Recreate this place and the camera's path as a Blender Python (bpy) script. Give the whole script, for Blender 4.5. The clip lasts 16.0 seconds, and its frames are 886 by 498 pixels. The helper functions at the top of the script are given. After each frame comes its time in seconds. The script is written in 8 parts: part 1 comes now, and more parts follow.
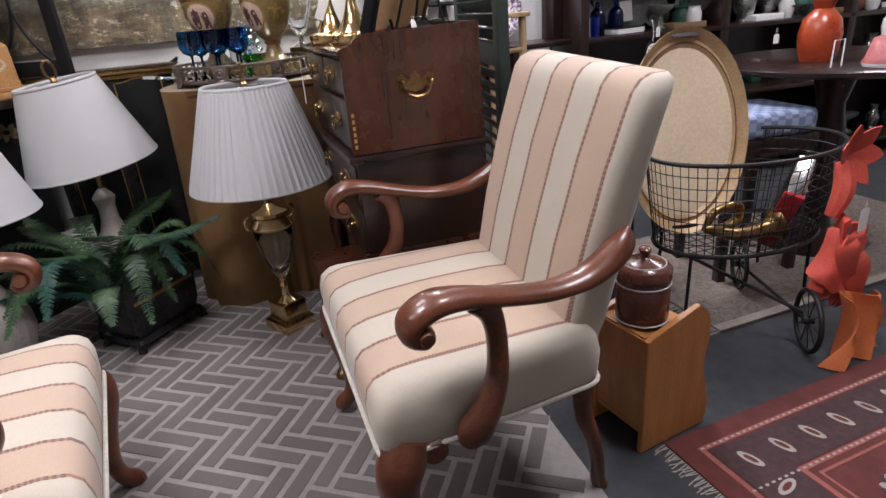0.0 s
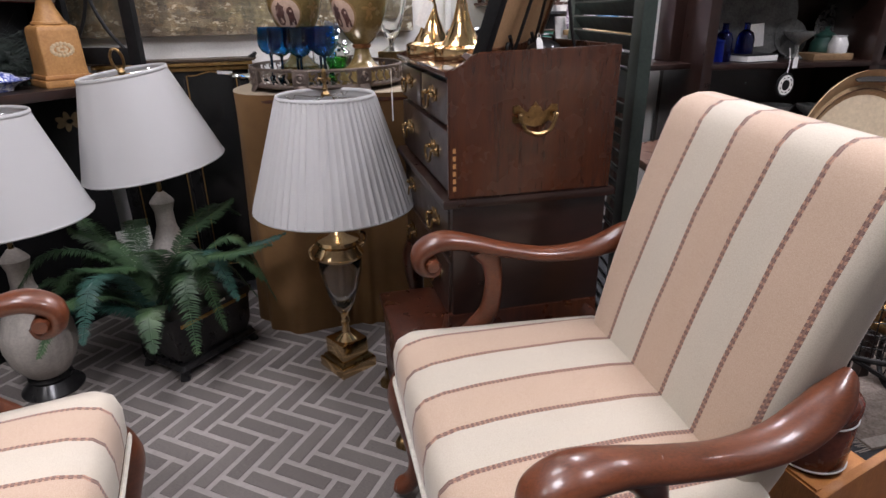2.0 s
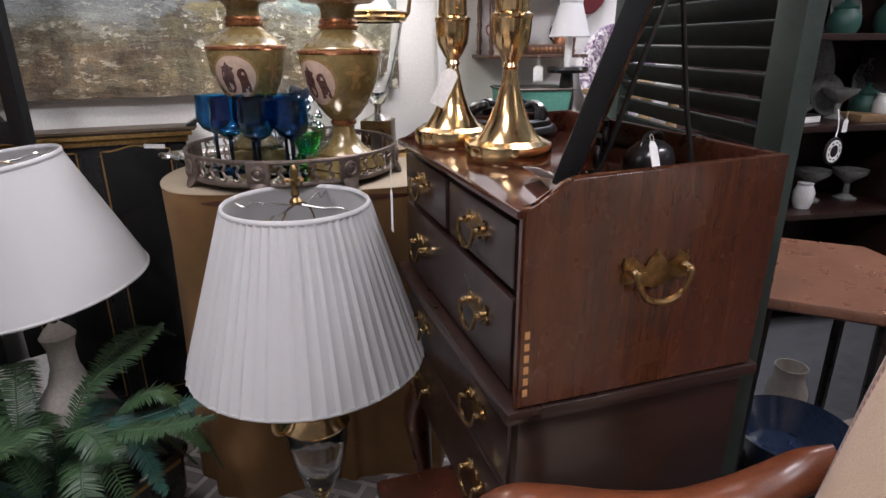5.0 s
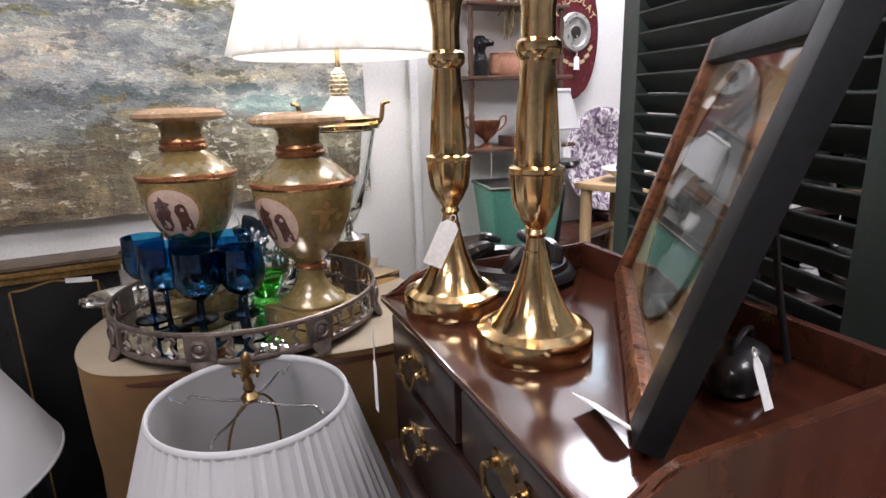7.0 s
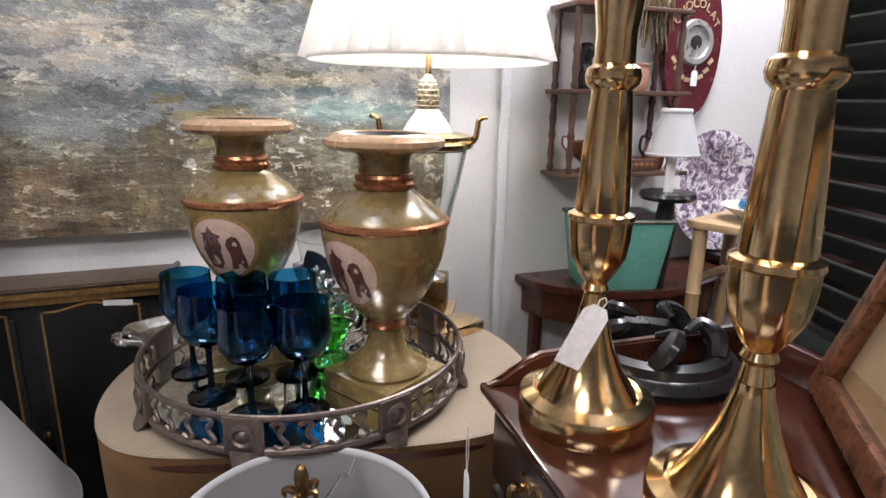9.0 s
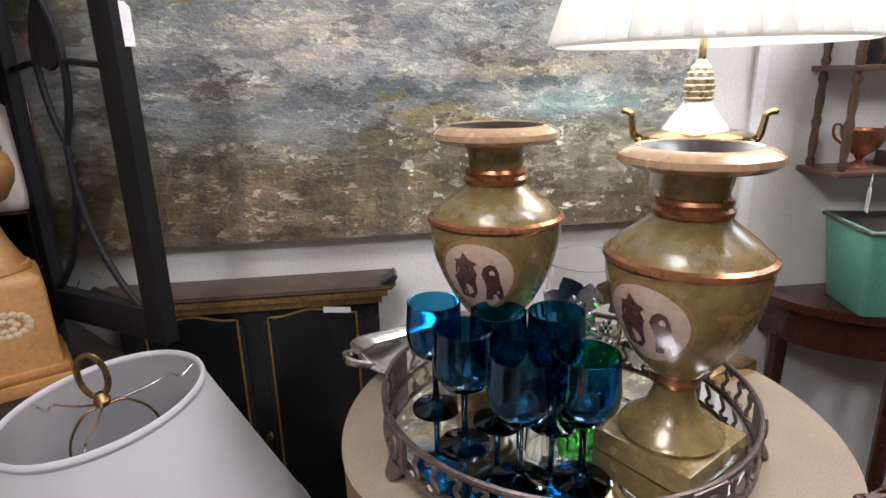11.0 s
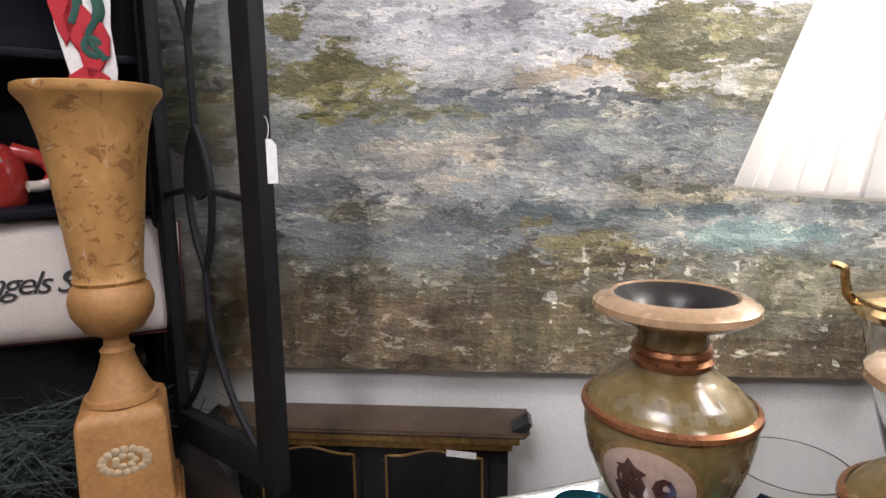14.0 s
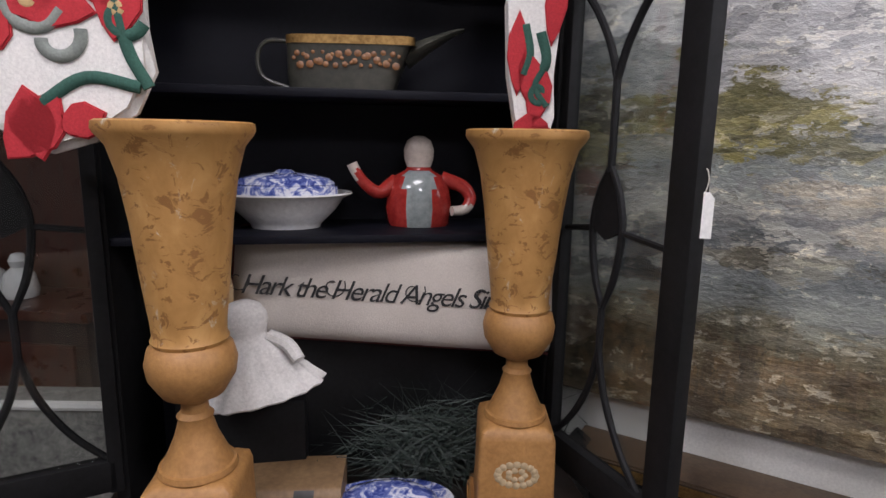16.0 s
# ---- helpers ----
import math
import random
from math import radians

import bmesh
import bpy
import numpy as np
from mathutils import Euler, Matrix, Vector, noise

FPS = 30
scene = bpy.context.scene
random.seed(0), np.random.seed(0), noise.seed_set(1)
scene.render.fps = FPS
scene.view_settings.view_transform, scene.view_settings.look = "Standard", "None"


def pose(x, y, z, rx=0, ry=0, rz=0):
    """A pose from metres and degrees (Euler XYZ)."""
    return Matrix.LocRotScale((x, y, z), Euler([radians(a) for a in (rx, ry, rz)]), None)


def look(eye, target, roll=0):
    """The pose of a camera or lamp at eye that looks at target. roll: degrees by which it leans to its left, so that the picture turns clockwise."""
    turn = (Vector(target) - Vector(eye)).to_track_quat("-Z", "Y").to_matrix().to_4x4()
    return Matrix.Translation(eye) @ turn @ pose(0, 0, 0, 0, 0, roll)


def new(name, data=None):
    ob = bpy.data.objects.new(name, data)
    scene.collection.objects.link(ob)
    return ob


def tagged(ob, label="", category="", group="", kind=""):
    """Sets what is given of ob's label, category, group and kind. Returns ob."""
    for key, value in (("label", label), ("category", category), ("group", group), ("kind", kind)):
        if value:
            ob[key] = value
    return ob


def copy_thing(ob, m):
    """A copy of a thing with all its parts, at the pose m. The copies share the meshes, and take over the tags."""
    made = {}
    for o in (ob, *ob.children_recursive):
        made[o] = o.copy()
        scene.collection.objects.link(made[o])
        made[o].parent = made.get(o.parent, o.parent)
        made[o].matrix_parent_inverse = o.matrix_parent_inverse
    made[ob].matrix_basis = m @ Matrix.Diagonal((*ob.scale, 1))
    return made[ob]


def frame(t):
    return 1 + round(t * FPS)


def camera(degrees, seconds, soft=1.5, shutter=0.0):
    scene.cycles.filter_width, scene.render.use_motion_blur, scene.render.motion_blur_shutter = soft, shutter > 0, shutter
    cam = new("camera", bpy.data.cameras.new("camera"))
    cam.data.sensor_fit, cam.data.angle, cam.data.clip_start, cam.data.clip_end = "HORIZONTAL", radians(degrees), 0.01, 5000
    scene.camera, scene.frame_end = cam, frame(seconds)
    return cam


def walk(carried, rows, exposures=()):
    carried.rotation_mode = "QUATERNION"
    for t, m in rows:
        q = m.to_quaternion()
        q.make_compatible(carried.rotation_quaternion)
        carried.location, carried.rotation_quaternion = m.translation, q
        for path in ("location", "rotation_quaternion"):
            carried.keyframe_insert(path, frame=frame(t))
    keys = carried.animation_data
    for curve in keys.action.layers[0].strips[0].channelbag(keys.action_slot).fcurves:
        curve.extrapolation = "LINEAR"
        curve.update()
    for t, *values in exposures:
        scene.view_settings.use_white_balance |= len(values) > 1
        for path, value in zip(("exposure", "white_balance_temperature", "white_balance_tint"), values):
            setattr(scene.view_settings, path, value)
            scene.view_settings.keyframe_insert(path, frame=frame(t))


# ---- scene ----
cam = camera(74.3, 16.0)
PATH = [
    (0, (-0.259, -2.022, 1.084), (0.5, -0.336, 0.32), -4.8),
    (0.5, (-0.252, -1.982, 1.086), (0.456, -0.28, 0.31), -3.2),
    (1, (-0.242, -1.905, 1.091), (0.384, -0.174, 0.309), -2.8),
    (1.5, (-0.234, -1.785, 1.103), (0.37, -0.044, 0.326), -1.5),
    (2, (-0.231, -1.672, 1.119), (0.365, 0.08, 0.36), -0.8),
    (2.5, (-0.211, -1.563, 1.13), (0.301, 0.212, 0.365), -1.5),
    (3, (-0.193, -1.464, 1.139), (0.315, 0.311, 0.37), -0.6),
    (3.5, (-0.159, -1.339, 1.156), (0.372, 0.43, 0.388), 0.3),
    (3.7, (-0.153, -1.3, 1.164), (0.393, 0.471, 0.413), 0.4),
    (5.8, (-0.17, -0.952, 1.237), (0.696, 0.725, 0.572), -2.0),
    (6, (-0.165, -0.927, 1.267), (0.715, 0.737, 0.593), -2.4),
    (6.5, (-0.113, -0.846, 1.323), (0.714, 0.855, 0.671), -3.9),
    (7, (-0.085, -0.769, 1.314), (0.789, 0.956, 0.803), -1.6),
    (7.5, (-0.044, -0.679, 1.345), (0.794, 1.068, 0.852), -0.8),
    (8, (-0.027, -0.615, 1.356), (0.787, 1.148, 0.877), -0.4),
    (8.2, (-0.031, -0.594, 1.336), (0.786, 1.178, 0.899), 0.3),
    (10.3, (-0.14, -0.351, 1.351), (0.267, 1.496, 0.701), -0.7),
    (10.5, (-0.159, -0.331, 1.354), (0.187, 1.535, 0.722), -1.0),
    (11, (-0.186, -0.299, 1.371), (0.061, 1.599, 0.791), -1.3),
    (11.5, (-0.208, -0.274, 1.384), (-0.046, 1.652, 0.871), -0.9),
    (12, (-0.23, -0.242, 1.396), (-0.19, 1.708, 0.954), -0.9),
    (12.5, (-0.23, -0.213, 1.412), (-0.253, 1.744, 0.998), -1.2),
    (13, (-0.211, -0.186, 1.424), (-0.273, 1.777, 1.047), -1.6),
    (13.5, (-0.203, -0.163, 1.442), (-0.286, 1.804, 1.091), -0.8),
    (14, (-0.207, -0.152, 1.457), (-0.373, 1.813, 1.125), -0.6),
    (14.5, (-0.235, -0.149, 1.468), (-0.539, 1.802, 1.15), -0.5),
    (15, (-0.29, -0.149, 1.493), (-0.866, 1.736, 1.152), -0.1),
    (15.5, (-0.354, -0.162, 1.517), (-1.159, 1.636, 1.169), 0.4),
    (16, (-0.402, -0.185, 1.536), (-1.432, 1.489, 1.166), 1.0),
]
walk(cam, [(t, look(e, g, r)) for t, e, g, r in PATH], [(0, 0.16), (3.7, 0.14), (6, 0.22), (8, 0.03), (10.5, 0.09), (12.5, -0.04), (14.5, -0.04), (16, -0.38)])

# ---- light and room tone ----
world = bpy.data.worlds.new("world")
scene.world = world
world.use_nodes = True
sky = world.node_tree.nodes.new("ShaderNodeTexSky")
sky.sky_type = "NISHITA"
sky.sun_disc = False
sky.sun_elevation, sky.sun_rotation = radians(35), radians(20)
world.node_tree.links.new(sky.outputs["Color"], world.node_tree.nodes["Background"].inputs["Color"])
world.node_tree.nodes["Background"].inputs["Strength"].default_value = 0.12

CEILING = 2.75


def lamp(name, kind, power, colour, m, size=0.5, size_y=None):
    data = bpy.data.lights.new(name, kind)
    data.energy, data.color = power, colour
    if kind == "AREA":
        data.shape, data.size, data.size_y = "RECTANGLE", size, size_y or size
    else:
        data.shadow_soft_size = size
    ob = new(name, data)
    ob.matrix_world = m
    return ob


# six unseen ceiling panels added for light, the warm lamp on the table, and daylight at the high window
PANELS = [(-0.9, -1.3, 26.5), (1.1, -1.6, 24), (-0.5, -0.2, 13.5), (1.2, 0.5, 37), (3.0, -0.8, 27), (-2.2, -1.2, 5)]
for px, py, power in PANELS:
    lamp("added_panel_light", "AREA", power, (0.985, 0.95, 1.085), pose(px, py, CEILING - 0.075), 0.55, 0.55)
lamp("bulb_light", "POINT", 4.7, (1.0, 0.97, 0.95), pose(0.345, 0.60, 1.50), 0.045)
lamp("window_light", "AREA", 5.5, (0.72, 0.85, 1.0), look((1.55, 0.93, 2.015), (0.75, 0.0, 1.0)), 0.62, 0.47)


# ---- mesh helpers ----
def finish(bm, name, material, smooth=40):
    bmesh.ops.recalc_face_normals(bm, faces=bm.faces)
    me = bpy.data.meshes.new(name)
    bm.to_mesh(me)
    bm.free()
    if material:
        me.materials.append(material)
    if smooth:
        for p in me.polygons:
            p.use_smooth = True
        me.set_sharp_from_angle(angle=radians(smooth))
    return me


def thing(name, label, category, m=None, group="", kind=""):
    ob = tagged(new(name), label, category, group, kind)
    ob.empty_display_size = 0.05
    if m is not None:
        ob.matrix_world = m
    return ob


def part(name, bm, material, parent, label="", smooth=40, m=None):
    ob = new(name, finish(bm, name, material, smooth))
    ob.parent = parent
    if m is not None:
        ob.matrix_local = m
    if label:
        ob["label"] = label
    return ob


def solo(name, bm, material, label, category, m=None, kind="", group="", smooth=40):
    ob = tagged(new(name, finish(bm, name, material, smooth)), label, category, group, kind)
    if m is not None:
        ob.matrix_world = m
    return ob


def box(size, at=(0, 0, 0), bevel=0.0, turn=None, bm=None, segments=2):
    """A bevelled box, centred at the given place."""
    bm = bm or bmesh.new()
    made = bmesh.ops.create_cube(bm, size=1.0)["verts"]
    bmesh.ops.scale(bm, vec=size, verts=made)
    if bevel:
        edges = list({e for v in made for e in v.link_edges})
        out = bmesh.ops.bevel(bm, geom=edges, offset=bevel, segments=segments, affect="EDGES", profile=0.6)
        made = list({v for f in out["faces"] for v in f.verts} | {v for v in made if v.is_valid})
    if turn is not None:
        bmesh.ops.transform(bm, matrix=turn, verts=made)
    bmesh.ops.translate(bm, vec=at, verts=made)
    return bm


def loft(rings, caps=True, closed=False, bm=None):
    bm = bm or bmesh.new()
    rows = [[bm.verts.new(p) for p in r] for r in rings]
    n = len(rows[0])
    pairs = list(zip(rows, rows[1:])) + ([(rows[-1], rows[0])] if closed else [])
    for a, b in pairs:
        for i in range(n):
            j = (i + 1) % n
            bm.faces.new((a[i], a[j], b[j], b[i]))
    if caps and not closed:
        bm.faces.new(rows[0])
        bm.faces.new(rows[-1])
    return bm


def lathe(profile, n=40, at=(0, 0, 0), bm=None, wave=None):
    """Turns a profile of (radius, height). wave(angle, radius, height) may ripple the radius."""
    bm = bm or bmesh.new()
    rows = []
    for r, z in profile:
        if r < 1e-5:
            rows.append([bm.verts.new((at[0], at[1], at[2] + z))])
        else:
            row = []
            for i in range(n):
                a = 2 * math.pi * i / n
                q = wave(a, r, z) if wave else r
                row.append(bm.verts.new((at[0] + q * math.cos(a), at[1] + q * math.sin(a), at[2] + z)))
            rows.append(row)
    for a, b in zip(rows, rows[1:]):
        for i in range(n):
            j = (i + 1) % n
            if len(a) > 1 and len(b) > 1:
                bm.faces.new((a[i], a[j], b[j], b[i]))
            elif len(a) > 1:
                bm.faces.new((a[i], a[j], b[0]))
            elif len(b) > 1:
                bm.faces.new((a[0], b[j], b[i]))
    return bm


def smooth_path(points, steps=6):
    """Points (tuples of any length) on a Catmull-Rom line through the given ones."""
    pts = [np.array(p, float) for p in points]
    pts = [2 * pts[0] - pts[1]] + pts + [2 * pts[-1] - pts[-2]]
    out = []
    for i in range(1, len(pts) - 2):
        p0, p1, p2, p3 = pts[i - 1:i + 3]
        for k in range(steps):
            t = k / steps
            out.append(0.5 * (2 * p1 + (p2 - p0) * t + (2 * p0 - 5 * p1 + 4 * p2 - p3) * t * t + (3 * p1 - p0 - 3 * p2 + p3) * t ** 3))
    out.append(pts[-2])
    return out


def sweep(points, n=10, steps=6, bm=None, side=(0, 0, 1), caps=True):
    """Sweeps an oval along points (x, y, z, radius) or (x, y, z, half width, half height); side is roughly the height's direction."""
    points = [tuple(p) if len(p) > 4 else (*p, p[3]) for p in points]
    path = smooth_path(points, steps) if steps else [np.array(p, float) for p in points]
    rings = []
    up = Vector(side)
    for i, p in enumerate(path):
        a, b = path[max(i - 1, 0)], path[min(i + 1, len(path) - 1)]
        d = Vector(b[:3] - a[:3])
        d = d.normalized() if d.length > 1e-9 else Vector((0, 0, 1))
        w = d.cross(up)
        w = w.normalized() if w.length > 1e-4 else d.orthogonal().normalized()
        h = w.cross(d).normalized()
        up = h
        rw, rh = p[3], p[4] if len(p) > 4 else p[3]
        c = Vector(p[:3])
        rings.append([c + w * (rw * math.cos(2 * math.pi * k / n)) + h * (rh * math.sin(2 * math.pi * k / n)) for k in range(n)])
    return loft(rings, caps, bm=bm)


def slab(outline, depth, bevel=0.0, bm=None):
    """A plate: an outline in x and z, that deep in y, centred on y = 0."""
    bm = bm or bmesh.new()
    front = [bm.verts.new((x, -depth / 2, z)) for x, z in outline]
    back = [bm.verts.new((x, depth / 2, z)) for x, z in outline]
    n = len(outline)
    faces = [bm.faces.new(front), bm.faces.new(back)]
    for i in range(n):
        j = (i + 1) % n
        bm.faces.new((front[i], front[j], back[j], back[i]))
    if bevel:
        edges = list({e for f in faces for e in f.edges})
        bmesh.ops.bevel(bm, geom=edges, offset=bevel, segments=2, affect="EDGES")
    return bm


def oval(rx, ry, n=32, turn=0.0, cx=0.0, cy=0.0):
    c, s = math.cos(turn), math.sin(turn)
    return [(cx + c * rx * math.cos(a) - s * ry * math.sin(a), cy + s * rx * math.cos(a) + c * ry * math.sin(a))
            for a in (2 * math.pi * i / n for i in range(n))]


def rounded(hx, hy, r, n=5):
    pts = []
    for cx, cy, a0 in ((hx - r, hy - r, 0), (-hx + r, hy - r, 90), (-hx + r, -hy + r, 180), (hx - r, -hy + r, 270)):
        for k in range(n + 1):
            a = radians(a0 + 90 * k / n)
            pts.append((cx + r * math.cos(a), cy + r * math.sin(a)))
    return pts


# ---- materials ----
def material(name):
    m = bpy.data.materials.new(name)
    m.use_nodes = True
    nt = m.node_tree
    return m, nt, nt.nodes["Principled BSDF"]


def node(nt, kind, **inputs):
    nd = nt.nodes.new(kind)
    for k, v in inputs.items():
        key = k.replace("_", " ")
        if key in nd.inputs:
            nd.inputs[key].default_value = v
    return nd


def ramp(nt, source, stops):
    r = nt.nodes.new("ShaderNodeValToRGB")
    els = r.color_ramp.elements
    while len(els) < len(stops):
        els.new(0.5)
    for e, (p, c) in zip(els, stops):
        e.position, e.color = p, (*c, 1) if len(c) == 3 else c
    nt.links.new(source, r.inputs["Fac"])
    return r.outputs["Color"]


def mix(nt, fac, a, b, mode="MIX"):
    m = nt.nodes.new("ShaderNodeMix")
    m.data_type, m.blend_type = "RGBA", mode
    for sock, v in ((m.inputs[0], fac), (m.inputs[6], a), (m.inputs[7], b)):
        if hasattr(v, "is_linked"):
            nt.links.new(v, sock)
        else:
            sock.default_value = v if isinstance(v, (int, float)) else (*v, 1)
    return m.outputs[2]


def noise_of(nt, scale, detail=4, rough=0.55, stretch=(1, 1, 1), warp=0.0):
    tc = nt.nodes.new("ShaderNodeTexCoord")
    mp = nt.nodes.new("ShaderNodeMapping")
    mp.inputs["Scale"].default_value = stretch
    nt.links.new(tc.outputs["Object"], mp.inputs["Vector"])
    nz = node(nt, "ShaderNodeTexNoise", Scale=scale, Detail=detail, Roughness=rough, Distortion=warp)
    nt.links.new(mp.outputs["Vector"], nz.inputs["Vector"])
    return nz.outputs["Fac"]


def bumped(nt, bsdf, height, strength=0.2, distance=0.002):
    b = node(nt, "ShaderNodeBump", Strength=strength, Distance=distance)
    nt.links.new(height, b.inputs["Height"])
    nt.links.new(b.outputs["Normal"], bsdf.inputs["Normal"])


def surface(name, dark, light, scale=8, rough=0.5, metal=0.0, bump=0.15, fine=120, stretch=(1, 1, 1), warp=0.0, coat=0.0, spread=0.12, detail=5):
    """A worn surface: two colours mixed by a broad noise, a finer grain over it, and uneven gloss."""
    m, nt, b = material(name)
    broad = noise_of(nt, scale, detail, 0.6, stretch, warp)
    base = ramp(nt, broad, [(0.3, dark), (0.7, light)])
    grain = noise_of(nt, fine, 3, 0.6, stretch)
    base = mix(nt, 0.35, base, ramp(nt, grain, [(0.3, [c * 0.72 for c in dark]), (0.7, [min(c * 1.15, 1) for c in light])]))
    nt.links.new(base, b.inputs["Base Color"])
    rg = nt.nodes.new("ShaderNodeMapRange")
    rg.inputs["To Min"].default_value, rg.inputs["To Max"].default_value = max(rough - spread, 0.02), min(rough + spread, 1)
    nt.links.new(noise_of(nt, scale * 2.3, 3), rg.inputs["Value"])
    nt.links.new(rg.outputs["Result"], b.inputs["Roughness"])
    b.inputs["Metallic"].default_value = metal
    b.inputs["Coat Weight"].default_value = coat
    b.inputs["Coat Roughness"].default_value = 0.12
    if bump:
        bumped(nt, b, grain, bump)
    return m


mahogany = surface("mahogany", (0.022, 0.007, 0.004), (0.085, 0.024, 0.012), 9, 0.3, bump=0.05, stretch=(6, 6, 0.7), warp=0.6, coat=0.35)
# Dark mahogany, with the chest front's weaker light put into the colour.
mahogany_dark_shaded = surface("mahogany_dark_shaded", (0.009, 0.005, 0.004), (0.028, 0.012, 0.009), 8, 0.32, bump=0.05, stretch=(2, 2, 5), coat=0.3)
mahogany_top = surface("mahogany_top", (0.025, 0.008, 0.005), (0.060, 0.017, 0.009), 8, 0.14, bump=0.02, stretch=(7, 0.8, 3), warp=0.5, coat=0.3, spread=0.05)
chair_wood = surface("chair_wood", (0.055, 0.015, 0.006), (0.17, 0.048, 0.018), 7, 0.36, bump=0.05, stretch=(3, 1, 3), warp=0.4, coat=0.4)
brass = surface("brass", (0.58, 0.39, 0.18), (0.84, 0.62, 0.35), 14, 0.16, 1.0, 0.04, 160, spread=0.07)
old_brass = surface("old_brass", (0.13, 0.082, 0.035), (0.36, 0.24, 0.11), 30, 0.3, 1.0, 0.12, 160)
silver = surface("silver", (0.5, 0.5, 0.48), (0.85, 0.84, 0.82), 30, 0.18, 1.0, 0.1, 120)
tray_metal = surface("tray_metal", (0.09, 0.07, 0.06), (0.24, 0.19, 0.16), 30, 0.42, 0.75, 0.25, 200)
iron = surface("iron", (0.012, 0.012, 0.013), (0.04, 0.038, 0.036), 40, 0.5, 0.6, 0.2, 200)
wall_paint = surface("wall_paint", (0.66, 0.65, 0.62), (0.74, 0.73, 0.70), 2.0, 0.75, bump=0.08, fine=220, spread=0.05)
trim_paint = surface("trim_paint", (0.76, 0.76, 0.75), (0.83, 0.83, 0.82), 4.0, 0.45, bump=0.04, fine=150)
ceiling_paint = surface("ceiling_paint", (0.68, 0.67, 0.65), (0.76, 0.75, 0.73), 3.0, 0.85, bump=0.15, fine=90)
carpet = surface("carpet", (0.022, 0.024, 0.027), (0.05, 0.052, 0.056), 14, 0.95, bump=0.7, fine=420)
burlap = surface("burlap", (0.115, 0.056, 0.018), (0.205, 0.108, 0.036), 6, 0.9, bump=0.6, fine=500)
table_cloth = surface("table_cloth", (0.21, 0.165, 0.11), (0.31, 0.25, 0.175), 5, 0.9, bump=0.45, fine=420)
black_lacquer = surface("black_lacquer", (0.006, 0.006, 0.007), (0.02, 0.019, 0.019), 12, 0.3, bump=0.04, fine=90, coat=0.3)
black_paint = surface("black_paint", (0.005, 0.005, 0.005), (0.012, 0.012, 0.013), 10, 0.58, bump=0.08, fine=110)
navy_paint = surface("navy_paint", (0.0028, 0.003, 0.006), (0.006, 0.0066, 0.012), 5, 0.55, bump=0.08, fine=120)
gilt = surface("gilt", (0.22, 0.12, 0.04), (0.5, 0.31, 0.11), 40, 0.38, 0.7, 0.15, 160)
white_card = surface("white_card", (0.74, 0.73, 0.70), (0.84, 0.83, 0.80), 20, 0.7, bump=0.05)
string = surface("string", (0.6, 0.56, 0.48), (0.75, 0.7, 0.62), 90, 0.8, bump=0.3, fine=300)
for _m in (black_lacquer, black_paint, navy_paint):
    _m.node_tree.nodes["Principled BSDF"].inputs["Specular IOR Level"].default_value = 0.22
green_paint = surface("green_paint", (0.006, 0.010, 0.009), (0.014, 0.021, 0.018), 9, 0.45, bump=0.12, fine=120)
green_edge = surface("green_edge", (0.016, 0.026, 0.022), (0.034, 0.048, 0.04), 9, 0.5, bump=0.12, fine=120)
ochre = surface("ochre", (0.27, 0.125, 0.036), (0.42, 0.215, 0.07), 22, 0.55, bump=0.2, fine=130, warp=0.4)
ochre_trim = surface("ochre_trim", (0.22, 0.09, 0.03), (0.40, 0.19, 0.06), 22, 0.5, bump=0.15, fine=130)
vase_glaze = surface("vase_glaze", (0.135, 0.094, 0.031), (0.305, 0.215, 0.085), 9, 0.25, metal=0.15, bump=0.04, fine=90, coat=0.4, warp=0.5)
copper_band = surface("copper_band", (0.22, 0.085, 0.035), (0.42, 0.18, 0.08), 30, 0.3, 0.7, 0.1)
vase_rim = surface("vase_rim", (0.34, 0.21, 0.11), (0.50, 0.33, 0.19), 12, 0.25, 0.2, 0.04, coat=0.4)
dark_inside = surface("dark_inside", (0.012, 0.010, 0.009), (0.03, 0.025, 0.02), 12, 0.4)
teal_tin = surface("teal_tin", (0.10, 0.33, 0.25), (0.17, 0.45, 0.35), 7, 0.45, bump=0.1)
cream_ceramic = surface("cream_ceramic", (0.36, 0.33, 0.29), (0.5, 0.46, 0.41), 9, 0.35, bump=0.05, coat=0.2)
pine = surface("pine", (0.34, 0.13, 0.035), (0.52, 0.23, 0.07), 7, 0.4, bump=0.08, stretch=(5, 5, 0.7), warp=0.5, coat=0.2)


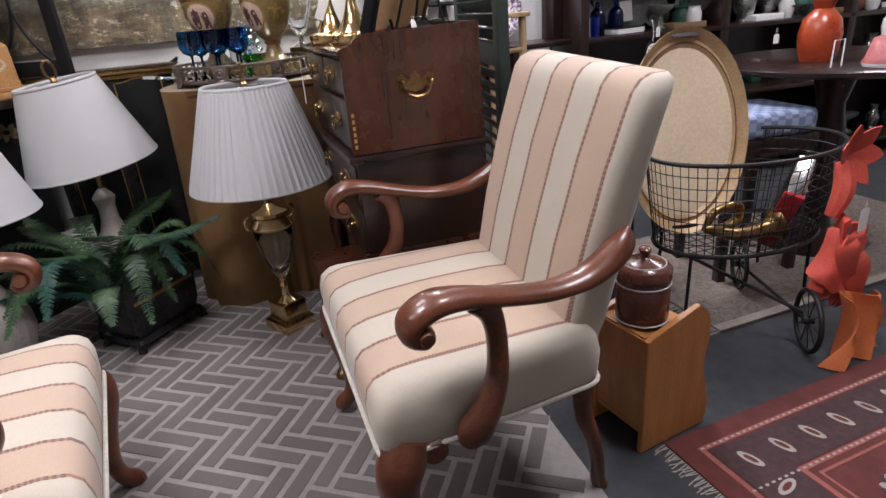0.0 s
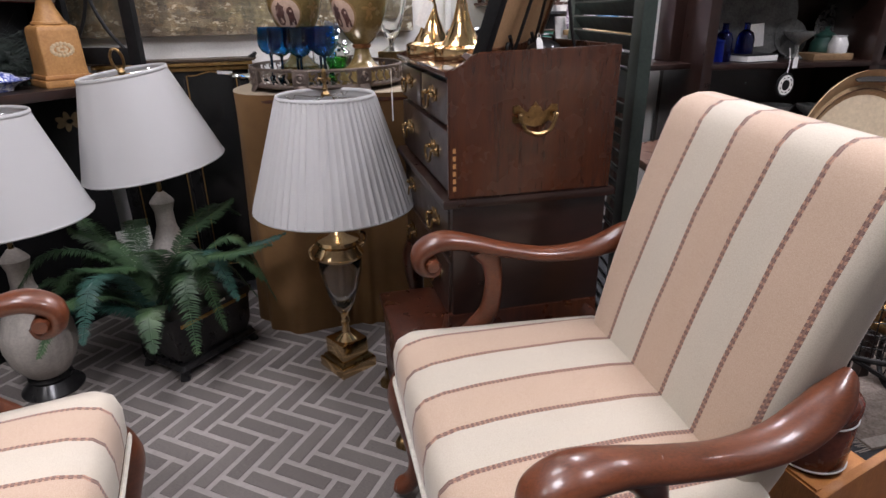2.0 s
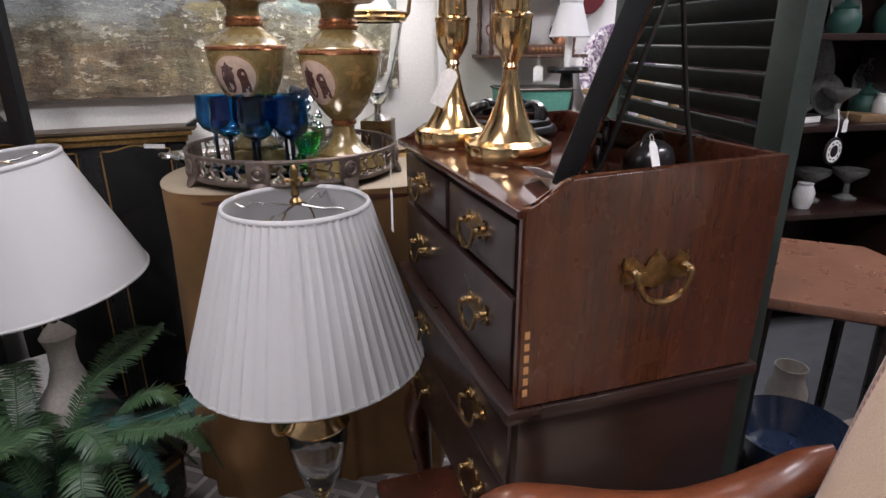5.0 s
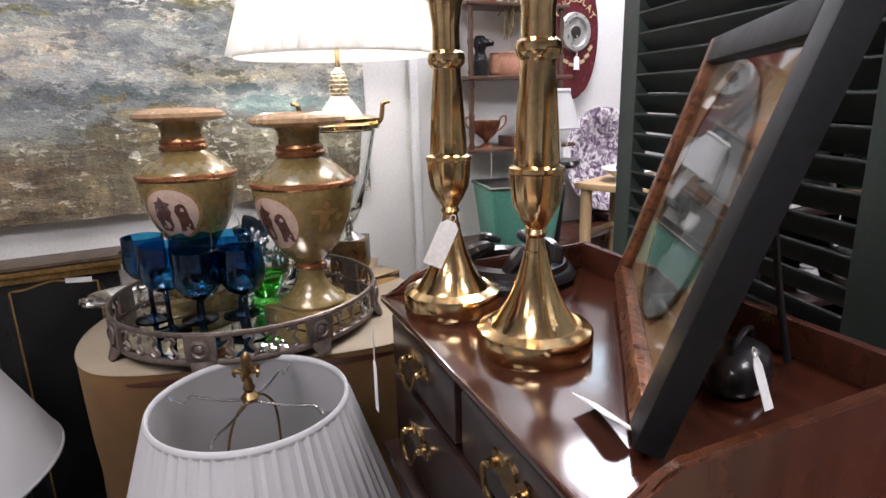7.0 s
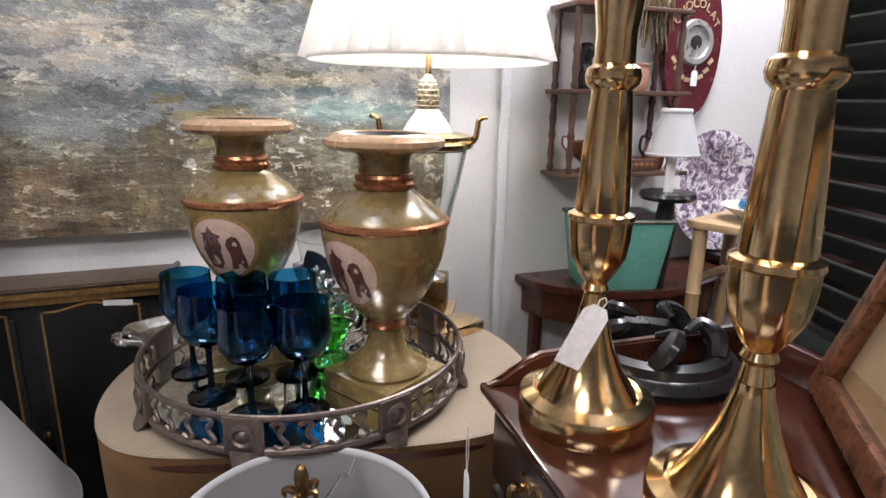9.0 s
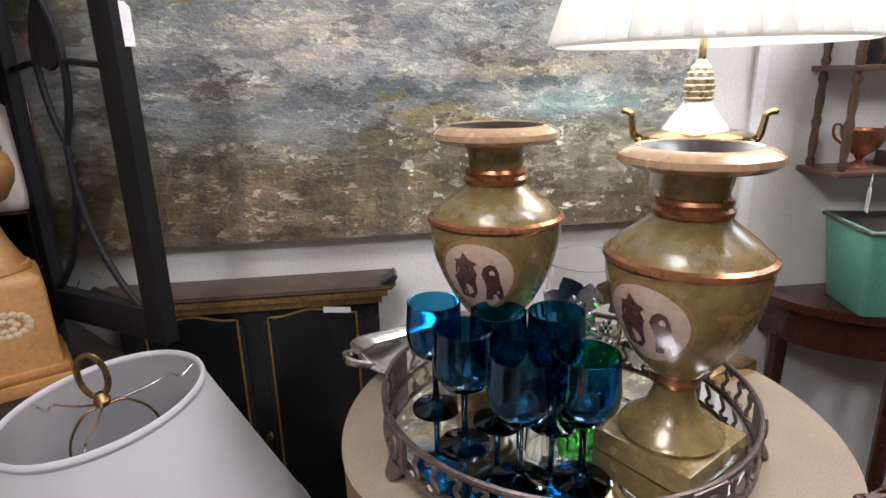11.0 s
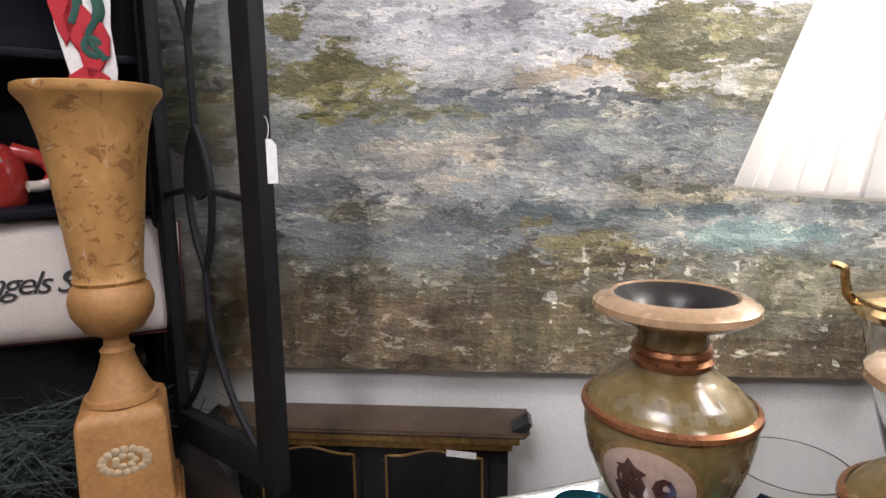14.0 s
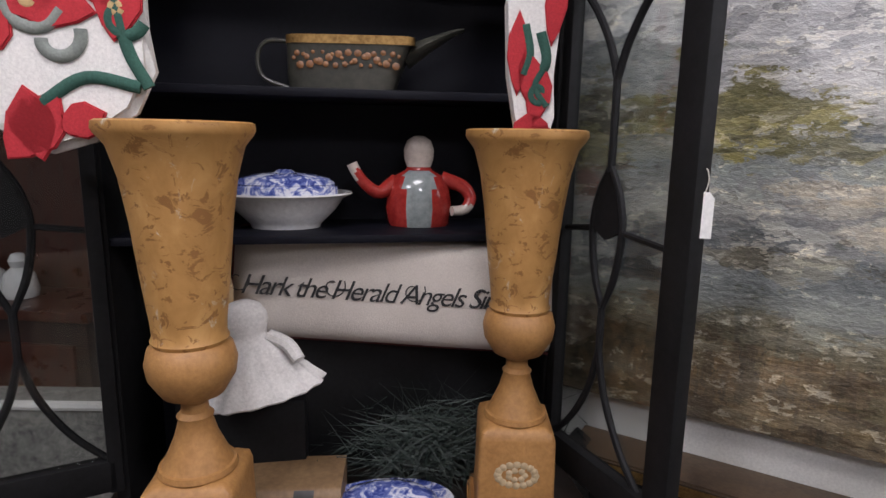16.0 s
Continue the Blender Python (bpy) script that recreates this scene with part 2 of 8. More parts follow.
def stripe_fabric():
    """Cream and peach bands of 85 mm along the chair, a brown braid on every seam."""
    m, nt, b = material("stripe_fabric")
    tc = nt.nodes.new("ShaderNodeTexCoord")
    sp = nt.nodes.new("ShaderNodeSeparateXYZ")
    nt.links.new(tc.outputs["Object"], sp.inputs[0])

    def calc(op, a, v):
        n = nt.nodes.new("ShaderNodeMath")
        n.operation = op
        for sock, q in zip(n.inputs, (a, v)):
            if hasattr(q, "is_linked"):
                nt.links.new(q, sock)
            else:
                sock.default_value = q
        return n.outputs[0]

    wob = calc("MULTIPLY", noise_of(nt, 5, 2), 0.006)
    x = calc("ADD", sp.outputs["X"], wob)
    u = calc("FRACT", calc("ADD", calc("DIVIDE", x, 0.186), 10.688), 0)
    band = calc("GREATER_THAN", u, 0.5)
    near = calc("ABSOLUTE", calc("SUBTRACT", calc("FRACT", calc("MULTIPLY", u, 2), 0), 0.5), 0)
    braid = calc("MULTIPLY", calc("GREATER_THAN", near, 0.452), calc("LESS_THAN", calc("ABSOLUTE", x, 0), 0.296))
    edge = calc("GREATER_THAN", near, 0.486)
    run = calc("ADD", sp.outputs["Y"], sp.outputs["Z"])
    tooth = calc("GREATER_THAN", calc("FRACT", calc("DIVIDE", run, 0.0075), 0), 0.42)
    cream = mix(nt, noise_of(nt, 9, 4), (0.46, 0.405, 0.315), (0.53, 0.47, 0.375))
    peach = mix(nt, noise_of(nt, 9, 4), (0.425, 0.295, 0.20), (0.48, 0.34, 0.24))
    base = mix(nt, band, cream, peach)
    brown = mix(nt, tooth, (0.36, 0.17, 0.10), (0.11, 0.036, 0.022))
    brown = mix(nt, edge, brown, (0.17, 0.07, 0.045))
    base = mix(nt, braid, base, brown)
    weave = noise_of(nt, 620, 2)
    base = mix(nt, 0.12, base, ramp(nt, weave, [(0.3, (0.2, 0.18, 0.15)), (0.7, (0.9, 0.86, 0.8))]))
    nt.links.new(base, b.inputs["Base Color"])
    b.inputs["Roughness"].default_value = 0.85
    b.inputs["Sheen Weight"].default_value = 0.2
    bumped(nt, b, calc("ADD", calc("MULTIPLY", weave, 0.5), calc("MULTIPLY", braid, 0.8)), 0.35, 0.0015)
    return m


def shade_fabric(name, colour, through_it):
    m, nt, b = material(name)
    nt.links.new(mix(nt, noise_of(nt, 160, 3, stretch=(1, 1, 6)), [c * 0.93 for c in colour], colour), b.inputs["Base Color"])
    b.inputs["Roughness"].default_value = 0.8
    t = nt.nodes.new("ShaderNodeBsdfTranslucent")
    t.inputs["Color"].default_value = (*colour, 1)
    mx = nt.nodes.new("ShaderNodeMixShader")
    mx.inputs[0].default_value = through_it
    nt.links.new(b.outputs[0], mx.inputs[1])
    nt.links.new(t.outputs[0], mx.inputs[2])
    nt.links.new(mx.outputs[0], nt.nodes["Material Output"].inputs["Surface"])
    bumped(nt, b, noise_of(nt, 500, 2), 0.15, 0.001)
    return m


def glass(name, colour=(1, 1, 1), rough=0.02, ior=1.45):
    m, nt, b = material(name)
    b.inputs["Base Color"].default_value = (*colour, 1)
    b.inputs["Transmission Weight"].default_value = 1.0
    b.inputs["Roughness"].default_value = rough
    b.inputs["IOR"].default_value = ior
    return m


def pane_glass():
    """Thin window glass: mostly clear, a mirror at a slant."""
    m, nt, b = material("pane_glass")
    clear = nt.nodes.new("ShaderNodeBsdfTransparent")
    clear.inputs["Color"].default_value = (0.86, 0.88, 0.87, 1)
    gloss = nt.nodes.new("ShaderNodeBsdfGlossy")
    gloss.inputs["Roughness"].default_value = 0.03
    lw = node(nt, "ShaderNodeLayerWeight", Blend=0.5)
    pw = nt.nodes.new("ShaderNodeMath")
    pw.operation = "POWER"
    pw.inputs[1].default_value = 3.5
    nt.links.new(lw.outputs["Facing"], pw.inputs[0])
    ad = nt.nodes.new("ShaderNodeMath")
    ad.operation = "MULTIPLY_ADD"
    ad.inputs[1].default_value, ad.inputs[2].default_value = 0.7, 0.03
    nt.links.new(pw.outputs[0], ad.inputs[0])
    mx = nt.nodes.new("ShaderNodeMixShader")
    nt.links.new(ad.outputs[0], mx.inputs[0])
    nt.links.new(clear.outputs[0], mx.inputs[1])
    nt.links.new(gloss.outputs[0], mx.inputs[2])
    nt.links.new(mx.outputs[0], nt.nodes["Material Output"].inputs["Surface"])
    return m


def glow(name, colour, strength):
    m, nt, b = material(name)
    b.inputs["Base Color"].default_value = (*colour, 1)
    b.inputs["Emission Color"].default_value = (*colour, 1)
    b.inputs["Emission Strength"].default_value = strength
    return m


def landscape():
    """The abstract landscape in oils: pale sky, olive trees, grey water with a turquoise inlet, rust-brown bank; palette-knife dabs."""
    m, nt, b = material("landscape_oils")
    tc = nt.nodes.new("ShaderNodeTexCoord")
    sp = nt.nodes.new("ShaderNodeSeparateXYZ")
    nt.links.new(tc.outputs["Object"], sp.inputs[0])

    def calc(op, *vs):
        n = nt.nodes.new("ShaderNodeMath")
        n.operation = op
        for sock, q in zip(n.inputs, vs):
            if hasattr(q, "is_linked"):
                nt.links.new(q, sock)
            else:
                sock.default_value = q
        return n.outputs[0]

    def dabs(scale, stretch, warp):
        """Knife dabs: cells of a warped mosaic, each with its own random value."""
        mp = nt.nodes.new("ShaderNodeMapping")
        mp.inputs["Scale"].default_value = stretch
        nt.links.new(tc.outputs["Object"], mp.inputs["Vector"])
        nz = node(nt, "ShaderNodeTexNoise", Scale=scale * 1.1, Detail=4.0, Roughness=0.65)
        nt.links.new(mp.outputs["Vector"], nz.inputs["Vector"])
        va = nt.nodes.new("ShaderNodeVectorMath")
        va.operation = "MULTIPLY_ADD"
        va.inputs[1].default_value = (warp, warp, warp)
        nt.links.new(nz.outputs["Color"], va.inputs[0])
        nt.links.new(mp.outputs["Vector"], va.inputs[2])
        vo = node(nt, "ShaderNodeTexVoronoi", Scale=scale)
        nt.links.new(va.outputs[0], vo.inputs["Vector"])
        se = nt.nodes.new("ShaderNodeSeparateColor")
        nt.links.new(vo.outputs["Color"], se.inputs[0])
        return se.outputs[0], se.outputs[1], vo.outputs["Distance"]

    f1, f2, fd = dabs(17, (0.6, 1, 1.5), 0.16)
    u1, u2, ud = dabs(24, (1.5, 1, 0.7), 0.10)
    k1, k2, kd = dabs(46, (0.7, 1, 1.2), 0.10)
    drift = node(nt, "ShaderNodeTexNoise", Scale=7.0, Detail=5.0, Roughness=0.6)
    nt.links.new(tc.outputs["Object"], drift.inputs["Vector"])
    shove = nt.nodes.new("ShaderNodeVectorMath")
    shove.operation = "MULTIPLY_ADD"
    shove.inputs[1].default_value = (0.26, 0.0, 0.13)
    nt.links.new(drift.outputs["Color"], shove.inputs[0])
    nt.links.new(tc.outputs["Object"], shove.inputs[2])
    home = nt.nodes.new("ShaderNodeVectorMath")
    home.operation = "SUBTRACT"
    home.inputs[1].default_value = (0.13, 0.0, 0.065)
    nt.links.new(shove.outputs[0], home.inputs[0])
    scrape = noise_of(nt, 48, 3, 0.55, (0.5, 1, 1.4), 0.6)
    streak = noise_of(nt, 22, 4, 0.6, (0.36, 1, 1.6), 0.5)
    upright = noise_of(nt, 34, 5, 0.7, (1.6, 1, 0.35), 0.3)
    cloud = noise_of(nt, 9, 6, 0.7, (0.7, 1, 1.1), 0.4)
    ragged = calc("ADD", calc("MULTIPLY", calc("SUBTRACT", f1, 0.5), 0.85), calc("ADD", calc("MULTIPLY", calc("SUBTRACT", k1, 0.5), 0.35), calc("MULTIPLY", calc("SUBTRACT", streak, 0.5), 1.5)))

    def patch(x, z, rx, rz, colour_a, colour_b, strength, base, grain=None):
        """One passage of paint: a ragged-edged oval of two mixed colours scumbled over what lies below."""
        off = nt.nodes.new("ShaderNodeVectorMath")
        off.operation = "SUBTRACT"
        off.inputs[1].default_value = (x, 0, z)
        nt.links.new(home.outputs[0], off.inputs[0])
        sc = nt.nodes.new("ShaderNodeVectorMath")
        sc.operation = "MULTIPLY"
        sc.inputs[1].default_value = (1 / rx, 0, 1 / rz)
        nt.links.new(off.outputs[0], sc.inputs[0])
        ln = nt.nodes.new("ShaderNodeVectorMath")
        ln.operation = "LENGTH"
        nt.links.new(sc.outputs[0], ln.inputs[0])
        reach = calc("ADD", ln.outputs["Value"], ragged)
        mr = node(nt, "ShaderNodeMapRange")
        for key, v in (("From Min", 1.07), ("From Max", 0.93), ("To Min", 0.0), ("To Max", min(1.0, strength * 1.15))):
            mr.inputs[key].default_value = v
        nt.links.new(reach, mr.inputs["Value"])
        return mix(nt, mr.outputs[0], base, mix(nt, grain or f2, colour_a, colour_b))

    h = calc("ADD", sp.outputs["Z"], calc("MULTIPLY", calc("SUBTRACT", cloud, 0.5), 0.16))
    h = calc("ADD", h, calc("MULTIPLY", calc("SUBTRACT", f1, 0.5), 0.05))
    h = calc("ADD", h, calc("MULTIPLY", calc("SUBTRACT", streak, 0.5), 0.10))
    base = ramp(nt, h, [(0.0, (0.21, 0.15, 0.085)), (0.04, (0.16, 0.115, 0.06)), (0.09, (0.095, 0.068, 0.034)), (0.15, (0.12, 0.10, 0.05)), (0.20, (0.17, 0.165, 0.115)), (0.25, (0.18, 0.20, 0.195)),
                        (0.30, (0.21, 0.235, 0.24)), (0.36, (0.35, 0.35, 0.325)), (0.42, (0.37, 0.375, 0.355)), (0.47, (0.22, 0.25, 0.255)), (0.51, (0.25, 0.26, 0.22)), (0.56, (0.50, 0.50, 0.48)), (0.62, (0.63, 0.63, 0.63)), (1.0, (0.70, 0.70, 0.71))])
    rust_a, rust_b = (0.06, 0.038, 0.016), (0.22, 0.13, 0.05)
    olive_a, olive_b = (0.13, 0.115, 0.022), (0.30, 0.265, 0.075)
    slate_a, slate_b = (0.07, 0.085, 0.10), (0.19, 0.22, 0.235)
    pale_a, pale_b = (0.36, 0.38, 0.37), (0.56, 0.55, 0.50)
    cream_a, cream_b = (0.43, 0.38, 0.29), (0.62, 0.58, 0.48)
    # sky, trees and the far shore
    base = patch(0.05, 0.66, 0.42, 0.07, (0.58, 0.58, 0.58), (0.74, 0.74, 0.73), 0.8, base)
    base = patch(-0.45, 0.60, 0.16, 0.08, (0.22, 0.24, 0.24), (0.40, 0.41, 0.38), 0.7, base)
    base = patch(-0.27, 0.545, 0.16, 0.065, olive_a, olive_b, 0.85, base)
    base = patch(-0.35, 0.66, 0.035, 0.025, olive_a, olive_b, 0.8, base)
    base = patch(-0.56, 0.50, 0.13, 0.10, rust_a, olive_b, 0.6, base)
    base = patch(0.37, 0.60, 0.16, 0.085, olive_a, (0.36, 0.33, 0.12), 0.85, base)
    base = patch(0.56, 0.57, 0.17, 0.13, olive_a, (0.44, 0.42, 0.28), 0.7, base)
    base = patch(0.17, 0.565, 0.11, 0.022, (0.46, 0.34, 0.17), (0.62, 0.57, 0.46), 0.8, base)
    base = patch(0.08, 0.512, 0.18, 0.016, slate_a, slate_b, 0.9, base)
    base = patch(-0.10, 0.487, 0.11, 0.010, (0.10, 0.09, 0.03), (0.28, 0.26, 0.12), 0.8, base)
    # the water
    base = patch(-0.02, 0.425, 0.15, 0.032, cream_a, cream_b, 0.85, base)
    base = patch(-0.02, 0.352, 0.10, 0.024, cream_a, cream_b, 0.8, base)
    base = patch(0.13, 0.345, 0.16, 0.034, pale_a, (0.46, 0.50, 0.49), 0.75, base)
    base = patch(-0.34, 0.33, 0.17, 0.055, slate_a, (0.24, 0.25, 0.25), 0.7, base)
    base = patch(-0.18, 0.29, 0.12, 0.02, (0.21, 0.17, 0.09), (0.36, 0.35, 0.27), 0.55, base)
    base = patch(0.32, 0.43, 0.22, 0.05, (0.22, 0.26, 0.27), (0.34, 0.37, 0.36), 0.7, base)
    base = patch(0.42, 0.345, 0.20, 0.022, (0.24, 0.23, 0.13), (0.52, 0.47, 0.33), 0.6, base)
    base = patch(0.33, 0.305, 0.20, 0.018, (0.06, 0.095, 0.105), (0.15, 0.20, 0.20), 0.8, base)
    base = patch(0.50, 0.268, 0.16, 0.026, (0.13, 0.22, 0.22), (0.27, 0.36, 0.355), 0.85, base)
    base = patch(0.03, 0.225, 0.14, 0.032, (0.12, 0.15, 0.16), pale_a, 0.7, base)
    # the bank
    base = patch(0.20, 0.22, 0.13, 0.055, rust_a, (0.30, 0.25, 0.09), 0.75, base)
    base = patch(-0.18, 0.085, 0.34, 0.065, rust_a, rust_b, 0.8, base, u1)
    base = patch(0.15, 0.075, 0.16, 0.05, (0.09, 0.08, 0.03), (0.30, 0.26, 0.12), 0.6, base, u1)
    base = patch(0.56, 0.16, 0.18, 0.065, (0.24, 0.25, 0.15), (0.56, 0.54, 0.42), 0.7, base, u1)
    # vertical marks of the reeds, knife nicks, cream flicks, dragged paint
    low = calc("LESS_THAN", h, 0.22)
    base = mix(nt, calc("MULTIPLY", low, 0.32), base, ramp(nt, upright, [(0.36, (0.035, 0.024, 0.010)), (0.46, (0.11, 0.075, 0.03)), (0.56, (0.23, 0.165, 0.075)), (0.66, (0.36, 0.31, 0.19))]))
    base = mix(nt, 0.16, base, ramp(nt, streak, [(0.34, (0.10, 0.11, 0.105)), (0.5, (0.27, 0.27, 0.25)), (0.66, (0.60, 0.58, 0.52))]))
    nick = calc("MULTIPLY", calc("GREATER_THAN", calc("ADD", k1, calc("MULTIPLY", calc("SUBTRACT", scrape, 0.5), 1.1)), 0.95), 0.45)
    base = mix(nt, nick, base, (0.06, 0.055, 0.03))
    bright = calc("MULTIPLY", calc("GREATER_THAN", calc("ADD", k2, calc("MULTIPLY", calc("SUBTRACT", scrape, 0.5), 1.1)), 0.94), 0.38)
    base = mix(nt, bright, base, (0.58, 0.55, 0.46))
    flick = calc("MULTIPLY", calc("GREATER_THAN", calc("ADD", u2, calc("MULTIPLY", calc("SUBTRACT", scrape, 0.5), 1.2)), 1.0), calc("MULTIPLY", calc("LESS_THAN", h, 0.24), calc("GREATER_THAN", sp.outputs["X"], 0.08)))
    base = mix(nt, flick, base, (0.60, 0.58, 0.50))
    slab_tone = ramp(nt, f1, [(0.0, (0.50, 0.50, 0.51)), (0.25, (0.80, 0.80, 0.81)), (0.6, (1.0, 1.0, 1.0)), (0.85, (1.22, 1.20, 1.15)), (1.0, (1.55, 1.5, 1.38))])
    base = mix(nt, 0.8, base, slab_tone, "MULTIPLY")
    small_tone = ramp(nt, k2, [(0.0, (0.66, 0.66, 0.67)), (0.3, (0.92, 0.92, 0.92)), (0.7, (1.05, 1.05, 1.04)), (1.0, (1.32, 1.3, 1.24))])
    base = mix(nt, 0.7, base, small_tone, "MULTIPLY")
    tuft = ramp(nt, cloud, [(0.36, (0.62, 0.62, 0.63)), (0.5, (1.0, 1.0, 1.0)), (0.62, (1.28, 1.26, 1.2))])
    base = mix(nt, 0.7, base, tuft, "MULTIPLY")
    base = mix(nt, 0.4, base, ramp(nt, scrape, [(0.3, (0.66, 0.66, 0.66)), (0.5, (0.98, 0.98, 0.98)), (0.7, (1.15, 1.14, 1.10))]), "MULTIPLY")
    nt.links.new(base, b.inputs["Base Color"])
    b.inputs["Roughness"].default_value = 0.5
    bumped(nt, b, calc("ADD", calc("MULTIPLY", kd, 0.7), calc("ADD", calc("MULTIPLY", streak, 1.4), calc("MULTIPLY", scrape, 0.8))), 0.42, 0.006)
    return m


fabric = stripe_fabric()
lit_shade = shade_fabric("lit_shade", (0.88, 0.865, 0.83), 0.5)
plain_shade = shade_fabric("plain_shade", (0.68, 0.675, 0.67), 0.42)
blue_glass = glass("blue_glass", (0.04, 0.30, 0.52), 0.02, 1.4)
stem_glass = glass("stem_glass", (0.008, 0.045, 0.11), 0.03, 1.45)
crystal = glass("crystal", (0.97, 0.98, 0.97), 0.03, 1.5)
green_glass = glass("green_glass", (0.12, 0.62, 0.10), 0.03, 1.5)
pane = pane_glass()
# The lamp dome's glow through crystal is painted as a white base colour.
lit_crystal = surface("lit_crystal", (0.66, 0.65, 0.62), (0.8, 0.79, 0.76), 20, 0.2, coat=0.5)
mirror, _nt, _b = material("mirror")
_b.inputs["Base Color"].default_value = (0.78, 0.79, 0.78, 1)
_b.inputs["Metallic"].default_value, _b.inputs["Roughness"].default_value = 1.0, 0.03

# ---- the room ----
BACK = 0.96


def grid_wall(name, size, at, material_, label):
    return solo(name, box(size, at), material_, label, "wall", kind="structure", smooth=0)


solo("floor", box((9.2, 6.4, 0.1), (0.5, -1.9, -0.052)), carpet, "dark charcoal low-pile carpet over the shop floor", "floor", kind="structure", smooth=0)
solo("ceiling", box((9.2, 6.4, 0.1), (0.5, -1.9, CEILING + 0.05)), ceiling_paint, "plain off-white plaster shop ceiling", "ceiling", kind="structure", smooth=0)
# the back wall, with a high window through it
wall = bmesh.new()
for x0, x1, z0, z1 in ((-4.0, 1.2, 0, CEILING), (1.9, 5.0, 0, CEILING), (1.2, 1.9, 0, 1.74), (1.2, 1.9, 2.29, CEILING)):
    box((x1 - x0, 0.12, z1 - z0), ((x0 + x1) / 2, BACK + 0.06, (z0 + z1) / 2), bm=wall)
solo("wall_back", wall, wall_paint, "off-white painted plaster wall behind the furniture", "wall", kind="structure", smooth=0)
grid_wall("wall_left", (0.12, 6.2, CEILING), (-3.9, -1.98, CEILING / 2), wall_paint, "off-white painted plaster side wall")
grid_wall("wall_right", (0.12, 6.2, CEILING), (4.9, -1.98, CEILING / 2), wall_paint, "off-white painted plaster side wall")
grid_wall("wall_front", (8.8, 0.12, CEILING), (0.5, -4.95, CEILING / 2), wall_paint, "off-white painted plaster wall behind the walker")
win = thing("window_high", "small high window with white wooden frame", "window", pose(1.55, BACK + 0.05, 2.015), kind="structure")
for name, size, at in (("frame_side", (0.04, 0.08, 0.55), (-0.33, 0, 0)), ("frame_side", (0.04, 0.08, 0.55), (0.33, 0, 0)),
                       ("frame_rail", (0.62, 0.08, 0.04), (0, 0, 0.255)), ("frame_rail", (0.62, 0.08, 0.04), (0, 0, -0.255))):
    part(name, box(size, at, 0.004), trim_paint, win)
part("pane", box((0.62, 0.005, 0.47)), pane, win).visible_shadow = False
solo("trim_strip", box((0.028, 0.012, CEILING), (0.70, BACK - 0.006, CEILING / 2), 0.003), trim_paint, "narrow white batten on the wall joint", "trim", kind="structure")
# Ceiling panels out of view, added to light the room.
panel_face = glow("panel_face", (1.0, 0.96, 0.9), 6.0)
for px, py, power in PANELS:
    c = thing("added_ceiling_light", "unseen square flat ceiling light panel with white frame, added to light the shop", "ceiling light", pose(px, py, CEILING), "ceiling lights")
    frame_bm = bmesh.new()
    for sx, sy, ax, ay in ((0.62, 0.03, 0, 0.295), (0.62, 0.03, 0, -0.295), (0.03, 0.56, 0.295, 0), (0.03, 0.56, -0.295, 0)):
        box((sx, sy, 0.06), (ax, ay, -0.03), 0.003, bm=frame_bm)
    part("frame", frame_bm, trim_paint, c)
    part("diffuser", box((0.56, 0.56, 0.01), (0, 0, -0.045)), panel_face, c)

# the painting
PAINT = thing("landscape_painting", "large unframed abstract landscape oil painting in grey, olive and rust", "painting", pose(-0.235, BACK - 0.022, 1.035, -1.5))
canvas = bmesh.new()
box((1.53, 0.035, 1.1), (0, 0, 0.55), 0.004, bm=canvas)
part("canvas", canvas, landscape(), PAINT)

# ---- armchairs ----
def seat_ring(z, inset):
    out = []
    corners = ((0.318, 0.252), (-0.318, 0.252), (-0.278, -0.24), (0.278, -0.24))
    r = 0.045
    n = len(corners)
    for i, (x, y) in enumerate(corners):
        c = Vector((x, y))
        a = (Vector(corners[i - 1]) - c).normalized()
        b_ = (Vector(corners[(i + 1) % n]) - c).normalized()
        p0, p2 = c + a * r, c + b_ * r
        for k in range(6):
            t = k / 5
            p = p0 * (1 - t) ** 2 + c * 2 * t * (1 - t) + p2 * t * t
            out.append((p.x, p.y))
        q0, q1 = Vector(out[-1]), Vector(corners[(i + 1) % n]) + (c - Vector(corners[(i + 1) % n])).normalized() * r
        for k in range(1, 6):
            p = q0.lerp(q1, k / 6)
            out.append((p.x, p.y))
    return [(x * (1 - inset / 0.3), y * (1 - inset / 0.23), z + (0.012 * math.cos(x * (1 - inset / 0.3) * 4.5) - 0.008 if z > 0.44 else 0)) for x, y in out]


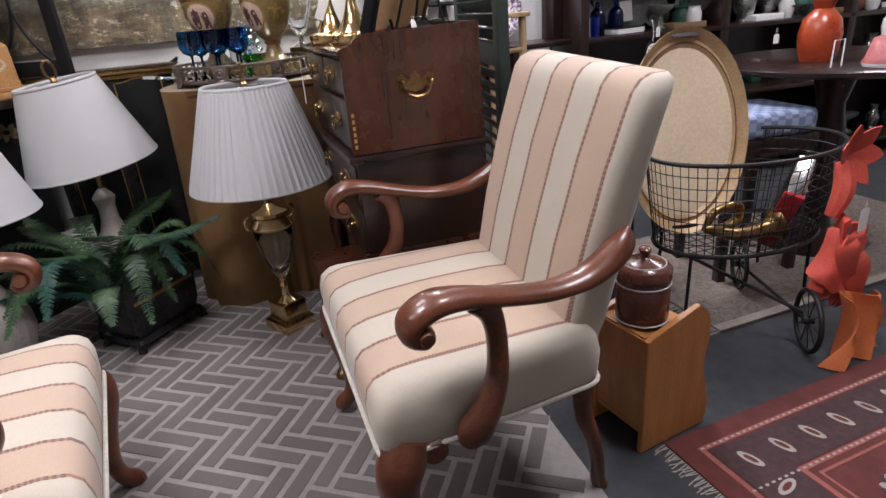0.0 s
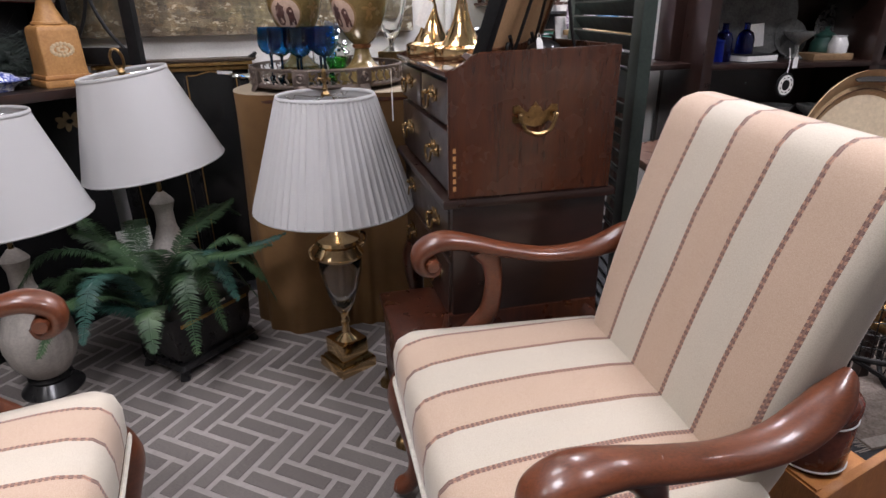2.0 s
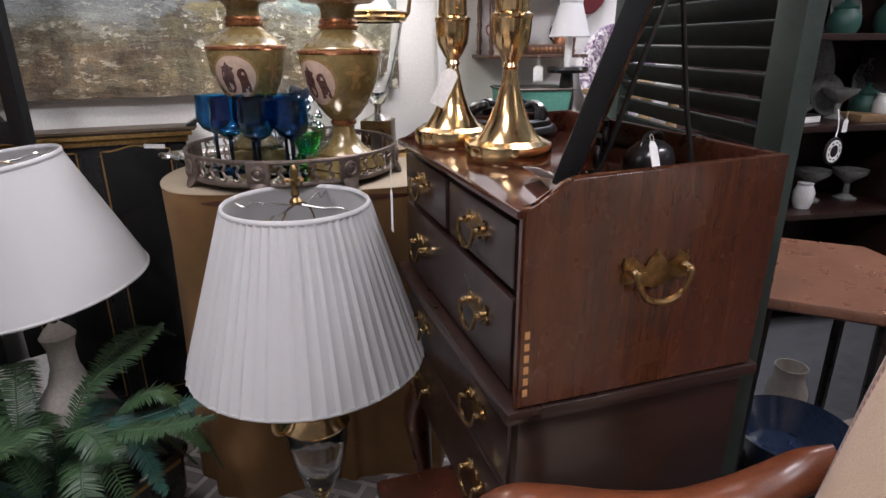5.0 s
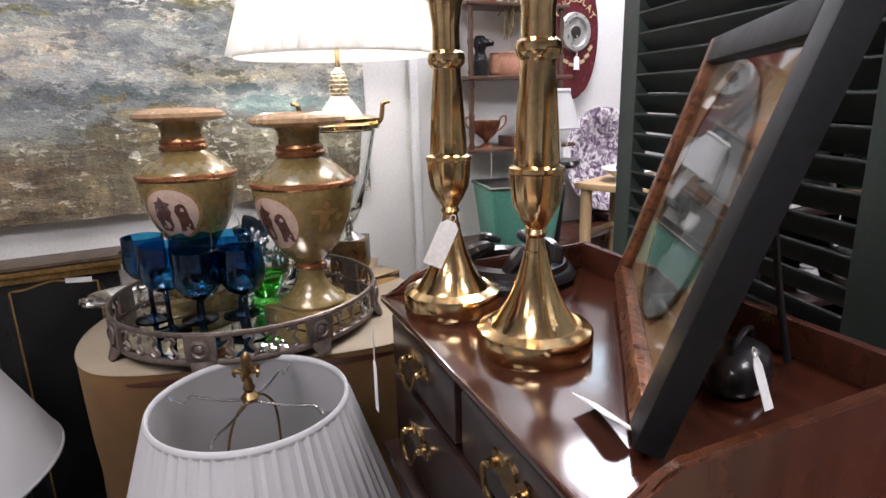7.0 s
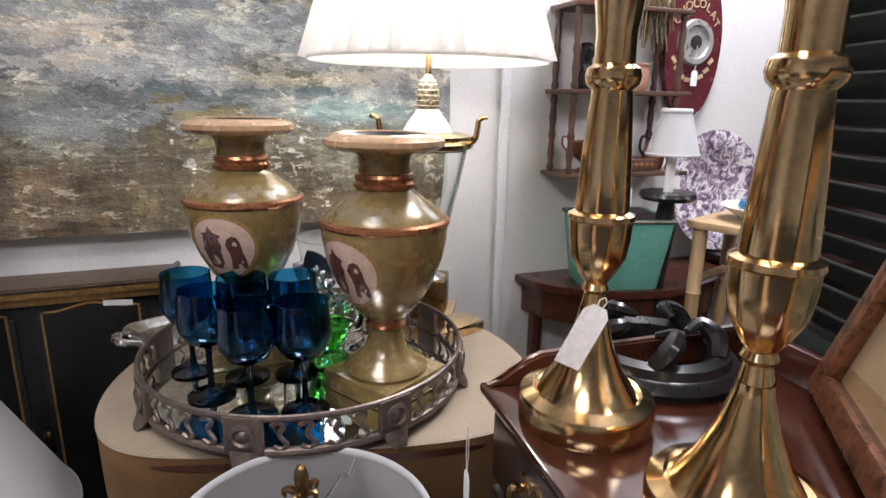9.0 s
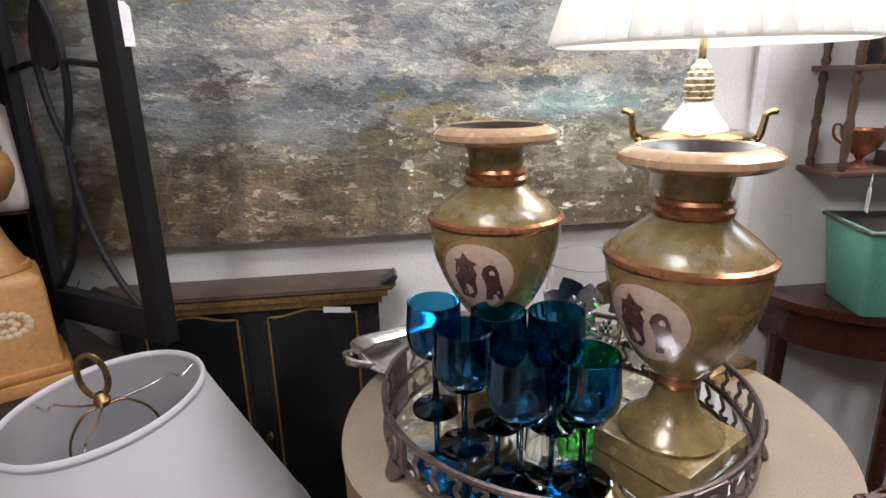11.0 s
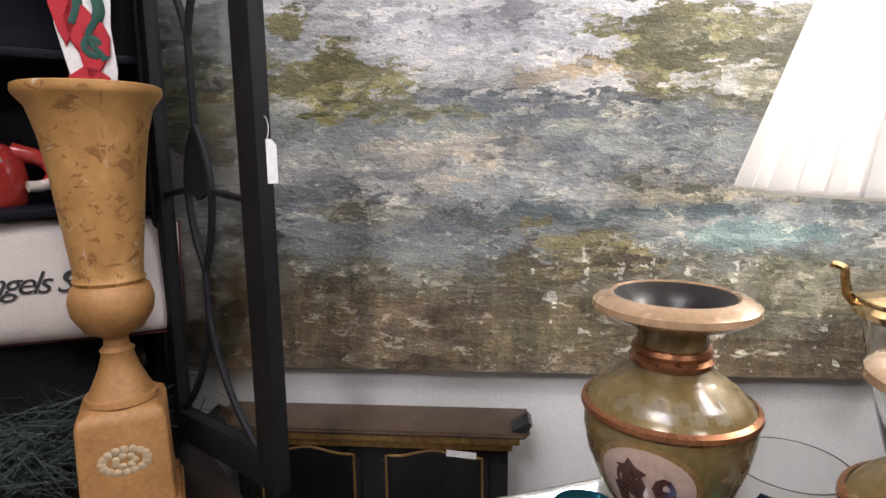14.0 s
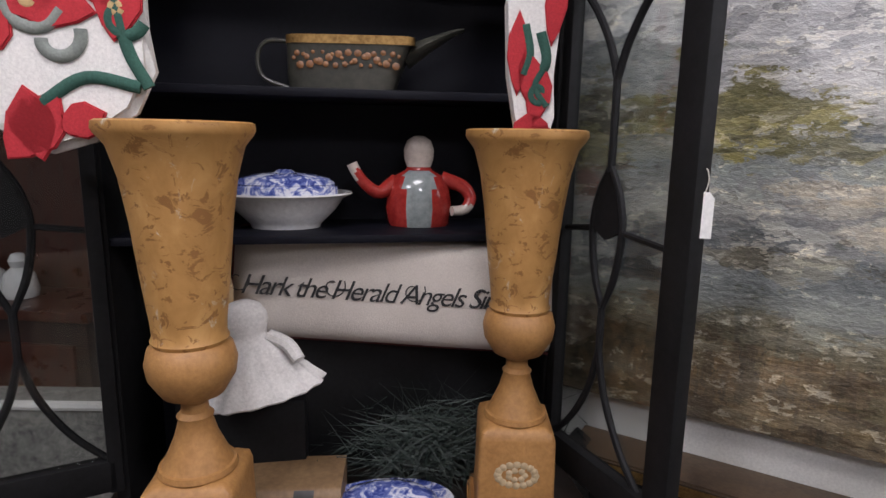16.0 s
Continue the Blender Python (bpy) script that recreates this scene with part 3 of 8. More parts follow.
def armchair(m, label):
    ch = thing("armchair", label, "armchair", m, "matching armchairs")
    part("seat", loft([seat_ring(z, i) for z, i in ((0.345, 0.004), (0.36, 0.0), (0.41, -0.002), (0.445, 0.004), (0.463, 0.018), (0.474, 0.05), (0.481, 0.11), (0.484, 0.17), (0.485, 0.215))]), fabric, ch, "striped upholstered seat", smooth=60)
    rim = [(*p[:2], 0.343, 0.005) for p in seat_ring(0.3, -0.001)]
    part("piping", sweep(rim + rim[:1], 8, 0), surface("piping_cloth", (0.56, 0.52, 0.44), (0.66, 0.62, 0.54), 30, 0.85), ch, "cream piping")
    rings = []
    rows = [(0.36, -0.205, 0.232, 0.05), (0.46, -0.225, 0.242, 0.055), (0.60, -0.252, 0.250, 0.052), (0.78, -0.294, 0.258, 0.046), (0.88, -0.322, 0.263, 0.04), (0.918, -0.334, 0.264, 0.038), (0.938, -0.344, 0.258, 0.032), (0.948, -0.352, 0.24, 0.018)]
    for z, y, hw, hd in rows:
        rings.append([(x * 0.97, y + yy, z + (0.012 * (1 - (x / 0.26) ** 2) if z > 0.9 else 0)) for x, yy in rounded(hw, hd, min(0.03, hd * 0.7))])
    part("backrest", loft(rings), fabric, ch, "tall striped upholstered back", smooth=60)
    for s in (1, -1):
        arm = sweep([(s * 0.264, -0.282, 0.652, 0.016, 0.034), (s * 0.276, -0.252, 0.642, 0.027, 0.030), (s * 0.286, -0.212, 0.624, 0.031, 0.023), (s * 0.295, -0.16, 0.609, 0.030, 0.018), (s * 0.302, -0.08, 0.607, 0.027, 0.016),
                     (s * 0.31, 0.01, 0.625, 0.027, 0.016), (s * 0.318, 0.085, 0.645, 0.029, 0.018), (s * 0.324, 0.14, 0.650, 0.034, 0.021), (s * 0.326, 0.178, 0.630, 0.034, 0.021), (s * 0.326, 0.180, 0.601, 0.031, 0.018),
                     (s * 0.326, 0.158, 0.588, 0.028, 0.014), (s * 0.326, 0.147, 0.603, 0.025, 0.01)], 16, 7)
        arm_ob = part("arm", arm, chair_wood, ch, "carved scrolled wooden arm", smooth=60)
        part("scroll_eye", lathe([(0, -0.036), (0.012, -0.036), (0.015, -0.03), (0.015, 0.03), (0.012, 0.036), (0, 0.036)], 16), chair_wood, arm_ob, m=pose(s * 0.326, 0.161, 0.608, 0, 90, 0))
        part("arm_post", sweep([(s * 0.316, 0.05, 0.630, 0.030, 0.02), (s * 0.313, 0.03, 0.595, 0.022, 0.017), (s * 0.316, 0.022, 0.54, 0.02, 0.018), (s * 0.325, 0.028, 0.47, 0.022, 0.02),
                                (s * 0.338, 0.055, 0.415, 0.028, 0.024), (s * 0.34, 0.082, 0.375, 0.034, 0.026), (s * 0.338, 0.095, 0.35, 0.02, 0.016)], 12, 6, side=(1, 0, 0)), chair_wood, ch, smooth=60)
        leg = sweep([(s * 0.285, 0.195, 0.36, 0.04), (s * 0.298, 0.215, 0.315, 0.048), (s * 0.302, 0.225, 0.27, 0.042), (s * 0.292, 0.215, 0.19, 0.029), (s * 0.283, 0.207, 0.11, 0.022),
                     (s * 0.284, 0.215, 0.055, 0.021), (s * 0.292, 0.236, 0.024, 0.024), (s * 0.298, 0.252, 0.018, 0.022), (s * 0.301, 0.262, 0.02, 0.012)], 14, 6, side=(0, 1, 0))
        leg_ob = part("leg", leg, chair_wood, ch, "carved cabriole front leg", smooth=60)
        for dx, dy, rz in ((-0.05 * s, 0.012, 90), (0.012 * s, -0.05, 0)):
            part("knee_scroll", lathe([(0, -0.018), (0.024, -0.018), (0.03, -0.008), (0.03, 0.008), (0.024, 0.018), (0, 0.018)], 18), chair_wood, leg_ob, m=pose(s * 0.285 + dx, 0.2 + dy, 0.325, 0, 90, rz))
        part("leg", sweep([(s * 0.25, -0.205, 0.36, 0.024, 0.022), (s * 0.25, -0.21, 0.25, 0.022, 0.021), (s * 0.25, -0.25, 0.12, 0.018), (s * 0.25, -0.262, 0.02, 0.017), (s * 0.25, -0.275, 0.0, 0.016)], 12, 5, side=(0, 1, 0)), chair_wood, ch, "plain raked back leg", smooth=60)
    part("seat_rail", loft([seat_ring(z, 0.03) for z in (0.325, 0.343)]), chair_wood, ch)
    return ch


armchair(pose(0.237, -0.905, 0.008, 0, 0, 84.3) @ pose(0, 0, 0, 0, -2.8, 0), "armchair in cream and peach striped fabric with scrolled arms")
armchair(pose(-0.76, -0.885, 0.0, 0, 0, -87), "striped armchair facing the other across the pale rug")


# ---- lamps ----
def pleated_shade(parent, r0, z0, r1, z1, mat_, pleats=0, panels=0, name="shade", depth=1.0):
    """An open truncated cone of cloth with rolled rims; pleats ripple it, panels give it flat gores."""
    n = pleats * 3 if pleats else 96

    def wave(a, r, z):
        if pleats:
            i = round(a / (2 * math.pi) * n) % 3
            j = int(a / (2 * math.pi) * pleats + 0.01)
            rnd = ((j * 7919) % 101) / 101
            return r + depth * (0.0, 0.0020 + 0.0034 * rnd, 0.0006)[i]
        if panels:
            k = a * panels / (2 * math.pi)
            return r * (1 + 0.004 * (abs((k % 1) - 0.5) * 2) ** 6)
        return r
    bm = lathe([(r0 + (r1 - r0) * k / 6, z0 + (z1 - z0) * k / 6) for k in range(7)], n, wave=wave)
    lathe([(r1 - 0.004, z1), (r0 - 0.004, z0)], n, bm=bm)
    ob = part(name, bm, mat_, parent, "white pleated cloth shade" if pleats else "white cloth shade", smooth=25 if pleats else 50)
    for r, z, w in ((r0, z0, 0.004), (r1, z1, 0.007)):
        part("rim", lathe([(r + w * 0.5 * math.cos(a), z + w * math.sin(a)) for a in np.linspace(0, 2 * math.pi, 9)], 64), mat_, ob)
    return ob


def spider(parent, r, z, top, mat_, arms=3):
    for k in range(arms):
        a = 2 * math.pi * k / arms + 0.5
        c, s = math.cos(a), math.sin(a)
        part("shade_wire", sweep([(0, 0, top, 0.002), (r * 0.4 * c, r * 0.4 * s, top - 0.004, 0.002), (r * 0.7 * c, r * 0.7 * s, top - 0.002, 0.002), (r * 0.8 * c, r * 0.8 * s, z - 0.014, 0.002), (r * c, r * s, z - 0.004, 0.002)], 6, 4), silver, parent)
    for s in (1, -1):
        part("harp", sweep([(0, 0, top, 0.002), (0.03 * s, 0.01 * s, top - 0.008, 0.002), (0.055 * s, 0.02 * s, top - 0.06, 0.002), (0.05 * s, 0.018 * s, top - 0.2, 0.002)], 6, 5), old_brass, parent)


def finial(parent, z, mat_, height=0.07):
    part("finial", lathe([(0, 0), (0.012, 0), (0.013, 0.006), (0.006, 0.014), (0.009, 0.02), (0.006, 0.027), (0.005, height * 0.5)], 14, at=(0, 0, z)), mat_, parent, "ornate gilt finial")
    fl = bmesh.new()
    for k in range(5):
        a = 2 * math.pi * k / 5
        sweep([(0, 0, z + height * 0.45, 0.003), (0.010 * math.cos(a), 0.010 * math.sin(a), z + height * 0.62, 0.004), (0.018 * math.cos(a), 0.018 * math.sin(a), z + height * 0.62, 0.003), (0.017 * math.cos(a), 0.017 * math.sin(a), z + height * 0.52, 0.002)], 6, 3, bm=fl)
    sweep([(0, 0, z + height * 0.45, 0.005), (0, 0, z + height * 0.8, 0.008), (0, 0, z + height * 0.95, 0.005), (0, 0, z + height, 0.002)], 8, 3, bm=fl)
    part("finial_leaf", fl, mat_, parent)


# the crystal and brass lamp on the floor
LB = thing("table_lamp", "crystal urn lamp with brass base and pleated white shade", "lamp", pose(0.006, 0.036, 0.005, 0, 0, 24))
pleated_shade(LB, 0.238, 0.572, 0.137, 0.892, plain_shade, 60)
part("plinth", box((0.135, 0.135, 0.035), (0, 0, 0.0175), 0.004), brass, LB, "stepped brass plinth")
part("plinth_block", box((0.10, 0.10, 0.075), (0, 0, 0.0725), 0.006), brass, LB)
part("beading", box((0.118, 0.118, 0.012), (0, 0, 0.041), 0.005), old_brass, LB)
part("stem", lathe([(0.04, 0.11), (0.028, 0.118), (0.014, 0.13), (0.011, 0.16), (0.017, 0.172), (0.012, 0.186), (0.012, 0.2), (0.022, 0.212)], 24), brass, LB)
part("urn", lathe([(0, 0.21), (0.022, 0.212), (0.036, 0.24), (0.055, 0.30), (0.066, 0.36), (0.068, 0.395), (0.066, 0.405), (0.06, 0.395), (0.058, 0.36), (0.045, 0.30), (0.025, 0.245), (0, 0.225)], 32, wave=lambda a, r, z: r * (1 + 0.02 * math.cos(16 * a))), crystal, LB, "cut crystal urn body")
part("collar", lathe([(0.05, 0.40), (0.072, 0.402), (0.078, 0.412), (0.068, 0.425), (0.06, 0.44), (0.07, 0.452), (0.066, 0.462), (0.03, 0.475), (0.012, 0.49), (0.010, 0.60), (0, 0.60)], 36), brass, LB, "gadrooned brass collar")
for s in (1, -1):
    part("handle", sweep([(0.066 * s, 0, 0.41, 0.005), (0.095 * s, 0, 0.42, 0.005), (0.10 * s, 0, 0.45, 0.005), (0.082 * s, 0, 0.462, 0.004)], 8, 4), brass, LB)
spider(LB, 0.137, 0.892, 0.892, silver, 4)
finial(LB, 0.892, old_brass, 0.075)


def gourd_lamp(m, label, r0=0.24, r1=0.14, lean=0.0):
    """The pair of cream lamps with ribbed bodies."""
    L = thing("table_lamp", label, "lamp", m, "pair of cream lamps")
    part("foot", lathe([(0, 0), (0.09, 0), (0.092, 0.012), (0.075, 0.03), (0.06, 0.045), (0.064, 0.055), (0.05, 0.065), (0, 0.065)], 32), black_lacquer, L, "dark turned wooden foot")
    part("body", lathe([(0.045, 0.06), (0.062, 0.075), (0.088, 0.12), (0.102, 0.18), (0.098, 0.235), (0.075, 0.29), (0.045, 0.335), (0.032, 0.38), (0.030, 0.43), (0.04, 0.465), (0.03, 0.48), (0.012, 0.5), (0, 0.5)], 72,
                       wave=lambda a, r, z: r * (1 + (0.028 * abs(math.sin(11 * a)) if 0.07 < z < 0.34 else 0))), cream_ceramic, L, "cream ribbed ceramic body")
    part("neck", lathe([(0.008, 0.49), (0.008, 0.74), (0, 0.74)], 12), old_brass, L)
    before = set(L.children)
    pleated_shade(L, r0, 0.595, r1, 0.895, plain_shade, 0, 8)
    spider(L, r1, 0.895, 0.893, old_brass, 3)
    ring = [(0.017 * math.cos(a), 0, 0.938 + 0.032 * math.sin(a), 0.0045) for a in np.linspace(0, 2 * math.pi, 21)]
    part("finial", sweep(ring, 8, 0), old_brass, L, "bronze loop finial")
    part("finial_base", lathe([(0, 0.89), (0.009, 0.892), (0.012, 0.9), (0.006, 0.912), (0, 0.914)], 12), old_brass, L)
    # the shade hangs crooked
    for o in L.children:
        if lean and o not in before:
            o.matrix_basis = pose(0, 0, 0.62) @ pose(0, 0, 0, 0, lean, 0) @ pose(0, 0, -0.62) @ o.matrix_basis
    return L


solo("low_stand", box((0.30, 0.26, 0.052), (-0.515, 0.475, 0.026), 0.004), black_lacquer, "low black lacquered stand under a lamp", "stand")
gourd_lamp(pose(-0.525, 0.475, 0.052, 0, 0, 10), "cream ribbed lamp with crooked white shade beside the black cabinet", 0.226, 0.132, -8)
gourd_lamp(pose(-0.915, 0.24, 0.0, 0, 0, -10) @ Matrix.Scale(0.975, 4), "cream ribbed lamp with white shade standing on the rug")

# the lit urn lamp on the round table
# Gilt paled in its colour for the lamp's light on the pine cone.
lit_gilt = surface("lit_gilt", (0.55, 0.46, 0.32), (0.80, 0.72, 0.56), 40, 0.3, 0.6, 0.05)
LC = thing("table_lamp", "lit crystal urn lamp with gilt arms and pleated shade", "lamp", pose(0.35, 0.605, 0.887, 0, 0, -28))
part("plinth", box((0.12, 0.12, 0.018), (0, 0, 0.009), 0.003), brass, LC, "stepped brass plinth")
part("plinth_block", box((0.088, 0.088, 0.07), (0, 0, 0.053), 0.003), old_brass, LC)
part("stem", lathe([(0.04, 0.088), (0.03, 0.093), (0.012, 0.105), (0.010, 0.122), (0.02, 0.135)], 20), silver, LC)
part("urn", lathe([(0, 0.13), (0.02, 0.134), (0.035, 0.165), (0.05, 0.225), (0.066, 0.295), (0.078, 0.355), (0.073, 0.355), (0.06, 0.295), (0.044, 0.225), (0.026, 0.17), (0, 0.147)], 40, wave=lambda a, r, z: r * (1 + 0.025 * abs(math.cos(10 * a)))), crystal, LC, "fluted crystal urn body")
part("collar", lathe([(0.074, 0.350), (0.088, 0.355), (0.092, 0.364), (0.085, 0.371), (0.088, 0.378), (0.078, 0.383), (0.02, 0.39), (0, 0.39)], 48, wave=lambda a, r, z: r * (1 + 0.012 * math.cos(40 * a))), brass, LC, "gadrooned gilt collar")
part("dome", lathe([(0.058, 0.381), (0.05, 0.388), (0.04, 0.405), (0.028, 0.42), (0.022, 0.43), (0, 0.43)], 32), lit_crystal, LC)
cone = [(float(np.interp(z, (0.427, 0.434, 0.449, 0.464, 0.482, 0.496), (0.012, 0.023, 0.0235, 0.022, 0.016, 0.004))), float(z)) for z in np.linspace(0.427, 0.496, 43)]
part("pinecone", lathe(cone + [(0, 0.497)], 48, wave=lambda a, r, z: r * (0.9 + 0.22 * ((z - 0.427) / 0.0098 % 1) * abs(math.cos(4 * a + math.pi / 2 * (int((z - 0.427) / 0.0098) % 2))))), lit_gilt, LC, "gilt pine-cone finial, paled by painted lamplight")
part("stalk", lathe([(0.006, 0.485), (0.006, 0.6), (0, 0.6)], 10), brass, LC)
for s in (1, -1):
    part("arm", sweep([(0.08 * s, 0, 0.364, 0.006), (0.094 * s, 0, 0.374, 0.006), (0.099 * s, 0, 0.398, 0.0055), (0.101 * s, 0, 0.410, 0.0055), (0.112 * s, 0, 0.415, 0.005), (0.114 * s, 0, 0.410, 0.004)], 8, 5), brass, LC, "curled gilt arm")
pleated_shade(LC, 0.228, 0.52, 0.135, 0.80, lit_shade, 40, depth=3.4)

# ---- the chest on its stand ----
CHEST = pose(0.185, -0.489, 0.0, 0, 0, -5.2)
CW, CL = 0.39, 0.575  # depth and length of the chest
ch = thing("chest_of_drawers", "mahogany chest of drawers with gallery top and brass handles", "chest of drawers", CHEST)
part("carcass", box((CW - 0.022, CL, 0.265), (CW / 2 + 0.011, CL / 2, 0.857), 0.003), mahogany, ch)
part("top", box((CW + 0.008, CL + 0.01, 0.012), (CW / 2 - 0.002, CL / 2, 0.994), 0.004), mahogany_top, ch, "polished mahogany top")
part("waist_moulding", box((CW + 0.03, CL + 0.03, 0.022), (CW / 2, CL / 2, 0.714), 0.008), mahogany_dark_shaded, ch, "moulded dark waist ledge")
part("base", box((CW - 0.01, CL, 0.30), (CW / 2 + 0.005, CL / 2, 0.553), 0.003), mahogany_dark_shaded, ch)


def gallery(length, ends):
    """A low board whose ends sweep down in a curve."""
    pts = [(0, 0)]
    if ends[0]:
        pts += [(0.0, 0.004), (0.02, 0.006), (0.035, 0.016), (0.05, 0.031), (0.07, 0.038)]
    else:
        pts += [(0, 0.045)]
    pts += [(length, 0.046), (length, 0)]
    return pts


part("gallery_side", slab(gallery(CW, (1, 0)), 0.014, 0.003), mahogany, ch, m=pose(0, CL - 0.005, 0.998))
part("gallery_back", box((0.014, CL - 0.02, 0.046), (CW - 0.006, CL / 2, 1.021), 0.003), mahogany, ch)
figured = surface("figured_mahogany", (0.020, 0.0055, 0.0022), (0.095, 0.027, 0.010), 5, 0.26, bump=0.02, fine=60, stretch=(9, 9, 0.5), warp=0.8, coat=0.45)
board = [(0, 0), (CW, 0), (CW, 0.318)] + [(x, 0.272 + z) for x, z in gallery(CW, (1, 0))[6:0:-1]]
part("side_panel", slab(board, 0.014, 0.003), figured, ch, "figured mahogany side board with a swept-down front", m=pose(0, -0.003, 0.726))
dash = bmesh.new()
for k in range(6):
    box((0.007, 0.0014, 0.011), (0.0125, -0.0096, 0.75 + k * 0.017), bm=dash)
part("inlay", dash, surface("inlay_wood", (0.42, 0.2, 0.07), (0.55, 0.28, 0.1), 30, 0.4), ch, "pale dovetail inlay")


def bail_pull(parent, m):
    """A shaped brass plate with two posts and a swinging bail."""
    right = [(0, 0.027), (0.004, 0.02), (0.009, 0.018), (0.012, 0.009), (0.02, 0.014), (0.026, 0.022), (0.036, 0.021), (0.038, 0.013), (0.033, 0.008), (0.038, 0.003), (0.036, -0.005), (0.027, -0.006), (0.022, -0.002), (0.012, -0.01), (0.006, -0.011), (0, -0.013)]
    outline = right + [(-x, z) for x, z in right[-2:0:-1]]
    plate = part("handle_plate", slab(outline, 0.003, 0.0008), old_brass, parent, "pierced brass plate", m=m)
    part("bail", sweep([(-0.028, -0.004, 0.008, 0.003), (-0.03, -0.014, 0.008, 0.003), (-0.026, -0.016, -0.004, 0.003), (-0.018, -0.016, -0.016, 0.0032), (0, -0.017, -0.021, 0.0038), (0.018, -0.016, -0.016, 0.0032), (0.026, -0.016, -0.004, 0.003), (0.03, -0.014, 0.008, 0.003), (0.028, -0.004, 0.008, 0.003)], 8, 5), old_brass, plate)
    for s in (1, -1):
        part("post", lathe([(0.005, 0), (0.006, 0.006), (0.004, 0.014), (0, 0.016)], 12), brass, plate, m=pose(s * 0.029, 0, 0.008, 90, 0, 0))


bail_pull(ch, pose(0.195, -0.0105, 0.895) @ Matrix.Scale(1.4, 4))
# Drawer fronts are darker than the side: their shade is in the colour.
for y0, y1, z0, z1, pulls in ((0.02, 0.278, 0.885, 0.975, (0.5,)), (0.297, 0.555, 0.885, 0.975, (0.5,)), (0.02, 0.555, 0.735, 0.872, (0.22, 0.78)),
                              (0.02, 0.555, 0.575, 0.69, (0.22, 0.78)), (0.02, 0.555, 0.42, 0.56, (0.22, 0.78))):
    d = part("drawer", box((0.02, y1 - y0, z1 - z0), (0.014, (y0 + y1) / 2, (z0 + z1) / 2), 0.006), mahogany_dark_shaded, ch, "cock-beaded drawer front")
    for q in pulls:
        bail_pull(d, pose(0.002, y0 + (y1 - y0) * q, (z0 + z1) / 2, 0, 0, -90) @ Matrix.Scale(1.05, 4))
for x, y in ((0.03, 0.03), (CW - 0.03, 0.03), (0.03, CL - 0.03), (CW - 0.03, CL - 0.03)):
    sx, sy = (1 if x > 0.2 else -1), (1 if y > 0.3 else -1)
    part("leg", sweep([(x, y, 0.41, 0.034), (x + 0.012 * sx, y + 0.012 * sy, 0.34, 0.034), (x, y, 0.18, 0.02), (x, y, 0.06, 0.017), (x + 0.012 * sx, y + 0.012 * sy, 0.018, 0.026), (x + 0.016 * sx, y + 0.016 * sy, 0.0, 0.022)], 12, 5, side=(0, 1, 0)), mahogany, ch)
apron = [(0, 0.1), (0, 0.02), (0.04, 0.0), (0.09, 0.02), (0.12, 0.045), (0.16, 0.035), (0.195, 0.015), (0.23, 0.035), (0.27, 0.045), (0.30, 0.02), (0.35, 0.0), (0.39, 0.02), (0.39, 0.1)]
part("apron", slab(apron, 0.018, 0.002), mahogany, ch, "scalloped mahogany apron", m=pose(0, 0.006, 0.33))


# ---- candlesticks on the chest ----
def candlestick(m, label):
    c = thing("candlestick", label, "candlestick", m, "pair of brass candlesticks")
    part("base", lathe([(0, 0), (0.08, 0), (0.082, 0.004), (0.082, 0.026), (0.08, 0.03), (0.066, 0.036), (0.062, 0.034), (0.056, 0.04), (0.04, 0.062), (0.026, 0.092), (0.018, 0.118), (0.0165, 0.124), (0.0165, 0.13)], 12 * 4,
                          wave=lambda a, r, z: r * (1 + (0.012 * abs(math.cos(6 * a)) if z < 0.032 and r > 0.05 else 0))), brass, c, "broad turned brass base")
    part("cup", lathe([(0.0155, 0.128), (0.012, 0.145), (0.016, 0.15), (0.013, 0.156), (0.02, 0.166), (0.031, 0.185), (0.034, 0.205), (0.035, 0.222), (0.037, 0.224), (0.037, 0.229), (0.03, 0.232)], 48,
                         wave=lambda a, r, z: r * (1 + (0.03 * abs(math.cos(6 * a)) if 0.16 < z < 0.225 else 0))), brass, c, "faceted brass cup")
    part("shaft", lathe([(0.029, 0.23), (0.03, 0.235), (0.0265, 0.29), (0.0225, 0.345), (0.022, 0.348), (0.0285, 0.354), (0.03, 0.361), (0.0285, 0.368), (0.022, 0.372), (0.0215, 0.40), (0.026, 0.43), (0.028, 0.436)], 48,
                           wave=lambda a, r, z: r * (1 + (0.025 * abs(math.cos(6 * a)) if 0.232 < z < 0.343 else 0))), brass, c)
    part("drip_pan", lathe([(0.026, 0.434), (0.044, 0.444), (0.047, 0.447), (0.046, 0.45), (0.03, 0.449), (0.014, 0.446), (0.013, 0.43), (0, 0.43)], 40), brass, c)
    part("pricket", lathe([(0.004, 0.43), (0.002, 0.462), (0, 0.466)], 8), brass, c)
    return c


candlestick(pose(0.325, -0.208, 1.0) @ Matrix.Diagonal((0.88, 0.88, 1, 1)), "tall polished brass candlestick on the chest")
candlestick(pose(0.306, -0.024, 1.0, 0, 0, 12) @ Matrix.Diagonal((0.88, 0.88, 1, 1)), "tall polished brass candlestick with a paper price tag")

# ---- the round table with its cloth, tray, vases and goblets ----
TX, TY, TZ = 0.105, 0.415, 0.885


def table_cut(a, d=0.0):
    """The round table is flattened towards the pleated lamp, and its skirt falls back behind the shade."""
    flat = 0.236 - 0.32 * min(d, 0.34)
    return (1 + (0.346 * max(0.0, math.cos(a + 1.81)) / flat) ** 8) ** -0.125


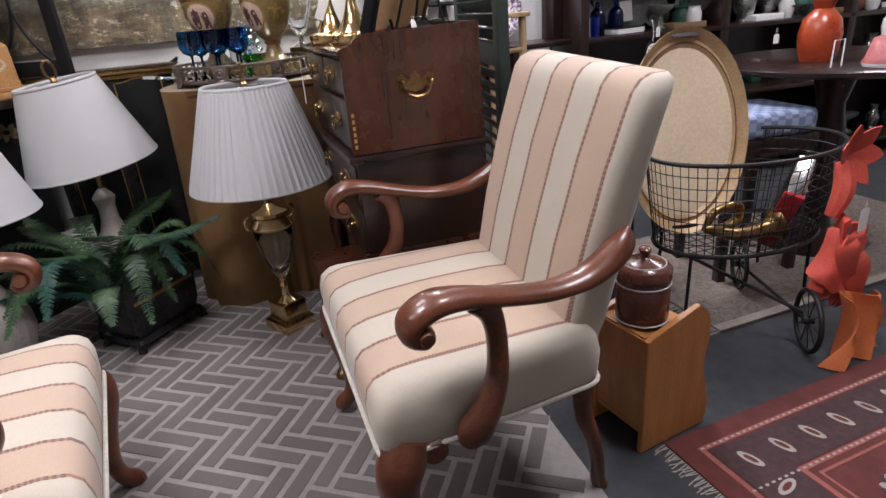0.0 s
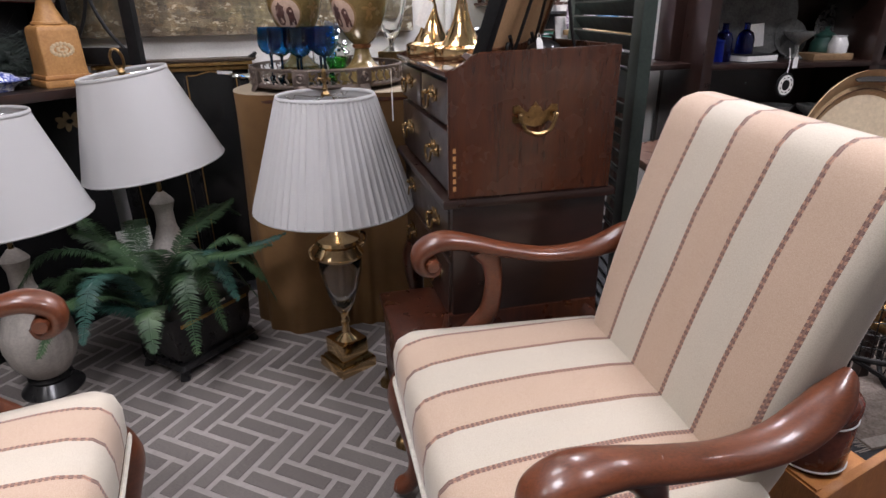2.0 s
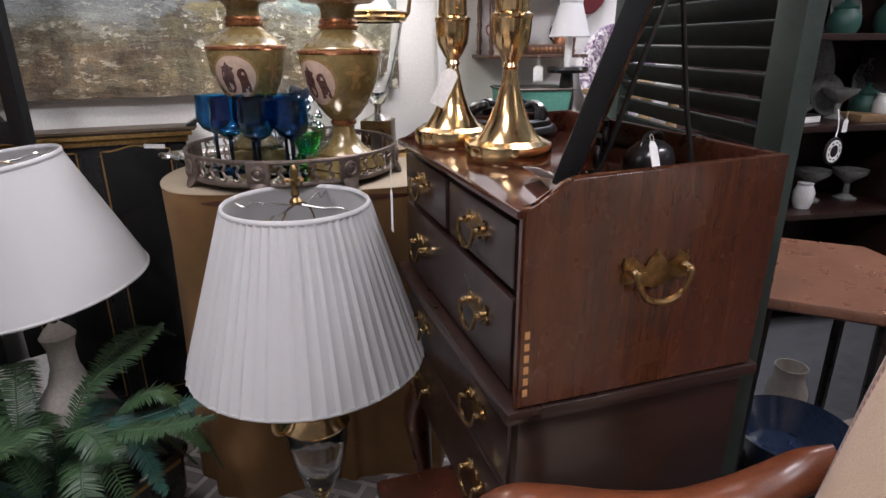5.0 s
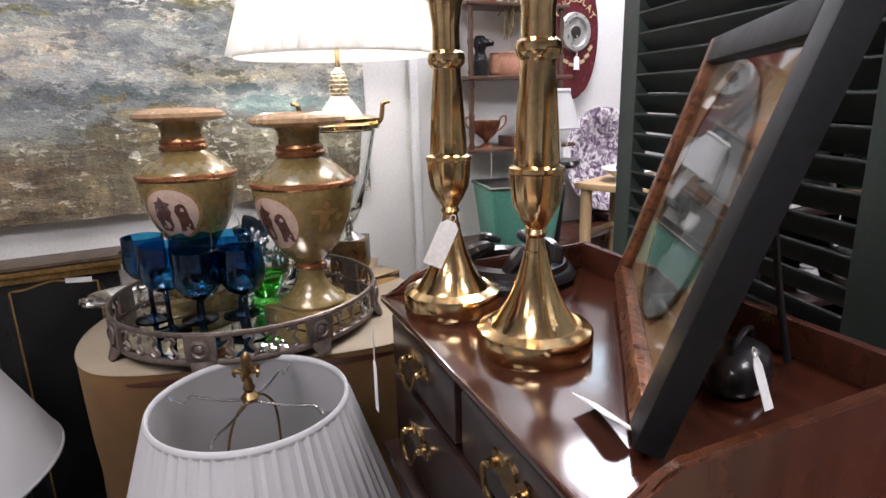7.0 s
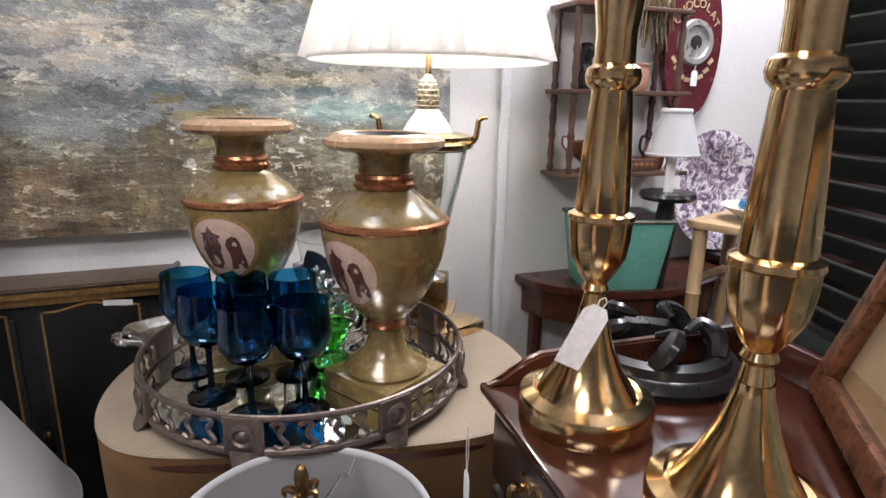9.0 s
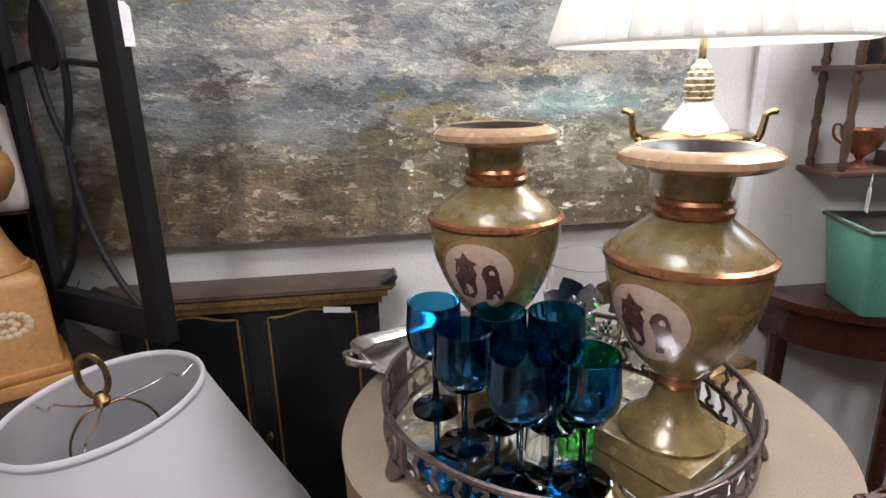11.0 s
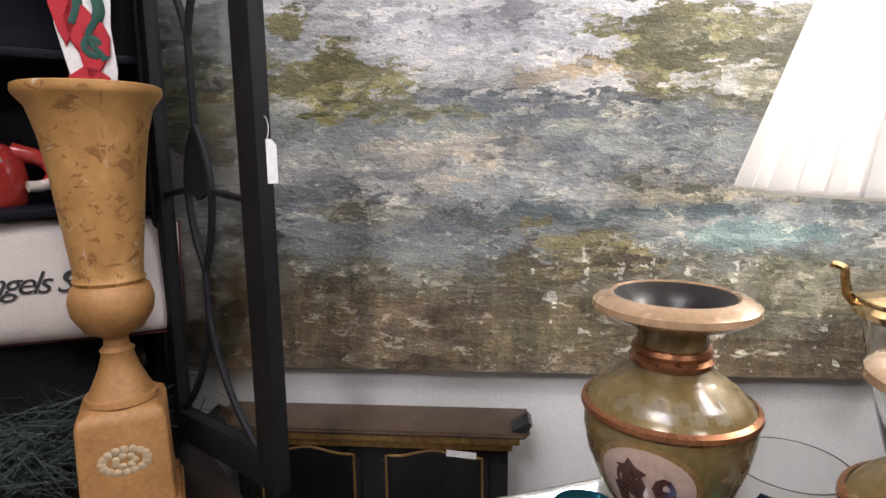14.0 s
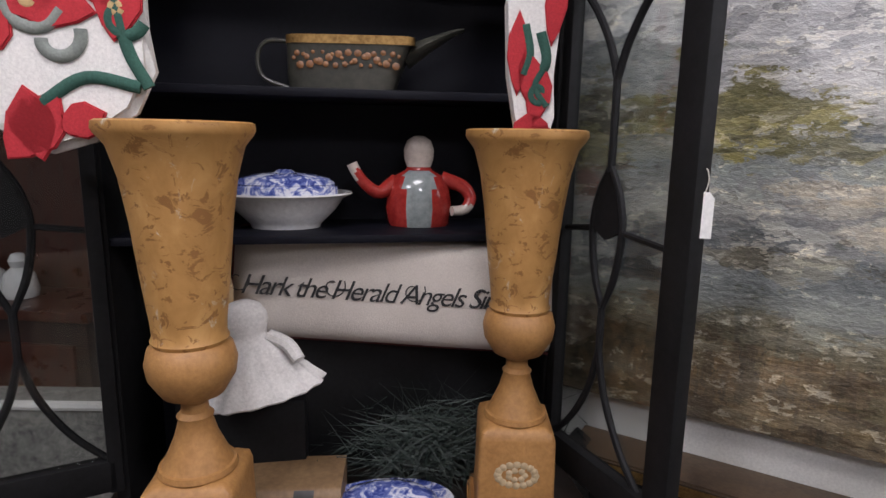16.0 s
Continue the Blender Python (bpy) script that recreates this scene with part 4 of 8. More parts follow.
rt = thing("round_table", "round pedestal table hidden under a beige cloth", "table", pose(TX, TY, 0))
part("tabletop", lathe([(0, 0.855), (0.335, 0.855), (0.338, 0.862), (0.335, 0.874), (0, 0.874)], 128, wave=lambda a, r, z: r * table_cut(a)), mahogany, rt)
part("pedestal", lathe([(0, 0), (0.11, 0), (0.11, 0.03), (0.06, 0.08), (0.04, 0.2), (0.05, 0.5), (0.035, 0.7), (0.06, 0.855), (0, 0.855)], 24), mahogany, rt)


def fold(a, z):
    """The skirt's reach at an angle and height: drawn in at the front, pulled out in one corner."""
    d = (TZ - z) / TZ
    turn = (a + math.pi) % (2 * math.pi) - math.pi
    front = math.exp(-((turn + 1.35) / 0.55) ** 2)
    corner = math.exp(-((turn + 2.63) / 0.30) ** 2)
    return 0.345 + 0.02 * d * math.sin(9 * a + 0.8) + 0.012 * d * math.sin(19 * a + 2.0) - 0.03 * d * front + 0.09 * d * d * corner


cloth = bmesh.new()
lathe([(0.0, TZ + 0.001), (0.2, TZ + 0.001), (0.33, TZ), (0.346, TZ - 0.004)], 160, bm=cloth, wave=lambda a, r, z: r * table_cut(a))
topcloth = solo("tablecloth", cloth, table_cloth, "beige linen cloth over the round table top", "tablecloth", pose(TX, TY, 0), smooth=60)
rings = []
for k in range(14):
    z = TZ - 0.006 - (TZ - 0.012) * (k / 13) ** 1.15
    rings.append([(fold(a, z) * table_cut(a, (TZ - z) / TZ) * math.cos(a), fold(a, z) * table_cut(a, (TZ - z) / TZ) * math.sin(a), z) for a in (2 * math.pi * i / 160 for i in range(160))])
skirt_bm = loft([[(0.343 * table_cut(a) * math.cos(a), 0.343 * table_cut(a) * math.sin(a), TZ - 0.003) for a in (2 * math.pi * i / 160 for i in range(160))]] + rings, caps=False)
solo("burlap_skirt", skirt_bm, burlap, "brown burlap skirt hanging in folds to the floor", "table skirt", pose(TX, TY, 0), smooth=60)

RX, RY, RR = 0.07, 0.405, 0.245  # the tray
tray = thing("mirror_tray", "round pierced bronze gallery tray with mirrored floor", "tray", pose(RX, RY, TZ))
part("tray_floor", lathe([(0, 0.012), (RR, 0.012), (RR + 0.004, 0.016), (RR, 0.02), (0, 0.02)], 72), tray_metal, tray)
part("mirror_plate", lathe([(0, 0.0205), (RR - 0.006, 0.0205), (RR - 0.006, 0.023), (0, 0.023)], 72), mirror, tray, "mirror glass floor")
for z, w in ((0.02, 0.006), (0.068, 0.005)):
    part("rail", lathe([(RR + 0.004 + w * 0.7 * math.cos(a), z + w * math.sin(a)) for a in np.linspace(0, 2 * math.pi, 9)], 96), tray_metal, tray)
FEET = 8
for k in range(FEET):
    a = 2 * math.pi * k / FEET + radians(-117)
    m = pose((RR + 0.005) * math.cos(a), (RR + 0.005) * math.sin(a), 0, 0, 0, math.degrees(a) + 90)
    post = part("panel", box((0.05, 0.008, 0.052), (0, 0, 0.044), 0.002), tray_metal, tray, m=m)
    part("rosette", lathe([(0.017, 0), (0.017, 0.004), (0.012, 0.006), (0.009, 0.003), (0.006, 0.006), (0, 0.007)], 18), tray_metal, post, m=pose(0, -0.003, 0.045, 90, 0, 0))
    part("foot", sweep([(0, 0, 0.022, 0.022, 0.008), (0, -0.005, 0.012, 0.017, 0.008), (0, -0.012, 0.004, 0.012, 0.005), (0, -0.015, 0.0015, 0.008, 0.0015)], 10, 4, side=(0, 1, 0)), tray_metal, post)
# the pierced scrolls between the panels
for k in range(FEET):
    a0 = 2 * math.pi * k / FEET + radians(-117)
    for j in range(4):
        a = a0 + 2 * math.pi / FEET * (0.24 + 0.175 * j)
        pts = [(-0.013, 0, 0.014), (-0.004, 0, 0.019), (0.003, 0, 0.013), (-0.003, 0, 0.004), (0.0, 0, -0.004), (0.006, 0, -0.012), (-0.002, 0, -0.019), (-0.011, 0, -0.014)]
        part("scroll", sweep([(x, y, z, 0.0034, 0.0026) for x, y, z in pts], 6, 3, side=(0, 1, 0)), tray_metal, tray, m=pose((RR + 0.004) * math.cos(a), (RR + 0.004) * math.sin(a), 0.044, 0, 0, math.degrees(a) + 90))

TRAYZ = TZ + 0.0235


def vase(m, label, face):
    v = thing("urn_vase", label, "vase", m, "pair of painted vases")
    part("plinth", box((0.135, 0.135, 0.032), (0, 0, 0.016), 0.004, turn=pose(0, 0, 0, 0, 0, 0)), vase_glaze, v, "square gold-green plinth")
    prof = [(0.0, 0.032), (0.062, 0.032), (0.064, 0.038), (0.060, 0.044), (0.046, 0.052), (0.032, 0.07), (0.025, 0.092), (0.024, 0.104)]
    part("pedestal", lathe(prof, 40), vase_glaze, v)
    part("lower_ring", lathe([(0.024, 0.102), (0.03, 0.106), (0.031, 0.112), (0.026, 0.117)], 36), copper_band, v)
    body = [(0.025, 0.115), (0.04, 0.128), (0.058, 0.152), (0.074, 0.184), (0.085, 0.215), (0.091, 0.245), (0.0925, 0.268), (0.09, 0.276), (0.075, 0.292), (0.052, 0.31), (0.042, 0.318), (0.04, 0.322)]
    b_ = part("body", lathe(body, 64), vase_glaze, v, "olive-gold glazed ovoid body")
    part("shoulder_ring", lathe([(0.0925, 0.266), (0.0955, 0.270), (0.0945, 0.275), (0.089, 0.278)], 64), copper_band, v, "copper shoulder band")
    part("neck_ring", lathe([(0.038, 0.32), (0.044, 0.322), (0.045, 0.328), (0.041, 0.332), (0.043, 0.337), (0.041, 0.342), (0.036, 0.344)], 48), copper_band, v, "double copper neck ring")
    part("neck", lathe([(0.038, 0.34), (0.037, 0.356), (0.04, 0.368), (0.05, 0.376)], 48), vase_glaze, v)
    part("rim", lathe([(0.048, 0.374), (0.078, 0.377), (0.087, 0.384), (0.086, 0.391), (0.078, 0.397), (0.066, 0.400), (0.063, 0.398)], 64), vase_rim, v, "flared rose-gold rim")
    part("mouth", lathe([(0.064, 0.398), (0.05, 0.389), (0.037, 0.374), (0.032, 0.355), (0.031, 0.30), (0, 0.29)], 48), dark_inside, v, "dark hollow mouth")
    # painted decoration, laid on the curve of the body
    prof_r = [p[0] for p in body]
    prof_z = [p[1] for p in body]

    def on_body(az, z, lift):
        r = float(np.interp(z, prof_z[:7], prof_r[:7])) if z < 0.27 else float(np.interp(z, prof_z[6:], prof_r[6:]))
        r += lift
        return (r * math.sin(az), -r * math.cos(az), z)

    def decal(name, outline, az0, z0, lift, mat_, parent, label=""):
        bm = bmesh.new()
        pts = [bm.verts.new(on_body(az0 + x / 0.088, z0 + z, lift)) for x, z in outline]
        mid = bm.verts.new(on_body(az0 + sum(p[0] for p in outline) / len(outline) / 0.088, z0 + sum(p[1] for p in outline) / len(outline), lift))
        for i in range(len(pts)):
            bm.faces.new((pts[i], pts[(i + 1) % len(pts)], mid))
        part(name, bm, mat_, parent, label)

    def disc(name, rx, rz, az0, z0, lift, mat_, parent, label=""):
        bm = bmesh.new()
        rows = [[bm.verts.new(on_body(az0 + q * rx * math.cos(t) / 0.088, z0 + q * rz * math.sin(t), lift)) for t in np.linspace(0, 2 * math.pi, 37)[:-1]] for q in (1, 0.75, 0.5, 0.25)]
        mid = bm.verts.new(on_body(az0, z0, lift))
        for a, c in zip(rows, rows[1:]):
            for i in range(36):
                bm.faces.new((a[i], a[(i + 1) % 36], c[(i + 1) % 36], c[i]))
        for i in range(36):
            bm.faces.new((rows[-1][i], rows[-1][(i + 1) % 36], mid))
        part(name, bm, mat_, parent, label)

    disc("medallion_border", 0.060, 0.056, face, 0.205, 0.0004, gold_print, b_, "brown gilt border")
    disc("medallion", 0.053, 0.050, face, 0.205, 0.0008, pink_print, b_, "pink oval medallion")
    lion_shape = [(0.006, -0.028), (0.016, -0.027), (0.014, -0.02), (0.022, -0.02), (0.024, -0.028), (0.03, -0.026), (0.028, -0.014), (0.024, -0.004), (0.022, 0.008), (0.018, 0.016), (0.012, 0.018), (0.006, 0.014), (0.003, 0.006), (0.006, -0.002), (0.008, -0.012)]
    crest = [(-0.020, -0.026), (-0.004, -0.028), (0.004, -0.018), (0.003, -0.004), (0.006, 0.006), (0.002, 0.014), (0.007, 0.018), (-0.002, 0.022), (-0.008, 0.03), (-0.012, 0.022), (-0.02, 0.02), (-0.014, 0.014), (-0.016, 0.004), (-0.024, 0.0), (-0.022, -0.012)]
    crest, lion = [(x * 1.25, z * 1.25) for x, z in crest], [(0.004 + x * 1.25, z * 1.25) for x, z in lion_shape]
    decal("crest", crest, face - 0.06, 0.205, 0.0016, dark_print, b_, "dark printed crest")
    decal("lion", lion, face, 0.205, 0.0016, dark_print, b_, "dark printed rampant lion")
    decal("lion", [(-0.034 + 0.4 * x, z * 0.9) for x, z in lion], face, 0.207, 0.0014, dark_print, b_)
    for az, s in ((face + 1.15, 1), (face - 1.15, -1)):
        for dx, dz, rx, rz in ((0, 0, 0.009, 0.014), (0.014, 0.01, 0.01, 0.006), (-0.013, 0.012, 0.012, 0.005), (0.004, 0.022, 0.006, 0.007), (-0.006, -0.018, 0.004, 0.01), (0.01, -0.016, 0.005, 0.009)):
            disc("spray", rx, rz, az + s * dx / 0.088, 0.215 + dz, 0.0009, gold_print, b_)
    for k in range(9):
        disc("scrollwork", 0.0065, 0.0062, face + 0.25 + (k - 4) * 0.17, 0.292 + (0.004 if k % 2 else -0.003), 0.0009, brown_print, b_)
        disc("scrollwork", 0.003, 0.0085, face + 0.33 + (k - 4) * 0.17, 0.292, 0.0011, brown_print, b_)
    return v


pink_print = surface("pink_print", (0.52, 0.36, 0.27), (0.62, 0.46, 0.36), 20, 0.3, coat=0.4, bump=0)
dark_print = surface("dark_print", (0.06, 0.025, 0.02), (0.14, 0.06, 0.045), 90, 0.3, coat=0.4, bump=0)
maroon_print = surface("maroon_print", (0.12, 0.02, 0.018), (0.22, 0.05, 0.04), 70, 0.3, coat=0.4, bump=0)
gold_print = surface("gold_print", (0.20, 0.11, 0.035), (0.33, 0.2, 0.07), 70, 0.3, coat=0.4, bump=0)
brown_print = surface("brown_print", (0.14, 0.11, 0.06), (0.24, 0.19, 0.1), 70, 0.3, coat=0.4, bump=0)
vase(pose(-0.009, 0.484, TRAYZ, 0, 0, 0) @ Matrix.Diagonal((1, 1, 0.985, 1)), "olive and copper urn vase with lion medallion, behind goblets", radians(-30))
vase(pose(0.17, 0.29, TRAYZ, 0, 0, 30) @ Matrix.Diagonal((0.98, 0.98, 0.955, 1)), "olive and copper urn vase with lion medallion on plinth", radians(-88))


def goblet(m):
    g = thing("goblet", "cobalt blue stemmed glass goblet on the mirror tray", "goblet", m, "blue goblets")
    part("bowl", lathe([(0, 0.078), (0.012, 0.079), (0.028, 0.089), (0.0375, 0.105), (0.0395, 0.120), (0.0375, 0.142), (0.0365, 0.164), (0.0357, 0.1645), (0.0350, 0.162), (0.0362, 0.142), (0.0380, 0.120), (0.0360, 0.106), (0.027, 0.092), (0.012, 0.083), (0, 0.082)], 40), blue_glass, g, "blue glass bowl")
    part("stem", lathe([(0, 0.079), (0.007, 0.078), (0.0045, 0.070), (0.0042, 0.03), (0.006, 0.012), (0.014, 0.006), (0.03, 0.0035), (0.034, 0.002), (0.034, 0), (0, 0)], 32), stem_glass, g, "slim blue stem and foot")
    return g


g0 = goblet(pose(0.043, 0.254, TRAYZ))
for gx, gy in ((-0.105, 0.438), (-0.026, 0.389), (0.048, 0.375), (-0.079, 0.345), (-0.028, 0.266)):
    copy_thing(g0, pose(gx, gy, TRAYZ, 0, 0, 40 * gx))

# ---- the black and gold wall cabinet under the painting ----
cab = thing("small_cabinet", "black lacquered cabinet with gilt lines and moulded crown", "cabinet", pose(-0.4375, 0.865, 0))
part("body", box((0.525, 0.085, 0.92), (0, 0.0425, 0.46), 0.003), black_lacquer, cab)
crown = bmesh.new()
for w, d, z, h in ((0.54, 0.014, 0.918, 0.016), (0.565, 0.028, 0.936, 0.014)):
    box((w, 0.085 + d, h), (0, 0.0425 - d / 2, z), 0.003, bm=crown)
part("crown_gilt", crown, gilt, cab, "gilt crown moulding")
part("crown", slab([(-0.29, 0), (0.29, 0), (0.30, 0.010), (-0.30, 0.010)], 0.115, 0.004), surface("crown_brown", (0.04, 0.026, 0.017), (0.10, 0.065, 0.04), 20, 0.4), cab, "brown top moulding", m=pose(0, 0.022, 0.944))
for s in (1, -1):
    part("crown_tip", slab([(0, 0), (0.03, 0.018), (0.036, 0.012), (0.026, -0.004)], 0.05, 0.002), black_lacquer, cab, m=pose(0.268 * s, -0.006, 0.958) @ Matrix.Diagonal((s, 1, 1, 1)))
for cx in (-0.118, 0.124):
    hw = 0.09
    door = part("door", box((0.205, 0.012, 0.80), (cx, -0.004, 0.48), 0.003), black_lacquer, cab, "black door with recessed panel")
    line = [(-hw, 0.1), (-hw, 0.893)]
    line += [(-hw + 2 * hw * t, 0.893 + 0.013 * math.sin(math.pi * min(max(t * 1.25 - 0.125, 0), 1)) ** 2) for t in np.linspace(0.04, 0.96, 22)]
    line += [(hw, 0.893), (hw, 0.1), (-hw, 0.1)]
    part("gilt_line", sweep([(cx + x, -0.0105, z, 0.0028, 0.0022) for x, z in line], 6, 0, side=(0, 1, 0)), gilt, door, "thin gilt arched line")
    part("panel", slab([(x, z) for x, z in line[:-1]], 0.002), surface("cabinet_panel", (0.004, 0.004, 0.004), (0.010, 0.010, 0.010), 12, 0.12), door, m=pose(cx, -0.0105, 0))
    for k in range(3):
        part("hinge", lathe([(0.003, -0.02), (0.003, 0.02)], 8), old_brass, door, m=pose(cx + (0.1 if cx > 0 else -0.1), -0.012, 0.2 + 0.3 * k))
part("knob", lathe([(0.004, 0), (0.005, 0.008), (0.008, 0.014), (0.006, 0.02), (0, 0.021)], 12), old_brass, cab, m=pose(0.012, -0.008, 0.62, 90, 0, 0))
solo("price_label", slab([(-0.028, -0.006), (0.028, -0.010), (0.028, 0.002), (-0.028, 0.007)], 0.0012), white_card, "small white price label stuck on the cabinet", "label", pose(-0.262, 0.8525, 0.903))

# ---- the black corner hutch with open doors ----
HUT = pose(-0.77, 0.65, 0, 0, 0, 42)
hut = thing("corner_hutch", "black painted corner hutch with open glazed doors", "hutch", HUT)
part("lower_cabinet", box((0.80, 0.22, 0.86), (-0.27, 0.20, 0.43), 0.004), black_paint, hut)
part("desk_top", box((0.84, 0.43, 0.02), (-0.27, 0.095, 0.89), 0.006), surface("desk_wood", (0.007, 0.005, 0.004), (0.02, 0.013, 0.010), 10, 0.4, stretch=(1, 6, 1)), hut, "dark worn desk ledge")
part("desk_edge", box((0.84, 0.012, 0.03), (-0.27, -0.124, 0.888), 0.005), mahogany_dark_shaded, hut)
part("back_panel", box((0.74, 0.012, 1.25), (-0.27, 0.312, 1.525)), navy_paint, hut, "dark navy back panel")
for x in (-0.645, 0.095):
    part("side", box((0.022, 0.215, 1.25), (x, 0.208, 1.525), 0.003), black_paint, hut)
for z in (1.376, 1.612, 1.86):
    part("shelf", box((0.72, 0.2, 0.014), (-0.275, 0.205, z - 0.007), 0.003), navy_paint, hut, "narrow dark shelf")
part("cornice", box((0.82, 0.27, 0.06), (-0.275, 0.19, 2.18), 0.012), black_paint, hut)


flower_cream = surface("flower_cream", (0.20, 0.13, 0.06), (0.36, 0.25, 0.13), 60, 0.5, bump=0.05)
for k in range(7):
    a = 2 * math.pi * k / 7
    part("painted_petal", slab([(x, z) for x, z in oval(0.022, 0.011, 14)], 0.002), flower_cream, hut, "cream painted flower petal", m=pose(0.035 + 0.03 * math.cos(a), 0.0885, 0.768 + 0.014 * math.sin(a), 0, -math.degrees(a), 0))
part("painted_heart", slab([(x, z) for x, z in oval(0.012, 0.008, 14)], 0.002), black_paint, hut, "dark painted flower heart", m=pose(0.035, 0.087, 0.768))


def glazed_door(m, sign):
    """A door with pointed tracery; x runs from the hinge to the free stile."""
    d = part("door", box((0.022, 0.024, 1.18), (0.012, 0, 1.545), 0.003), black_paint, hut, "open glazed door with curved tracery", m=m)
    part("stile", box((0.046, 0.026, 1.18), (0.277, 0, 1.545), 0.004), black_paint, d)
    part("rail", box((0.25, 0.024, 0.055), (0.135, 0, 0.985), 0.003), black_paint, d)
    part("rail", box((0.25, 0.024, 0.055), (0.135, 0, 2.105), 0.003), black_paint, d)
    part("glass", box((0.232, 0.003, 1.06), (0.138, 0.004, 1.545)), pane, d).visible_shadow = False
    c = 0.125
    for s in (1, -1):
        part("tracery", sweep([(c, 0, 1.628, 0.006), (c + 0.02 * s, 0, 1.68, 0.006), (c + 0.06 * s, 0, 1.74, 0.006), (c + 0.12 * s, 0, 1.80, 0.006)], 8, 5, side=(0, 1, 0)), black_paint, d)
        part("tracery", sweep([(c, 0, 1.20, 0.006), (c + 0.02 * s, 0, 1.13, 0.006), (c + 0.06 * s, 0, 1.06, 0.006), (c + 0.115 * s, 0, 1.0, 0.006)], 8, 5, side=(0, 1, 0)), black_paint, d)
        part("tracery", sweep([(c, 0, 1.50, 0.005), (c + 0.024 * s, 0, 1.455, 0.006), (c + 0.034 * s, 0, 1.40, 0.006), (c + 0.024 * s, 0, 1.33, 0.006), (c, 0, 1.27, 0.005)], 8, 5, side=(0, 1, 0)), black_paint, d)
        part("bar", sweep([(c + 0.034 * s, 0, 1.40, 0.005), (c + (0.13 if s > 0 else -0.105) * 1.0, 0, 1.39, 0.005)], 6, 0, side=(0, 1, 0)), black_paint, d)
    part("stem", sweep([(c, 0, 1.64, 0.006), (c, 0, 1.49, 0.006)], 8, 0, side=(0, 1, 0)), black_paint, d)
    part("stem", sweep([(c, 0, 1.275, 0.006), (c, 0, 1.19, 0.006)], 8, 0, side=(0, 1, 0)), black_paint, d)
    # Black plate stands in for the darker reflection inside the leaf tracery.
    part("dark_reflection", slab([(c + x, z) for x, z in ((0, 1.495), (0.022, 1.455), (0.031, 1.40), (0.0, 1.385), (-0.031, 1.40), (-0.022, 1.455))], 0.008), black_paint, d, "black leaf-shaped plate painted for the glass's dark reflection")
    return d


glazed_door(HUT.inverted() @ pose(-0.763, 0.791, 0, 0, 0, -33.5), 1)
glazed_door(HUT.inverted() @ pose(-1.312, 0.296, 0, 0, 0, 240), -1)


def paper_tag(name, m, length=0.045, width=0.022, label="small white paper price tag on a string", loop=0.03):
    t = thing(name, label, "price tag", m, "price tags")
    part("card", slab([(-width / 2, -length), (width / 2, -length), (width / 2, -0.008), (width / 4, 0), (-width / 4, 0), (-width / 2, -0.008)], 0.0008), white_card, t)
    part("string", sweep([(0, 0, -0.006, 0.0007), (0.004, 0, loop * 0.5, 0.0007), (0, 0, loop, 0.0007), (-0.004, 0, loop * 0.5, 0.0007), (0, 0, -0.006, 0.0007)], 5, 4), string, t)
    return t


paper_tag("price_tag", pose(-0.511, 0.628, 1.475, 0, 0, 20), 0.06, 0.026, "white paper price tag hanging on the hutch door")


def urn(m, label):
    u = thing("wooden_urn", label, "urn", m, "pair of ochre urns")
    part("plinth", box((0.15, 0.15, 0.022), (0, 0, 0.011), 0.004), ochre, u)
    part("plinth_band", box((0.142, 0.142, 0.016), (0, 0, 0.030), 0.006), ochre_trim, u, "brown moulded band")
    part("pedestal", loft([[(x, y, z) for x, y in rounded(w, w, 0.006)] for w, z in ((0.064, 0.036), (0.062, 0.06), (0.060, 0.17), (0.057, 0.182), (0.046, 0.19))]), ochre, u, "square painted pedestal")
    part("socle", lathe([(0.048, 0.186), (0.052, 0.192), (0.05, 0.199), (0.046, 0.2), (0.04, 0.212), (0.028, 0.24), (0.022, 0.262), (0.024, 0.268), (0.018, 0.274), (0.017, 0.286), (0.022, 0.292)], 36), ochre, u)
    part("bowl", lathe([(0.02, 0.29), (0.04, 0.30), (0.055, 0.325), (0.058, 0.345), (0.053, 0.365), (0.044, 0.372)], 40), ochre, u, "turned rounded bowl")
    part("trumpet", lathe([(0.046, 0.37), (0.049, 0.376), (0.046, 0.382), (0.047, 0.40), (0.054, 0.46), (0.061, 0.53), (0.069, 0.585), (0.079, 0.622), (0.090, 0.636), (0.093, 0.642), (0.092, 0.650), (0.088, 0.652), (0.079, 0.640), (0.065, 0.60), (0.05, 0.5), (0, 0.48)], 48), worn_ochre, u, "flared worn trumpet body")
    bm = bmesh.new()
    for k in range(16):
        a = 2 * math.pi * k / 16
        lathe([(0, 0.0008), (0.006, 0.0004), (0.0065, 0)], 8, at=(0.03 * math.cos(a), 0.018 * math.sin(a), 0), bm=bm)
    for k in range(7):
        a = 2 * math.pi * k / 7
        lathe([(0, 0.0008), (0.005, 0.0004), (0.0055, 0)], 8, at=(0.013 * math.cos(a), 0.008 * math.sin(a), 0), bm=bm)
    tagged(part("rosette", bm, surface("rosette_paint", (0.36, 0.26, 0.14), (0.55, 0.43, 0.27), 90, 0.6), u, "pale painted garland oval", m=pose(0, -0.0615, 0.115, 90, 0, 0)), kind="stuff")
    return u


